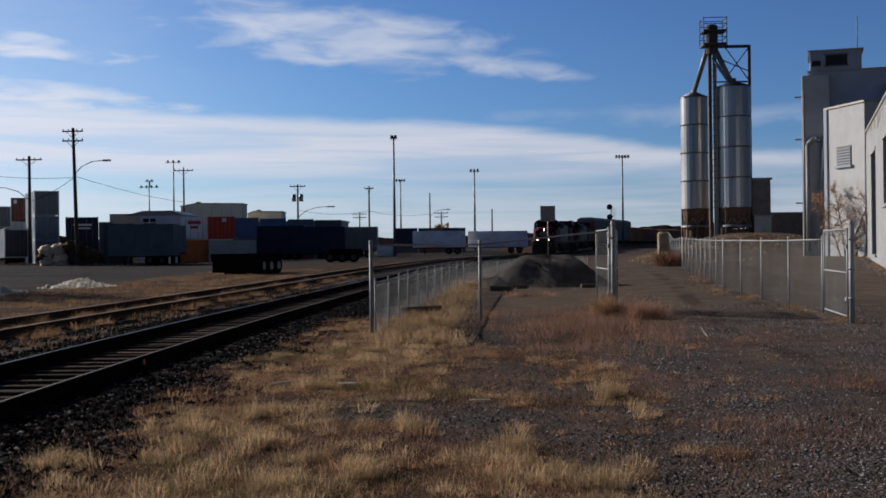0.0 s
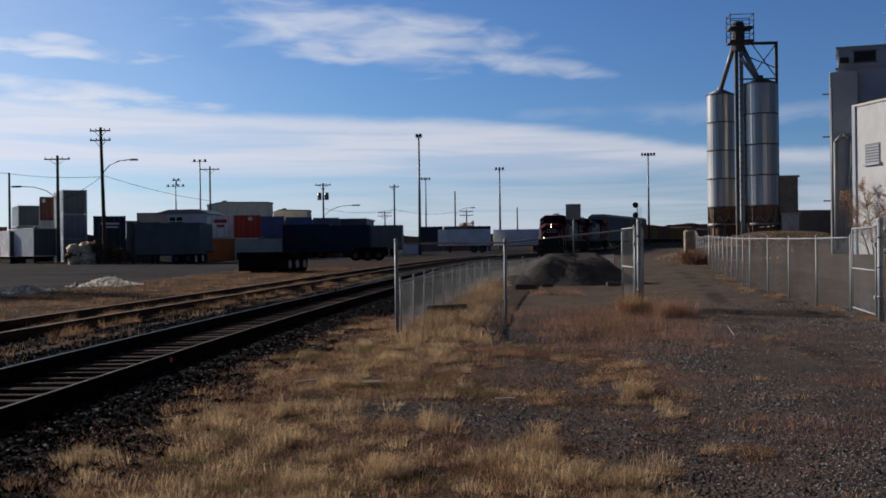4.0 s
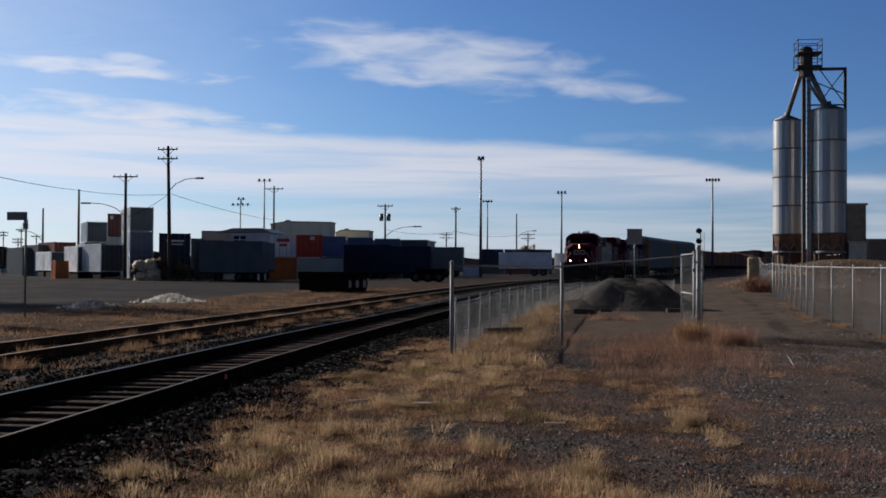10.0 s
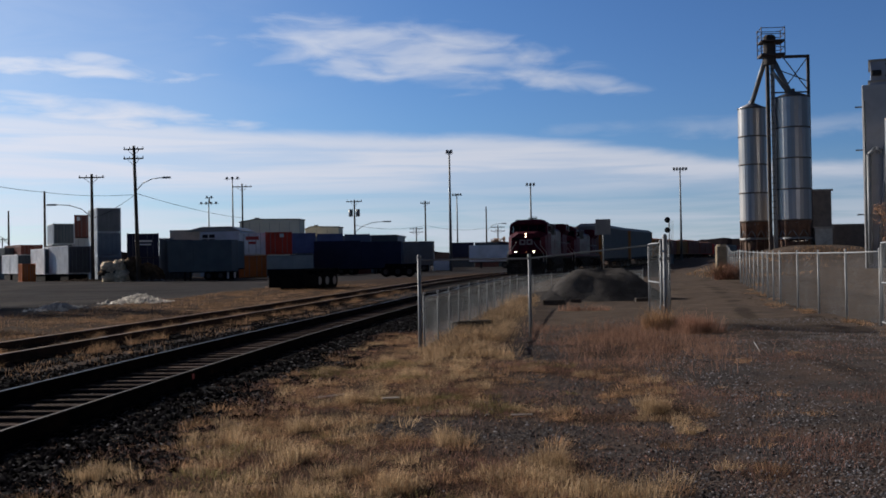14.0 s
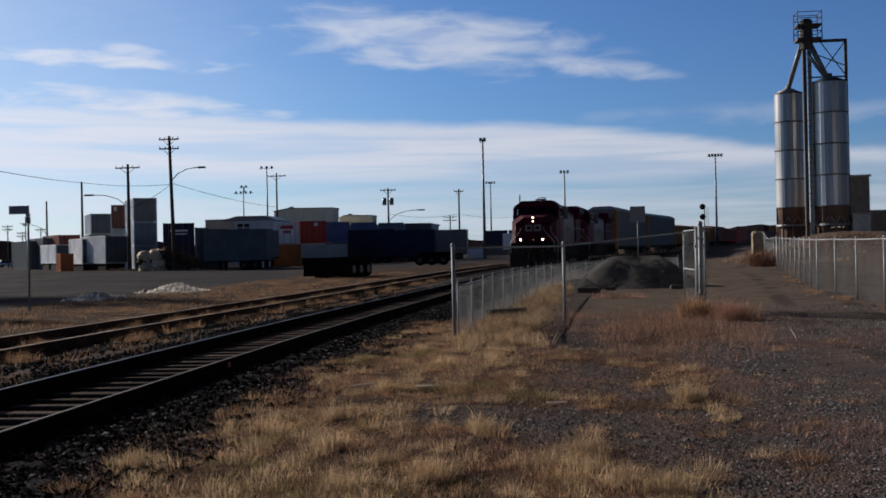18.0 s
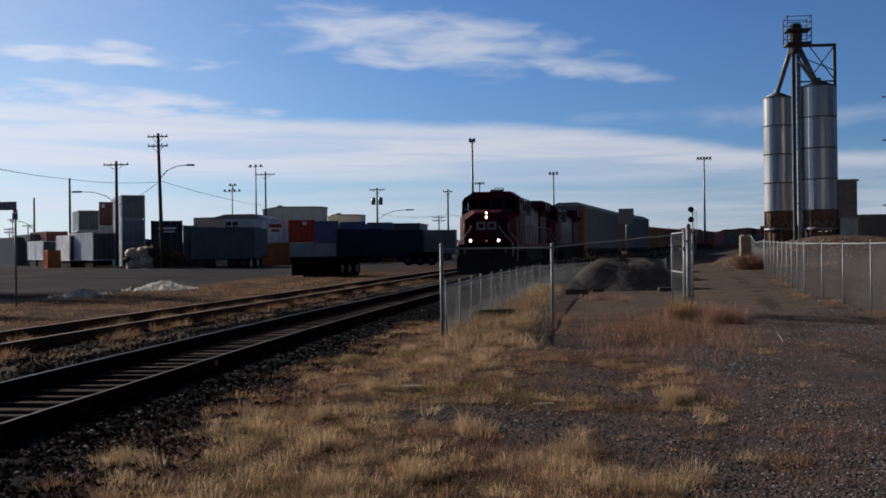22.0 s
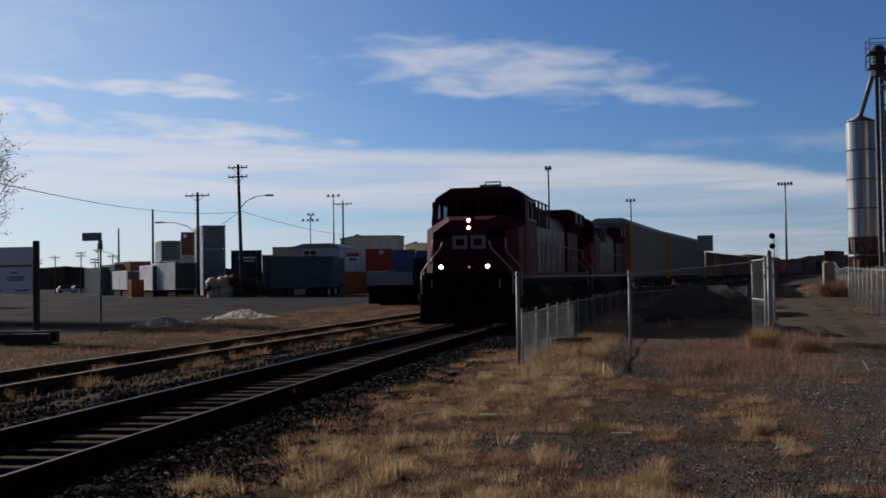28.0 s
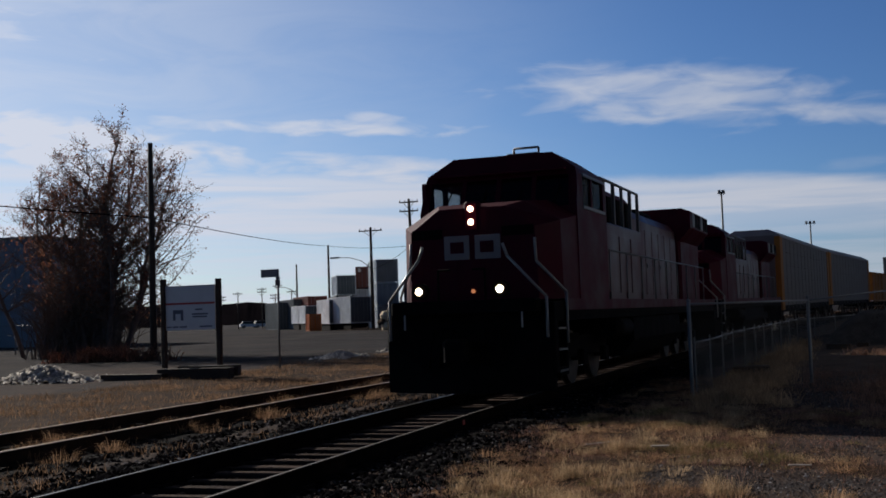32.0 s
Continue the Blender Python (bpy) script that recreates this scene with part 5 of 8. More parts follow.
def silo(name, label, x, y, z_leg, z_top, r, n_band):
    t = thing(name, label, "silo", group="grain silos")
    g = ground_z(x, y)
    prof, h = [], z_top - z_leg
    rng = random.Random(int(x * 10))
    part("core", B().lathe([(r - 0.05, z_leg), (r - 0.05, z_top)], 36, (x, y, 0)), M["silo_band"], t)
    n = 28
    for k in range(n_band):
        za, zb = z_leg + h * k / n_band, z_leg + h * (k + 1) / n_band
        for i in range(n):
            w = r * math.tan(math.pi / n) + 0.004
            part("stave", B().box(-w, r - 0.03, za, w, r + 0.0, zb, 0), M["silo"], t,
                 m=Matrix.Translation((x, y, 0)) @ pose(0, 0, 0, 0, 0, 360.0 * i / n) @ Matrix.Translation((0, r, 0)) @ pose(0, 0, 0, 0, 0, rng.gauss(0, 1.0)) @ Matrix.Translation((0, -r, 0)))
    part("roof", B().lathe([(r + 0.06, z_top - 0.05), (r + 0.06, z_top + 0.03), (0.25, z_top + 0.55), (0.25, z_top + 0.8), (0.0, z_top + 0.8)], 40, (x, y, 0)), M["silo"], t)
    for k in range(n_band + 1):
        z = z_leg + h * k / n_band
        part("band", B().lathe([(r + 0.01, z - 0.07), (r + 0.06, z - 0.05), (r + 0.06, z + 0.05), (r + 0.01, z + 0.07)], 40, (x, y, 0)), M["silo_band"], t)
    part("skirt", B().lathe([(r * 0.8, g - 0.2), (r * 0.8, z_leg - 1.95), (0.3, z_leg - 1.95)], 24, (x, y, 0)), M["rustframe"], t, "rusty sheet skirt")
    part("hopper", B().lathe([(r * 0.97, z_leg), (r * 0.86, z_leg - 1.72), (0.35, z_leg - 1.9)], 32, (x, y, 0)), M["rustframe"], t)
    for k in range(8):
        a = 2 * math.pi * k / 8
        px, py = x + r * 0.95 * math.cos(a), y + r * 0.95 * math.sin(a)
        part("leg", B().box(px - 0.09, py - 0.09, g - 0.2, px + 0.09, py + 0.09, z_leg), M["rustframe"], t)
        b = 2 * math.pi * (k + 1) / 8
        qx, qy = x + r * 0.95 * math.cos(b), y + r * 0.95 * math.sin(b)
        part("brace", B().tube((px, py, z_leg - 1.6), (qx, qy, z_leg - 0.1), 0.05, n=6), M["galv"], t)
        part("brace", B().tube((qx, qy, z_leg - 1.6), (px, py, z_leg - 0.1), 0.05, n=6), M["galv"], t)
    part("ring_beam", B().lathe([(r + 0.05, z_leg - 1.75), (r + 0.05, z_leg - 1.55), (r - 0.25, z_leg - 1.55), (r - 0.25, z_leg - 1.75), (r + 0.05, z_leg - 1.75)], 32, (x, y, 0)), M["mast"], t)
    return t


SY = 105.0
silo("grain_silo", "shiny corrugated steel silo on a rusty braced base", 20.0, SY + 4.5, 5.02, 15.78, 1.29, 4)
silo("grain_silo", "taller shiny steel silo with dark bands", 22.83, SY, 4.95, 16.12, 1.5, 4)


def elevator_tower():
    """Bucket elevator between the silos, with its head platform and spouts."""
    t = thing("elevator_tower", "dark steel grain elevator leg with a railed head platform", "elevator tower")
    g = ground_z(20.6, SY)
    for dx in (-0.28, 0.28):
        part("leg_casing", B().box(20.88 + dx * 0.8 - 0.15, SY - 0.2, g, 20.88 + dx * 0.8 + 0.15, SY + 0.2, 20.2), M["mast"] if dx > 0 else M["darksteel"], t)
    platform = part("platform", B().box(19.95, SY - 1.0, 19.9, 22.1, SY + 1.0, 20.1), M["darksteel"], t)
    for z in (20.1, 21.3):
        for k in (0.55, 1.1):
            for a, b in (((19.98, -0.97), (22.07, -0.97)), ((22.07, -0.97), (22.07, 0.97)), ((22.07, 0.97), (19.98, 0.97)), ((19.98, 0.97), (19.98, -0.97))):
                part("guard_rail", B().tube((a[0], SY + a[1], z + k), (b[0], SY + b[1], z + k), 0.035, n=6), M["darksteel"], platform)
    part("upper_deck", B().box(20.0, SY - 1.0, 21.2, 22.05, SY + 1.0, 21.32), M["darksteel"], t)
    for a in (-0.97, 0.97):
        for x in (19.98, 22.07):
            part("stanchion", B().tube((x, SY + a, 19.9), (x, SY + a, 22.5), 0.045, n=6), M["darksteel"], platform)
    part("head_box", B().box(20.35, SY - 0.45, 19.2, 21.4, SY + 0.45, 21.9, 0.2), M["darksteel"], t)
    part("spout", B().tube((20.45, SY, 19.6), (20.0, SY + 4.3, 16.3), 0.22, 0.22, 10), M["mast"], t)
    part("spout", B().tube((21.2, SY, 19.6), (22.7, SY, 16.4), 0.24, 0.24, 10), M["mast"], t)
    part("spout", B().tube((21.0, SY - 0.3, 18.6), (22.4, SY - 0.3, 16.5), 0.15, 0.15, 10), M["mast"], t)
    # the side truss that carries the walkway over the taller silo
    part("truss_post", B().box(24.15, SY - 0.13, g, 24.41, SY + 0.13, 19.9), M["darksteel"], t)
    part("truss_beam", B().box(22.0, SY - 0.12, 19.75, 24.41, SY + 0.12, 20.0), M["darksteel"], t)
    part("truss_beam", B().box(21.2, SY - 0.06, 16.55, 24.3, SY + 0.06, 16.68), M["darksteel"], t)
    for a, b in (((22.1, 19.8), (24.2, 16.8)), ((24.2, 19.7), (22.1, 16.9)), ((21.3, 19.0), (22.9, 16.6)), ((21.9, 18.6), (24.2, 17.6))):
        part("diagonal", B().tube((a[0], SY, a[1]), (b[0], SY, b[1]), 0.05, n=6), M["darksteel"], t)
    for k in range(26):
        z = 5.0 + k * 0.55
        part("rung", B().box(20.5, SY - 0.32, z, 21.2, SY - 0.28, z + 0.05), M["darksteel"], t)


elevator_tower()


def shed(name, label, x0, y0, x1, y1, z0, z1, wall, roof, category="shed"):
    t = thing(name, label, category)
    part("wall", B().box(x0, y0, z0, x1, y1, z1), wall, t)
    part("roof", B().box(x0 - 0.15, y0 - 0.15, z1, x1 + 0.15, y1 + 0.15, z1 + 0.18, 0.05), roof, t)
    return t


shed("grey_shed", "tall blank grey-brown shed behind the silos", 24.5, SY + 1.2, 26.4, SY + 6.0, 1.5, 7.6, M["brown"], M["coping"])
shed("concrete_shed", "low pale concrete hut at the silo's foot", 24.45, SY - 0.6, 26.0, SY + 1.1, 1.5, 4.1, M["concrete"], M["coping"])
shed("brown_shed", "long low brown shed in the distance", 26.5, SY + 10, 40.0, SY + 18, 1.2, 4.6, M["brown"], M["coping"])

# ---- the white warehouse and its tower ----
WA, WU = Vector((12.34, 29.07, 0)), Vector((0.268, 0.9634, 0)).normalized()
WN = Vector((-WU.y, WU.x, 0))                      # out of the wall, toward the lane
WM = Matrix(((WU.x, -WN.x, 0, WA.x), (WU.y, -WN.y, 0, WA.y), (0, 0, 1, 0), (0, 0, 0, 1)))   # x along the wall, y into the building


def pierced_wall(s0, s1, top, thick, holes):
    """Solid pieces of wall round rectangular openings (s0, s1, z0, z1); top is a function of s."""
    pieces = []
    cuts = sorted({s0, s1, *[h[0] for h in holes], *[h[1] for h in holes]})
    for a, c in zip(cuts, cuts[1:]):
        spans, z = [], -0.3
        for h in sorted((h for h in holes if h[0] <= a and h[1] >= c), key=lambda q: q[2]):
            spans.append((z, h[2]))
            z = h[3]
        for lo, hi in spans:
            pieces.append(B().box(a, 0, lo, c, thick, hi))
        ta, tb = top(a), top(c)
        pieces.append(B().add([(a, 0, z), (c, 0, z), (c, thick, z), (a, thick, z), (a, 0, ta), (c, 0, tb), (c, thick, tb), (a, thick, ta)],
              [(3, 2, 1, 0), (4, 5, 6, 7), (0, 1, 5, 4), (1, 2, 6, 5), (2, 3, 7, 6), (3, 0, 4, 7)]))
    return pieces


def warehouse():
    t = thing("warehouse", "old white-painted warehouse with stained walls and tall openings", "warehouse", WM)
    near_top = lambda s: 9.37 + (0.026 if s > 9.6 else 0.139) * (s - 9.6)
    wing_top = lambda s: 9.2
    near_holes = [(-1.9, 5.0, 4.85, 6.95), (11.3, 16.6, 5.25, 7.75), (11.4, 16.9, 0.85, 4.9)]
    wing_holes = [(21.4, 25.3, 0.6, 3.75), (31.0, 34.6, 3.65, 7.2), (41.5, 46.4, 0.85, 7.2)]
    for a, c in ((-14, 9.6), (9.6, 20.4)):
        for b in pierced_wall(a, c, near_top, 0.45, [h for h in near_holes if a <= h[0] and h[1] <= c]):
            part("wall_pier", b, M["white"], t)
    for b in pierced_wall(20.4, 55.5, wing_top, 0.45, wing_holes):
        part("wall_pier", b, M["white"], t)
    part("end_wall", B().box(55.1, 0.45, -0.3, 55.5, 14, 9.2), M["white2"], t)
    part("front_wall", B().box(-14, 0.45, -0.3, -13.55, 18, 6.0), M["white"], t)
    part("return_wall", B().box(20.0, 0.45, 8.5, 20.4, 14, 9.88), M["white2"], t)
    part("back_wall", B().box(-13.5, 17.6, -0.3, 55.1, 18, 9.0), M["white2"], t)
    part("roof", B().box(20.4, 0.5, 8.0, 55.2, 17.8, 8.15).add([(-13.5, 0.5, 5.8), (9.6, 0.5, 8.9), (20.4, 0.5, 9.1), (-13.5, 17.8, 5.8), (9.6, 17.8, 8.9), (20.4, 17.8, 9.1)], [(0, 1, 4, 3), (1, 2, 5, 4)]), M["coping"], t)
    for a, c in ((-14, 9.6), (9.603, 20.4)):
        za, zc = near_top(a + 0.001 if a > 9 else a), near_top(c)
        part("coping", B().add([(a, -0.06, za), (c, -0.06, zc), (c, 0.55, zc), (a, 0.55, za), (a, -0.06, za + 0.13), (c, -0.06, zc + 0.13), (c, 0.55, zc + 0.13), (a, 0.55, za + 0.13)],
                               [(3, 2, 1, 0), (4, 5, 6, 7), (0, 1, 5, 4), (1, 2, 6, 5), (2, 3, 7, 6), (3, 0, 4, 7)]), M["coping"], t, "weathered metal coping")
    part("coping", B().box(20.42, -0.08, 9.2, 55.6, 0.55, 9.34), M["coping"], t, "stained coping")
    part("plinth", B().box(-14, -0.10, -0.3, 20.4, -0.003, 0.85, 0.03), M["white"], t)
    part("plinth", B().box(20.45, -0.07, -0.3, 55.5, -0.003, 0.7, 0.03), M["white"], t)
    for s0, s1, z0, z1 in near_holes + wing_holes:
        w = part("window", B().box(s0, 0.30, z0, s1, 0.34, z1), M["dark"], t, "dark boarded opening")
        part("window_frame", B().box(s0 + 0.003, 0.2, z0, s0 + 0.11, 0.3, z1).box(s1 - 0.11, 0.2, z0, s1 - 0.003, 0.3, z1).box(s0 + 0.11, 0.2, z1 - 0.1, s1 - 0.11, 0.3, z1 - 0.003)
             .box((s0 + s1) / 2 - 0.04, 0.22, z0 + 0.1, (s0 + s1) / 2 + 0.04, 0.29, z1 - 0.1), M["greypanel"], w)
        part("window_sill", B().box(s0 - 0.12, -0.12, z0 - 0.16, s1 + 0.12, 0.2, z0 - 0.003, 0.02), M["white"], w)
        part("lintel", B().box(s0 - 0.2, -0.05, z1 + 0.003, s1 + 0.2, -0.003, z1 + 0.24, 0.01), M["white"], w)
    part("board", B().box(-1.8, 0.24, 4.9, 1.6, 0.29, 6.85), M["greypanel"], t, "grey board closing half a window")
    door = part("door", B().box(21.5, 0.12, 0.62, 25.2, 0.2, 3.7, 0.01), M["reddoor"], t, "faded dark red loading door")
    for z in (1.2, 2.1, 3.0):
        part("door_rail", B().box(21.6, 0.1, z, 25.1, 0.12, z + 0.12), M["reddoor"], door)
    part("loading_dock", B().box(21.0, -0.4, 0.35, 25.6, -0.145, 0.55, 0.02), M["brown"], t)
    part("dock_post", B().box(21.2, -0.38, -0.2, 21.4, -0.2, 0.35), M["brown"], t)
    part("dock_post", B().box(25.2, -0.38, -0.2, 25.4, -0.2, 0.35), M["brown"], t)
    part("sign", B().box(2.7, -0.035, 3.75, 4.4, -0.003, 4.35), M["reddoor"], t, "small dark red notice")
    part("drainpipe", B().tube((11.0, -0.18, 0.0), (11.0, -0.18, 3.5), 0.07, n=8), M["mast"], t)
    part("drainpipe", B().tube((28.0, -0.1, 0.3), (28.0, -0.1, 5.2), 0.06, n=8), M["mast"], t)
    part("conduit", B().path([(-3, -0.04, 5.3), (6.5, -0.04, 5.15), (20, -0.04, 4.6), (27, -0.04, 4.2)], 0.012), M["mast"], t)
    part("vent", B().box(0.7, -0.16, 0.05, 2.4, -0.143, 0.5), M["greypanel"], t)
    for k in range(4):
        part("vent_slat", B().box(0.75, -0.19, 0.1 + k * 0.1, 2.35, -0.16, 0.15 + k * 0.1), M["white3"], t)
    for s, z in ((0.3, 4.25), (27.5, 4.35)):
        lamp = part("wall_lamp", B().tube((s, -0.0, z + 0.1), (s, -0.2, z + 0.05), 0.03, n=8), M["darksteel"], t)
        part("lamp_shade", B().tube((s, -0.16, z + 0.08), (s, -0.28, z - 0.06), 0.08, 0.12, 12), M["dark"], lamp)
    rng = random.Random(5)
    for k in range(44):
        s = 24 + 30 * rng.random() ** 0.7
        part("coping_stain", B().box(s, -0.006 - 0.0004 * k, 9.2 - rng.uniform(0.12, 1.3) * rng.random(), s + rng.uniform(0.06, 0.5), -0.003, 9.2), M["brown"], t)


warehouse()


def tower_block():
    t = thing("mill_tower", "tall grey-white mill tower with a roof house and dark window", "mill building", Matrix.Translation((24.6, 86.0, 0)) @ pose(0, 0, 0, 0, 0, -15.5) @ Matrix.Translation((-24.4, -86.0, 0)))
    y0 = 86.0
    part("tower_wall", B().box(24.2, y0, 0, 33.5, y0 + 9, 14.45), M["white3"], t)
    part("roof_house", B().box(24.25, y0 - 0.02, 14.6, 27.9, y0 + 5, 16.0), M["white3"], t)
    part("parapet", B().box(24.05, y0 - 0.12, 14.45, 33.6, y0 + 9.1, 14.6), M["coping"], t)
    part("roof_cap", B().box(24.1, y0 - 0.15, 16.0, 28.05, y0 + 5.1, 16.13), M["coping"], t)
    w = part("window", B().box(25.35, y0 - 0.06, 14.95, 26.9, y0 - 0.03, 15.7), M["dark"], t)
    part("window_frame", B().box(25.25, y0 - 0.08, 14.85, 27.0, y0 - 0.06, 14.95).box(25.25, y0 - 0.08, 15.7, 27.0, y0 - 0.06, 15.8), M["greypanel"], w)
    # paler render here carries the sunlight on the pilaster
    part("pilaster", B().box(23.6, y0 - 0.6, 0, 25.6, y0 - 0.003, 14.2, 0.06), M["white2"], t)
    for x, z1, top in ((24.0, 9.0, 9.4), (25.1, 9.4, 9.2)):
        part("dust_pipe", B().path([(x, y0 - 0.9, 1.0), (x, y0 - 0.9, z1), (x + 0.5, y0 - 0.9, z1 + 0.5), (x + 0.9, y0 - 0.9, z1 + 0.2)], 0.16, 10), M["galv"], t)
    part("dust_pipe", B().tube((25.3, y0 - 0.9, 9.2), (24.5, y0 - 1.1, 1.5), 0.12, 0.12, 10), M["galv"], t)
    part("antenna", B().tube((27.7, y0 + 2, 16.0), (27.7, y0 + 2, 18.9), 0.035, n=6), M["mast"], t)
    part("flood_lamp", B().box(24.3, y0 - 0.75, 14.9, 25.0, y0 - 0.15, 15.25, 0.05), M["dark"], t)
    part("vent_cowl", B().box(29.3, y0 - 0.9, 12.3, 29.9, y0 - 0.2, 13.2, 0.06), M["mast"], t)
    for z in (12.6, 9.4, 4.6):
        part("bracket", B().box(23.1, y0 - 0.2, z, 24.2, y0 - 0.1, z + 0.1), M["mast"], t)
    part("downpipe", B().tube((23.75, y0 - 0.7, 0), (23.75, y0 - 0.7, 13), 0.06, n=8), M["mast"], t)


tower_block()


def mill_annex():
    """A lower block beside the tower; its long face looks back over the lane."""
    t = thing("mill_annex", "pale rendered mill annex with a louvred window", "mill building", pose(25.0, 84.2, 0, 0, 0, -75.0))
    part("annex_wall", B().box(0, 0, 0, 4.9, 4.2, 11.4), M["white2"], t)
    part("roof_cap", B().box(-0.1, -0.1, 11.4, 5.0, 4.3, 11.55), M["coping"], t)
    v = part("louvre_window", B().box(1.5, -0.05, 7.2, 3.3, -0.003, 8.55), M["greypanel"], t)
    for k in range(6):
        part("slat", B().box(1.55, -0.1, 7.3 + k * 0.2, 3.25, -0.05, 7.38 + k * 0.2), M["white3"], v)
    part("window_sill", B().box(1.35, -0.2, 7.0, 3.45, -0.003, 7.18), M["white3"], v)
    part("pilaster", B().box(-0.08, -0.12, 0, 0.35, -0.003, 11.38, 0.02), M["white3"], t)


mill_annex()


# ---- trees ----


def tree(name, label, x, y, height, reach, seed, trunks, leaves, leaf_mat, leaf_size=0.07, low=0.25, limbs=3, twigs=2, foot=0.6, splay=0.2):
    """A tree of leaning leaders with rising limbs, twigs and twiglets, and the few leaves left on it."""
    rng = random.Random(seed)
    t = thing(name, label, "tree")
    g = ground_z(x, y)
    wood, leaf_at = B(), []

    def grow(b, p, d, length, r, steps, wobble, lift, sides):
        """A bent tapering stem; gives its joints."""
        joints = []
        for k in range(steps):
            d = (d + Vector((rng.gauss(0, wobble), rng.gauss(0, wobble), rng.gauss(lift, wobble)))).normalized()
            q = p + d * (length / steps)
            b.tube(p, q, r * (1 - 0.75 * k / steps), r * (1 - 0.75 * (k + 1) / steps), sides, False)
            p = q
            joints.append((p, d, (k + 1) / steps))
        return joints

    for k in range(trunks):
        a = 6.283 * k / trunks + rng.uniform(-0.4, 0.4)
        many = trunks > 1
        base = Vector((x + foot * many * math.cos(a), y + foot * many * math.sin(a), g - 0.2))
        splay_k = splay * rng.uniform(0.6, 1.3)
        lean = Vector((splay_k * many * math.cos(a), splay_k * many * math.sin(a), 1)).normalized()
        tall, trunk = height * rng.uniform(0.78, 1.0) * (0.85 if trunks > 4 else 1.0), B()
        if trunks > 4 and k % 4 == 0:
            base, lean, tall = Vector((x + 0.25 * math.cos(a), y + 0.25 * math.sin(a), g - 0.2)), Vector((0.06 * math.cos(a), 0.06 * math.sin(a), 1)).normalized(), height * (1.0 - 0.03 * k)
        for p, d, u in grow(trunk, base, lean, tall, height * 0.013 * rng.uniform(0.8, 1.2), 12, 0.06, 0.02, 7):
            if u < low:
                continue
            v = (u - low) / (1 - low)
            size = reach * (0.35 + 0.65 * math.sin(math.pi * min(1.0, 0.25 + 0.72 * v)))
            for _ in range(rng.randint(max(1, limbs - 1), limbs + 1)):
                az = rng.uniform(0, 6.283)
                up = rng.uniform(-0.1, 0.6) + 0.6 * v
                out = (Vector((math.cos(az), math.sin(az), up)) + 0.25 * d).normalized()
                for q, e, w in grow(wood, p, out, size * rng.uniform(0.5, 1.0), height * 0.0042 * (1.2 - 0.6 * v), 5, 0.12, 0.05, 4):
                    for _ in range(rng.randint(1, twigs + 1)):
                        side = (e + 0.9 * Vector((rng.gauss(0, 1), rng.gauss(0, 1), rng.gauss(0.1, 0.7)))).normalized()
                        for s, f, _w in grow(wood, q, side, size * rng.uniform(0.16, 0.36) * (1.15 - 0.5 * w), 0.014, 3, 0.2, 0.05, 3):
                            leaf_at.append(s)
                            tip = (f + 0.9 * Vector((rng.gauss(0, 1), rng.gauss(0, 1), rng.gauss(0.1, 0.7)))).normalized()
                            end = s + tip * rng.uniform(0.15, 0.5) * min(1.0, size / 3)
                            wood.tube(s, end, 0.007, 0.003, 3, False)
                            leaf_at.append(end)
        part("trunk", trunk, M["bark"], t)
    tagged(part("crown", wood, M["bark"], t, "bare dark twigs"), kind="stuff")
    lv = B()
    for _ in range(leaves):
        p = rng.choice(leaf_at) + Vector((rng.gauss(0, 0.08), rng.gauss(0, 0.08), rng.gauss(-0.04, 0.08)))
        u = Vector((rng.gauss(0, 1), rng.gauss(0, 1), rng.gauss(0, 1))).normalized()
        w = u.orthogonal().normalized()
        s = leaf_size * rng.uniform(0.6, 1.4)
        lv.add([p - u * s, p + w * s * 0.5, p + u * s, p - w * s * 0.5], [(0, 1, 2, 3)])
    tagged(part("leaves", lv, leaf_mat, t, "last withered leaves"), kind="stuff")
    return t


tree("autumn_tree", "small orange-leaved tree by the warehouse wall", 25.4, 80.6, 5.6, 1.7, 8, 4, 3000, M["leaf_or"], 0.065, 0.12, 2, 2, 0.4, 0.3)
tree("bare_tree", "bare tree far behind the silos", 33.0, 108.0, 7.5, 2.4, 12, 1, 60, M["leaf"], 0.08, 0.3, 3, 2)

# ---- the container yard ----


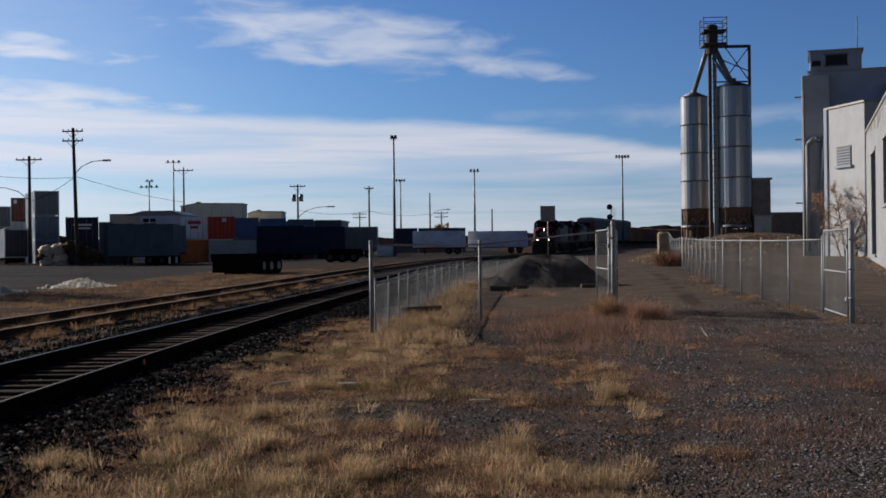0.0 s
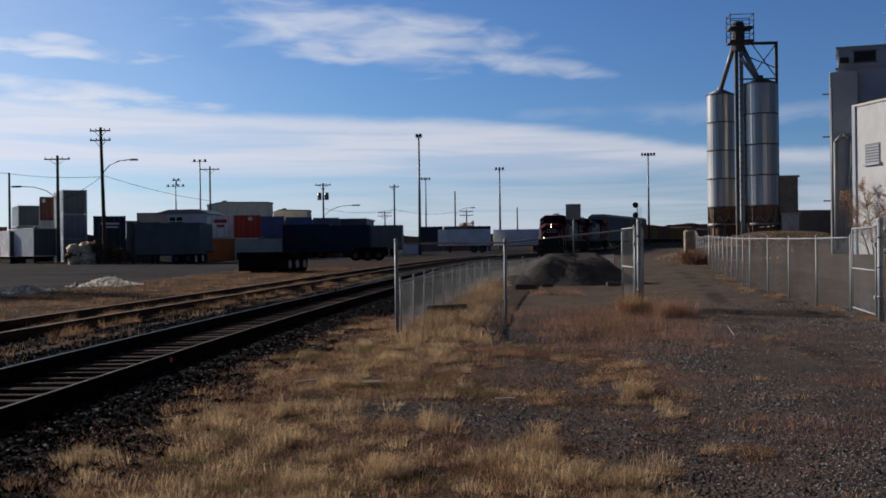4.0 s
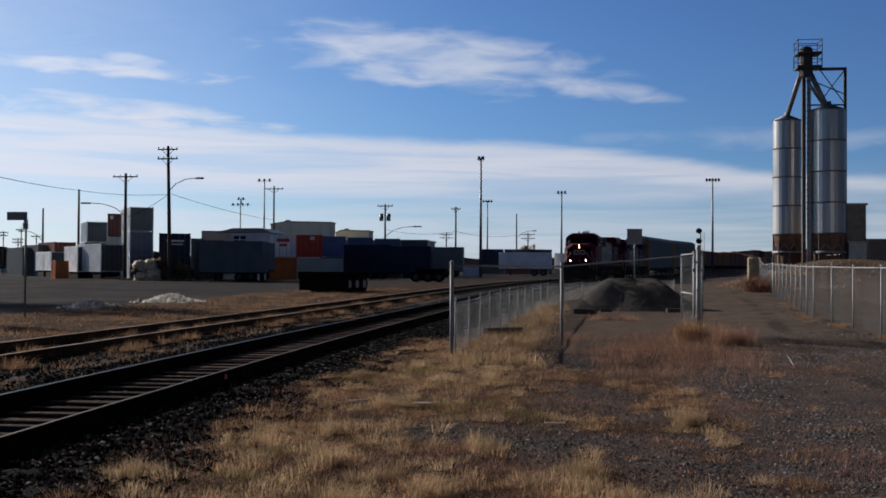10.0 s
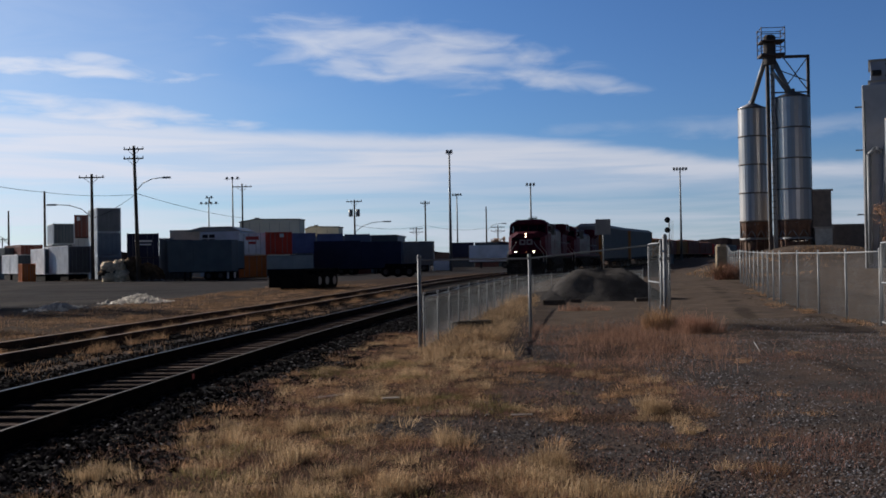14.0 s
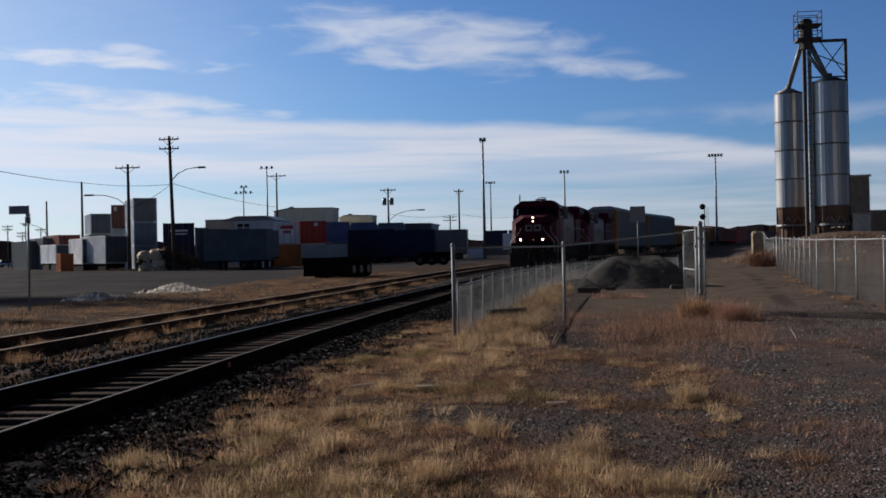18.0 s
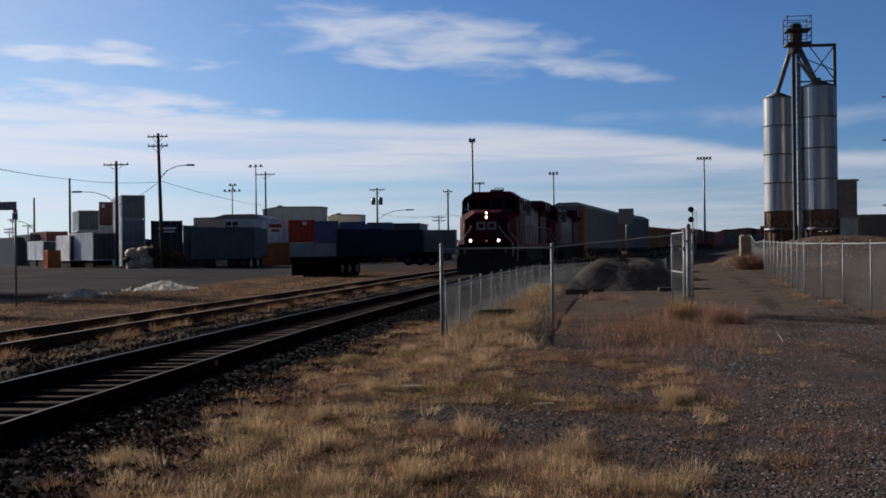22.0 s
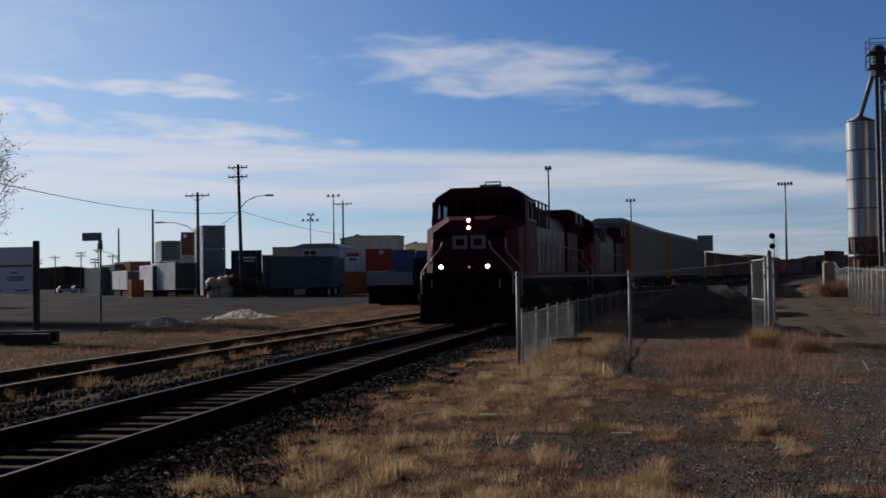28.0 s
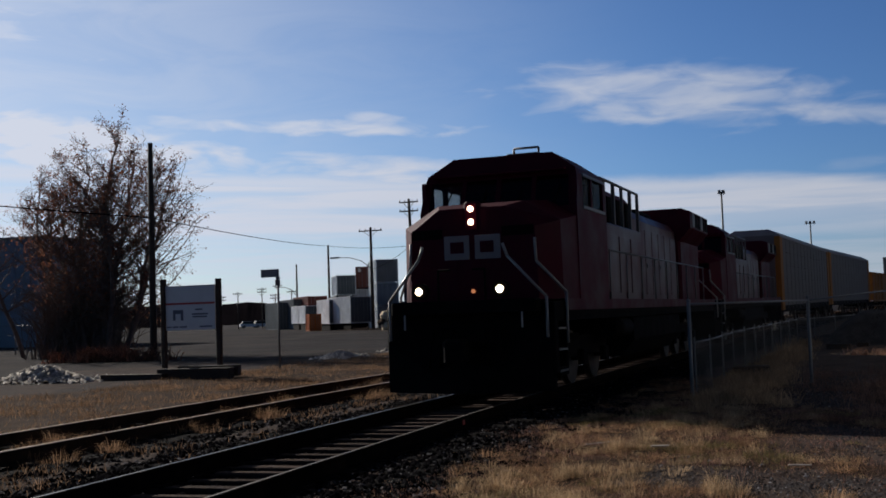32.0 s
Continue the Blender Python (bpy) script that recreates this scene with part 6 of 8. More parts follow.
def container(label, cx, y, z0, w, d, h, rz, colour, group="stacked containers", doors=True, marks=None, end=None):
    """A steel box: corrugated body, corner posts, rails, end doors with bars. cx, y: the middle of its near end."""
    name, rgb = colour
    mat = paint(name, rgb)
    # end: darker paint that puts the near end's shade into its colour
    end_mat = paint(*end) if end else mat
    t = thing("shipping_container", label, "container", pose(cx, y, z0, 0, 0, rz + math.degrees(math.atan2(-cx, y))), group)
    w2 = w / 2
    b = B()
    # corrugated long sides and roof
    n = max(6, int(d / 0.56))
    for sx in (-1, 1):
        xs = []
        for i in range(n):
            a, c = 0.1 + (d - 0.2) * i / n, 0.1 + (d - 0.2) * (i + 1) / n
            s = (c - a) / 4
            xs += [(a, 0.0), (a + s, 0.0), (a + 1.5 * s, 0.04), (a + 3.5 * s, 0.04)]
        xs.append((d - 0.1, 0.0))
        o = len(b.v)
        b.v += [(sx * (w2 - 0.03 - k), yy, zz) for yy, k in xs for zz in (0.16, h - 0.12)]
        b.f += [(o + 2 * i, o + 2 * i + 2, o + 2 * i + 3, o + 2 * i + 1) for i in range(len(xs) - 1)]
    b.box(-w2 + 0.05, 0.06, h - 0.12, w2 - 0.05, d - 0.06, h - 0.03)
    b.box(-w2 + 0.05, d - 0.12, 0.1, w2 - 0.05, d - 0.06, h - 0.1)
    b.box(-w2 + 0.05, 0.1, 0.06, w2 - 0.05, d - 0.1, 0.16)
    part("body", b, mat, t)
    for sx in (-1, 1):
        for yy in (0.0, d - 0.14):
            part("corner_post", B().box(sx * w2 - (0.14 if sx > 0 else 0), yy, 0, sx * w2 + (0.14 if sx < 0 else 0), yy + 0.14, h, 0.01), mat, t)
        part("side_rail", B().box(sx * w2 - (0.06 if sx > 0 else 0), 0.14, h - 0.11, sx * w2 + (0.06 if sx < 0 else 0), d - 0.14, h - 0.005), mat, t)
    if doors:
        for sx in (-1, 1):
            leaf = part("door", B().box(min(0.01 * sx, sx * (w2 - 0.15)), 0.04, 0.14, max(0.01 * sx, sx * (w2 - 0.15)), 0.09, h - 0.13), end_mat, t)
            for k in (0.3, 0.7):
                x = sx * (w2 - 0.15) * k
                part("lock_bar", B().tube((x, 0.02, 0.12), (x, 0.02, h - 0.12), 0.022, n=6), M["galv"], leaf)
    else:
        part("end_panel", B().box(-w2 + 0.14, 0.04, 0.14, w2 - 0.14, 0.09, h - 0.13), end_mat, t)
    # plain black block stands in for chassis and the shade underneath
    if 0.9 < z0 < 1.5:
        part("undercarriage", B().box(-w2 + 0.25, 0.5, 0.1 - z0, w2 - 0.25, d - 0.4, -0.02, 0.05), M["black"], t, "black fill for the chassis and the shade under the box")
    for (x0, za, x1, zb, mname) in (marks or ()):
        part("marking", B().box(x0, -0.012, za, x1, -0.004, zb), M[mname], t)
    return t


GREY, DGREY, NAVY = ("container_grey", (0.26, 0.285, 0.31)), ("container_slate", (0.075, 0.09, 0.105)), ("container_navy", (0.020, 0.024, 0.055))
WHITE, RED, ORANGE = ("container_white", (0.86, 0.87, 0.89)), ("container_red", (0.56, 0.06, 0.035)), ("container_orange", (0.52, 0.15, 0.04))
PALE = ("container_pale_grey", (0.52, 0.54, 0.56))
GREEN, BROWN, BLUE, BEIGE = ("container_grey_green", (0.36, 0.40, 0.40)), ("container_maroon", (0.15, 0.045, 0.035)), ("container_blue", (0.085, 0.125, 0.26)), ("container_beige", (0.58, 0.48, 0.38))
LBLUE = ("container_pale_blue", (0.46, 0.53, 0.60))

YZ = 0.25
container("white container with a red emblem, stacked on an orange one", -33.95, 129, 2.92, 3.05, 9, 2.62, 0, WHITE, marks=((-0.75, 1.75, 0.75, 2.15, "sign_red"), (-0.45, 1.25, 0.45, 1.55, "sign_red")))
container("red container in the upper row", -30.8, 129, 2.92, 3.05, 9, 2.62, 0, RED, marks=((0.1, 2.0, 0.6, 2.4, "sign_white"),))
container("orange container on the ground", -33.9, 129, YZ, 3.2, 9, 2.62, 0, ORANGE)
container("pale grey-green container on the ground", -29.5, 129, YZ, 5.4, 3, 2.55, 0, GREEN, doors=False)
container("maroon container half hidden behind trailers", -37.0, 131, YZ, 2.9, 9, 2.3, 0, BROWN)
container("dark slate container beside the trailers", -42.2, 128, YZ, 2.6, 9, 4.6, 0, DGREY)
container("navy container with pale lettering, on top", -44.55, 122, 2.75, 3.45, 6, 2.72, 0, NAVY, marks=((-0.9, 1.75, 1.0, 1.95, "sign_white"), (-0.6, 1.4, 0.9, 1.55, "sign_white")))
container("navy container on the ground behind the bale heap", -44.55, 122, YZ, 3.45, 6, 2.48, 0, NAVY)
# sunlit sides and shaded ends of one box get separate paints
SUNLIT_GREY = ("container_sunlit_grey", (0.62, 0.64, 0.67))
container("pale grey container standing on a chassis, its shaded end painted dark slate", -53.15, 125, 1.05, 2.75, 7.6, 3.25, 21, SUNLIT_GREY, group="yard containers", end=("container_shade_lead", (0.12, 0.125, 0.13)))
container("white container with a sunlit side, its shaded end painted slate", -57.9, 129, 1.0, 2.5, 6.0, 3.1, 15.5, WHITE, group="yard containers", end=DGREY)
container("small orange container on the yard", -59.7, 126, 0.2, 1.55, 1.8, 2.15, 14, ORANGE, group="yard containers")
container("white container far along the yard, its shaded end painted slate", -67.5, 142, 1.1, 2.5, 6, 2.55, 9.5, WHITE, group="yard containers", end=DGREY)
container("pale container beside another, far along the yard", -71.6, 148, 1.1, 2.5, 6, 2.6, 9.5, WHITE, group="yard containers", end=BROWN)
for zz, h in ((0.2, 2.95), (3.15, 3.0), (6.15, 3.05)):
    container("grey container in a tall stack, sunlit sides painted pale, shaded end dull", -54.0, 136, zz, 2.9, 7.5, h, 9, ("container_sunlit_silver", (0.56, 0.60, 0.64)), end=("container_shade_grey", (0.23, 0.235, 0.235)) if zz > 5 else ("container_shade_blue_grey", (0.28, 0.305, 0.325)))
container("rust-red container high in the stack", -61.95, 147.2, 5.85, 2.5, 7, 3.1, 0, ("container_rust", (0.20, 0.07, 0.055)), marks=((-0.9, 2.3, -0.5, 2.8, "sign_white"),))
container("pale container under the rust-red one", -62.3, 147.2, 3.0, 3.1, 7, 2.8, 0, PALE)
container("grey container at the stack's foot", -62.2, 147.2, 0.2, 3.1, 7, 2.75, 0, GREY)
container("slate container on the second tier, its sunlit sides painted pale", -63.8, 145, 4.95, 2.75, 7, 2.8, 7, ("container_sunlit_silver", (0.56, 0.60, 0.64)), end=("container_shade_slate", (0.115, 0.135, 0.15)))
container("slate container under the second tier", -64.3, 145.5, 2.4, 2.5, 7, 2.5, 7, DGREY)
container("pale container on the ground tier", -64.3, 145.5, 0.2, 2.6, 7, 2.15, 7, LBLUE)
container("slim grey container beside the navy ones", -44.3, 129, 0.2, 1.6, 8, 4.9, 0, GREY)
container("small white container beyond the navy trailers", -13.6, 150, 0.55, 2.4, 4, 1.6, 0, WHITE, group="yard containers", doors=False)

for k in range(3):
    container("maroon and slate containers in a far row", -71.6 - k * 3.4, 152 + k * 2.0, YZ, 3.0, 9, 4.9 - 0.35 * (k % 3), 15, (BROWN, DGREY, DGREY, BROWN, NAVY, DGREY, GREY, BROWN)[k], group="far container row")
for k in range(4):
    container("blue containers in the far upper row", -33.0 + k * 3.6, 152 + 1.2 * k, 3.2, 3.55, 7, 2.85 - 0.12 * k, 0, (BLUE, BLUE, ("container_dusk_blue", (0.10, 0.13, 0.20)), DGREY)[k], group="far container row", doors=False)
    container("slate containers in the far lower row", -33.0 + k * 3.6, 152.5 + 1.2 * k, YZ, 3.55, 7, 2.9, 0, (DGREY, NAVY, BROWN, DGREY)[k], group="far container row", doors=False)


for k, (x, c) in enumerate(((-13.6, NAVY), (-9.6, DGREY), (-5.7, NAVY))):
    container("dark container in the row beyond the white trailers", x, 186 + k, 2.4, 3.9, 6, 2.55, 0, c, group="far container row", doors=False)
    container("slate container under the far dark row", x, 186.4 + k, YZ, 3.9, 6, 2.12, 0, (DGREY, BROWN, DGREY)[k], group="far container row", doors=False)


def wheel(parent, x, y, z, r, w):
    tyre = part("wheel", B().tube((x - w / 2, y, z), (x + w / 2, y, z), r, n=16), M["black"], parent)
    part("rim", B().tube((x - w / 2 - 0.01, y, z), (x + w / 2 + 0.01, y, z), r * 0.52, n=12), M["greypanel"], tyre)


def trailer(label, x0, x1, y, z0, z1, colour, depth=2.6, m=None):
    """A box trailer seen from its side, on tandem wheels."""
    t = thing("box_trailer", label, "trailer", pose(0, 0, float(land((x0 + x1) / 2, y))), "yard trailers")
    mat = paint(*colour)
    part("box", B().box(x0, y, z0, x1, y + depth, z1, 0.04), mat, t)
    n = max(3, int((x1 - x0) / 1.2))
    for k in range(n + 1):
        x = x0 + (x1 - x0) * k / n
        part("side_post", B().box(x - 0.04, y - 0.03, z0 + 0.05, x + 0.04, y - 0.002, z1 - 0.05), mat, t)
    part("bottom_rail", B().box(x0, y - 0.04, z0 - 0.12, x1, y + depth, z0), M["black"], t)
    for dx in (1.2, 2.5):
        for yy in (0.25, depth - 0.25):
            tyre = part("wheel", B().tube((x1 - dx, y + yy - 0.2, 0.5), (x1 - dx, y + yy + 0.2, 0.5), 0.5, n=14), M["black"], t)
            part("rim", B().tube((x1 - dx, y + yy - 0.22, 0.5), (x1 - dx, y + yy + 0.22, 0.5), 0.26, n=10), M["darksteel"], tyre)
    part("mudflap", B().box(x1 - 0.5, y + 0.05, 0.15, x1 - 0.44, y + 0.65, z0 - 0.1), M["sign_white"] if depth < 2.7 else M["black"], t)
    for yy in (0.3, depth - 0.4):
        part("landing_leg", B().box(x0 + 1.6, y + yy, 0, x0 + 1.75, y + yy + 0.12, z0), M["black"], t)
    return t


trailer("slate box trailer parked with its side to the lane", -39.3, -32.5, 115, 0.95, 4.25, ("container_slate_green", (0.105, 0.12, 0.125)), 2.6)
trailer("second slate trailer behind the first", -37.6, -32.9, 119, 1.2, 4.15, ("container_storm", (0.12, 0.145, 0.16)), 2.6)
trailer("dark navy box trailer", -28.9, -23.0, 140, 0.75, 4.3, NAVY, 2.7)
trailer("second dark navy box trailer", -22.9, -17.9, 140, 0.7, 4.05, NAVY, 2.7)
trailer("long white trailer beyond the track", -11.2, -3.4, 168, 1.05, 3.5, WHITE, 2.6)
trailer("second long white trailer beyond the track", -3.0, 6.0, 172, 0.95, 3.4, WHITE, 2.6)
trailer("grey-brown trailer beyond the navy ones", -19.1, -14.9, 150, 0.9, 4.1, ("container_taupe", (0.19, 0.18, 0.17)), 2.6)


def chassis(label, cx, y, length, rz):
    """An empty container chassis: two beams, cross members, three axles, landing legs."""
    t = thing("container_chassis", label, "trailer", pose(cx, y, float(land(cx, y)), 0, 0, rz), "yard trailers")
    l2 = length / 2
    for yy in (-0.5, 0.5):
        part("beam", B().box(-l2, yy - 0.09, 0.85, l2, yy + 0.09, 1.2, 0.02), M["black"], t)
    for k in range(6):
        x = -l2 + length * (k + 0.5) / 6
        part("cross_member", B().box(x - 0.06, -1.2, 0.95, x + 0.06, 1.2, 1.12), M["black"], t)
    for k in range(3):
        x = l2 - 0.5 - k * 1.05
        part("axle", B().tube((x, -1.0, 0.48), (x, 1.0, 0.48), 0.07), M["black"], t)
        for yy in (-1.05, -0.7, 0.7, 1.05):
            w = part("wheel", B().tube((x, yy - 0.14, 0.48), (x, yy + 0.14, 0.48), 0.48, n=16), M["black"], t)
            part("rim", B().tube((x, yy - 0.15, 0.48), (x, yy + 0.15, 0.48), 0.25, n=12), M["lampgrey"] if length > 4 else M["darksteel"], w)
    part("end_bolster", B().box(-l2 - 0.1, -1.22, 0.8, -l2 + 0.15, 1.22, 1.22, 0.02), M["black"], t)
    part("end_bolster", B().box(l2 - 0.05, -1.22, 0.85, l2 + 0.2, 1.22, 1.22, 0.02), M["black"], t)
    for yy in (-0.8, 0.8):
        part("landing_leg", B().box(-l2 + 0.9, yy - 0.07, 0.0, -l2 + 1.05, yy + 0.07, 0.9), M["black"], t)
    part("mudguard", B().box(-l2, -1.2, 0.12, -l2 + 1.9, 1.2, 0.84, 0.05), M["black"], t)
    return t


chassis("empty black container chassis with three axles", -14.4, 67.0, 4.6, 76)
chassis("rusty chassis by the far siding", -13.0, 102.0, 2.6, 5)


def bale_heap():
    t = thing("bale_heap", "heap of shredded pale bales between utility poles", "heap", pose(-44.4, 117.5, 0.1))
    rng = random.Random(77)
    for k in range(44):
        pale = k < 20
        x = rng.uniform(-2.4, 0.1) if pale else rng.uniform(0.0, 3.1)
        r = rng.uniform(0.45, 0.8)
        z = max(0.3, (0.15 + 0.85 * rng.random()) * (2.9 - 0.32 * abs(x + 0.1) - r * 0.8))
        dy = rng.uniform(-0.5, 0.3) - (0.3 if pale else 0.0)
        b, n = B(), 18
        for i in range(11):
            ph = math.pi * i / 10
            for j in range(n):
                a = 2 * math.pi * j / n
                rr = r * (1 + rng.uniform(-0.2, 0.2))
                b.v.append((x + 1.25 * rr * math.sin(ph) * math.cos(a), dy + rr * math.sin(ph) * math.sin(a), max(-0.1, z + rr * 0.85 * math.cos(ph))))
        b.add([], [])
        for i in range(10):
            for j in range(n):
                b.smooth.add(len(b.f))
                b.f.append((i * n + j, i * n + (j + 1) % n, (i + 1) * n + (j + 1) % n, (i + 1) * n + j))
        part("bale", b, M["hay"] if pale and k % 4 else M["spoil"], t)


bale_heap()


def rubble(name, label, cx, cy, lx, ly, h, n, seed, rz=0.0, mat="rubble"):
    rng = np.random.RandomState(seed)
    u, v = rng.normal(0, 0.42, n), rng.normal(0, 0.42, n)
    c, s = math.cos(radians(rz)), math.sin(radians(rz))
    x, y = cx + u * lx * c - v * ly * s, cy + u * lx * s + v * ly * c
    z = bed_z(x, y) + h * np.exp(-(u ** 2 + v ** 2) * 2.2) * rng.uniform(0.3, 1.0, n)
    return stones(name, x, y, rng.uniform(0.025, 0.10, n) * (1 + 0.6 * (rng.uniform(0, 1, n) > 0.93)), M[mat], label, seed + 1, z=z, flat=0.8)


rubble("white_rubble", "heap of broken white rubble on the verge", -17.9, 48.6, 1.2, 1.6, 0.36, 1700, 120, 30)
rubble("white_rubble", "low trail of white rubble along the verge", -19.0, 42.8, 0.8, 2.0, 0.22, 1000, 122, 15)
rubble("white_rubble", "heap of white rubble beside the lane", -22.3, 28.3, 1.7, 1.0, 0.5, 2000, 124)
rubble("white_rubble", "scattered white rubble in the dry verge", -20.5, 29.5, 1.5, 0.6, 0.1, 90, 126)

rubble("yard_debris", "brown debris strewn below the containers", -50.5, 119.5, 5.0, 0.9, 0.35, 300, 128, 0, "clod")
rubble("yard_debris", "pale debris and weeds before the bale heap", -41.0, 114.5, 4.0, 0.7, 0.25, 160, 130, 0, "gravel")

# ---- poles, lamps, wires ----


def utility_pole(label, x, y, top, arms=(0.5,), arm=2.6, lamp=0, base=None, transformer=False, r=0.16, lean=0.0):
    t = thing("utility_pole", label, "utility pole", group="utility poles")
    z = ground_z(x, y) if base is None else base
    part("pole", B().tube((x + lean, y, z - 0.3), (x, y, top), r * 1.15, r * 0.75, 10), M["pole"], t)
    for d in arms:
        a = part("crossarm", B().box(x - arm / 2, y - 0.16, top - d - 0.09, x + arm / 2, y - 0.05, top - d + 0.05, 0.01), M["pole"], t)
        for k in (-0.46, -0.2, 0.2, 0.46):
            part("insulator", B().lathe([(0.02, 0), (0.06, 0.05), (0.06, 0.12), (0.03, 0.2), (0.0, 0.22)], 8, (x + k * arm, y - 0.1, top - d + 0.05)), M["mast"], a)
        for s in (-1, 1):
            part("arm_brace", B().tube((x + s * arm * 0.3, y - 0.1, top - d - 0.05), (x, y - 0.1, top - d - 0.75), 0.03, n=5), M["mast"], t)
    if lamp:
        la = part("lamp_arm", B().path([(x, y, top - 5.0), (x + lamp * 0.3, y, top - 4.0), (x + lamp * 0.65, y, top - 3.55), (x + lamp, y, top - 3.45)], 0.05), M["mast"], t)
        part("lamp_head", B().box(min(x + lamp, x + lamp * 1.28), y - 0.16, top - 3.55, max(x + lamp, x + lamp * 1.28), y + 0.16, top - 3.36, 0.05), M["lampgrey"], la)
    if transformer:
        for s in (-0.55, 0.55):
            part("transformer", B().tube((x + s, y - 0.2, top - 2.6), (x + s, y - 0.2, top - 1.5), 0.32, n=12), M["lampgrey"], t)
    return t


utility_pole("weathered pole with crossarms and a street lamp", -43.2, 116, 14.6, (0.35, 1.35), 2.2, 3.1, base=0.0, lean=0.35, r=0.2)
utility_pole("weathered pole with one wide crossarm", -51.6, 125, 12.5, (0.4,), 3.0, -4.2, base=0.0, r=0.2)
utility_pole("bare wooden pole in the yard", -59.55, 130, 11.0, (), base=0.0)
utility_pole("far pole with a street lamp", -78.9, 160, 10.4, (), 2, -3.0, base=0.2)
utility_pole("pole with a small crossarm behind the tanks", -49.0, 180, 15.1, (0.5,), 3.2, base=0.5)
utility_pole("pole with transformers and a street lamp", -28.8, 170, 11.5, (0.3,), 2.4, 4.4, base=0.3, transformer=True)
utility_pole("plain wooden pole beyond the trailers", -20.05, 190, 12.2, (0.4,), 1.6, base=0.3)
utility_pole("thin pole with a street lamp in the distance", -11.8, 230, 12.9, (), 2, 3.2, base=1.0)
utility_pole("thin pole far down the yard", 0.9, 236, 9.6, (), base=1.0)
utility_pole("pole with crossarm far down the yard", -29.9, 262, 10.1, (0.4, 1.2), 3.2, base=0.8)
utility_pole("pole with crossarms far beyond the trailers", -10.8, 262, 10.1, (0.4, 1.3), 3.2, base=1.4)
utility_pole("weathered pole in front of the bare tree", -29.4, 45, 10.1, (), base=0.0, r=0.15)
for i in range(6):
    utility_pole("far pole on the skyline", -118.5 + 3.1 * i - 0.9 * (i % 2), 205 + 3 * (i % 4), 7.2 + 0.75 * (i * 5 % 4), (0.4,) if i % 2 else (0.3, 0.9), 2.2, base=0.3, r=0.12)


def light_mast(label, x, y, top, heads, base, wide=1.4):
    t = thing("light_mast", label, "light mast", group="yard light masts")
    part("mast", B().tube((x, y, base), (x, y, top), 0.22, 0.11, 10), M["mast"], t)
    part("cross_bar", B().box(x - wide, y - 0.05, top - 0.27, x + wide, y + 0.05, top - 0.19), M["mast"], t)
    for k in range(heads):
        hx = x - wide + 2 * wide * (k + 0.5) / heads
        head = part("floodlight", B().box(hx - 0.19, y - 0.3, top - 0.22, hx + 0.19, y + 0.2, top + 0.2, 0.06), M["lampgrey"], t)
        part("bracket", B().box(hx - 0.05, y - 0.05, top - 0.45, hx + 0.05, y + 0.05, top - 0.3), M["mast"], head)
    return t


light_mast("tall yard light mast with clustered floodlights", -12.45, 150, 16.5, 2, 0.3, 0.5)
light_mast("yard light mast with four floodlights", -20.1, 260, 17.4, 4, 1.0, 1.2)
light_mast("tall yard light mast beyond the trailers", -2.3, 200, 15.3, 3, 0.6, 0.9)
light_mast("yard light mast with a wide lamp frame", 23.85, 200, 17.4, 5, 1.0, 1.3)
light_mast("tall thin yard mast with floodlights", -61.9, 220, 19.3, 3, 0.5, 1.6)
light_mast("lattice yard mast with two tiers of lamps", -72.9, 240, 15.6, 4, 0.5, 2.2)
light_mast("lattice yard mast, upper lamps", -72.9, 240.4, 16.9, 2, 15.6, 1.0)


def wire_run(label, pts, sag, r=0.02):
    b, line = B(), []
    for p, q in zip(pts, pts[1:]):
        p, q = Vector(p), Vector(q)
        line += [p.lerp(q, k / 10) - Vector((0, 0, sag * 4 * (k / 10) * (1 - k / 10))) for k in range(10 + (q == Vector(pts[-1])))]
    for p in line:
        b.v += [(p.x - r, p.y, p.z - r), (p.x + r, p.y, p.z - r), (p.x, p.y, p.z + r)]
    b.f = [(3 * i + j, 3 * i + (j + 1) % 3, 3 * i + 3 + (j + 1) % 3, 3 * i + 3 + j) for i in range(len(line) - 1) for j in range(3)]
    tagged(new("overhead_wire", b.mesh("overhead_wire", M["wire"])), label, "wire", "overhead wires")


wire_run("black overhead cable between the poles", [(-31, 2, 6.4), (-29.4, 45, 6.6), (-59.55, 130, 10.9), (-43.3, 116, 9.4)], 0.25, 0.022)
wire_run("black cable sagging toward the tanks", [(-43.2, 116, 9.6), (-49.0, 180, 9.5)], 0.35, 0.022)
wire_run("thin cable along the yard poles", [(-28.8, 170, 7.6), (-20.05, 190, 8.0), (-11.8, 230, 8.6)], 0.6, 0.022)
wire_run("thin cable from the lamp pole", [(-51.6, 125, 7.4), (-43.2, 116, 9.4)], 0.3, 0.022)

# ---- beige tanks and far sheds ----


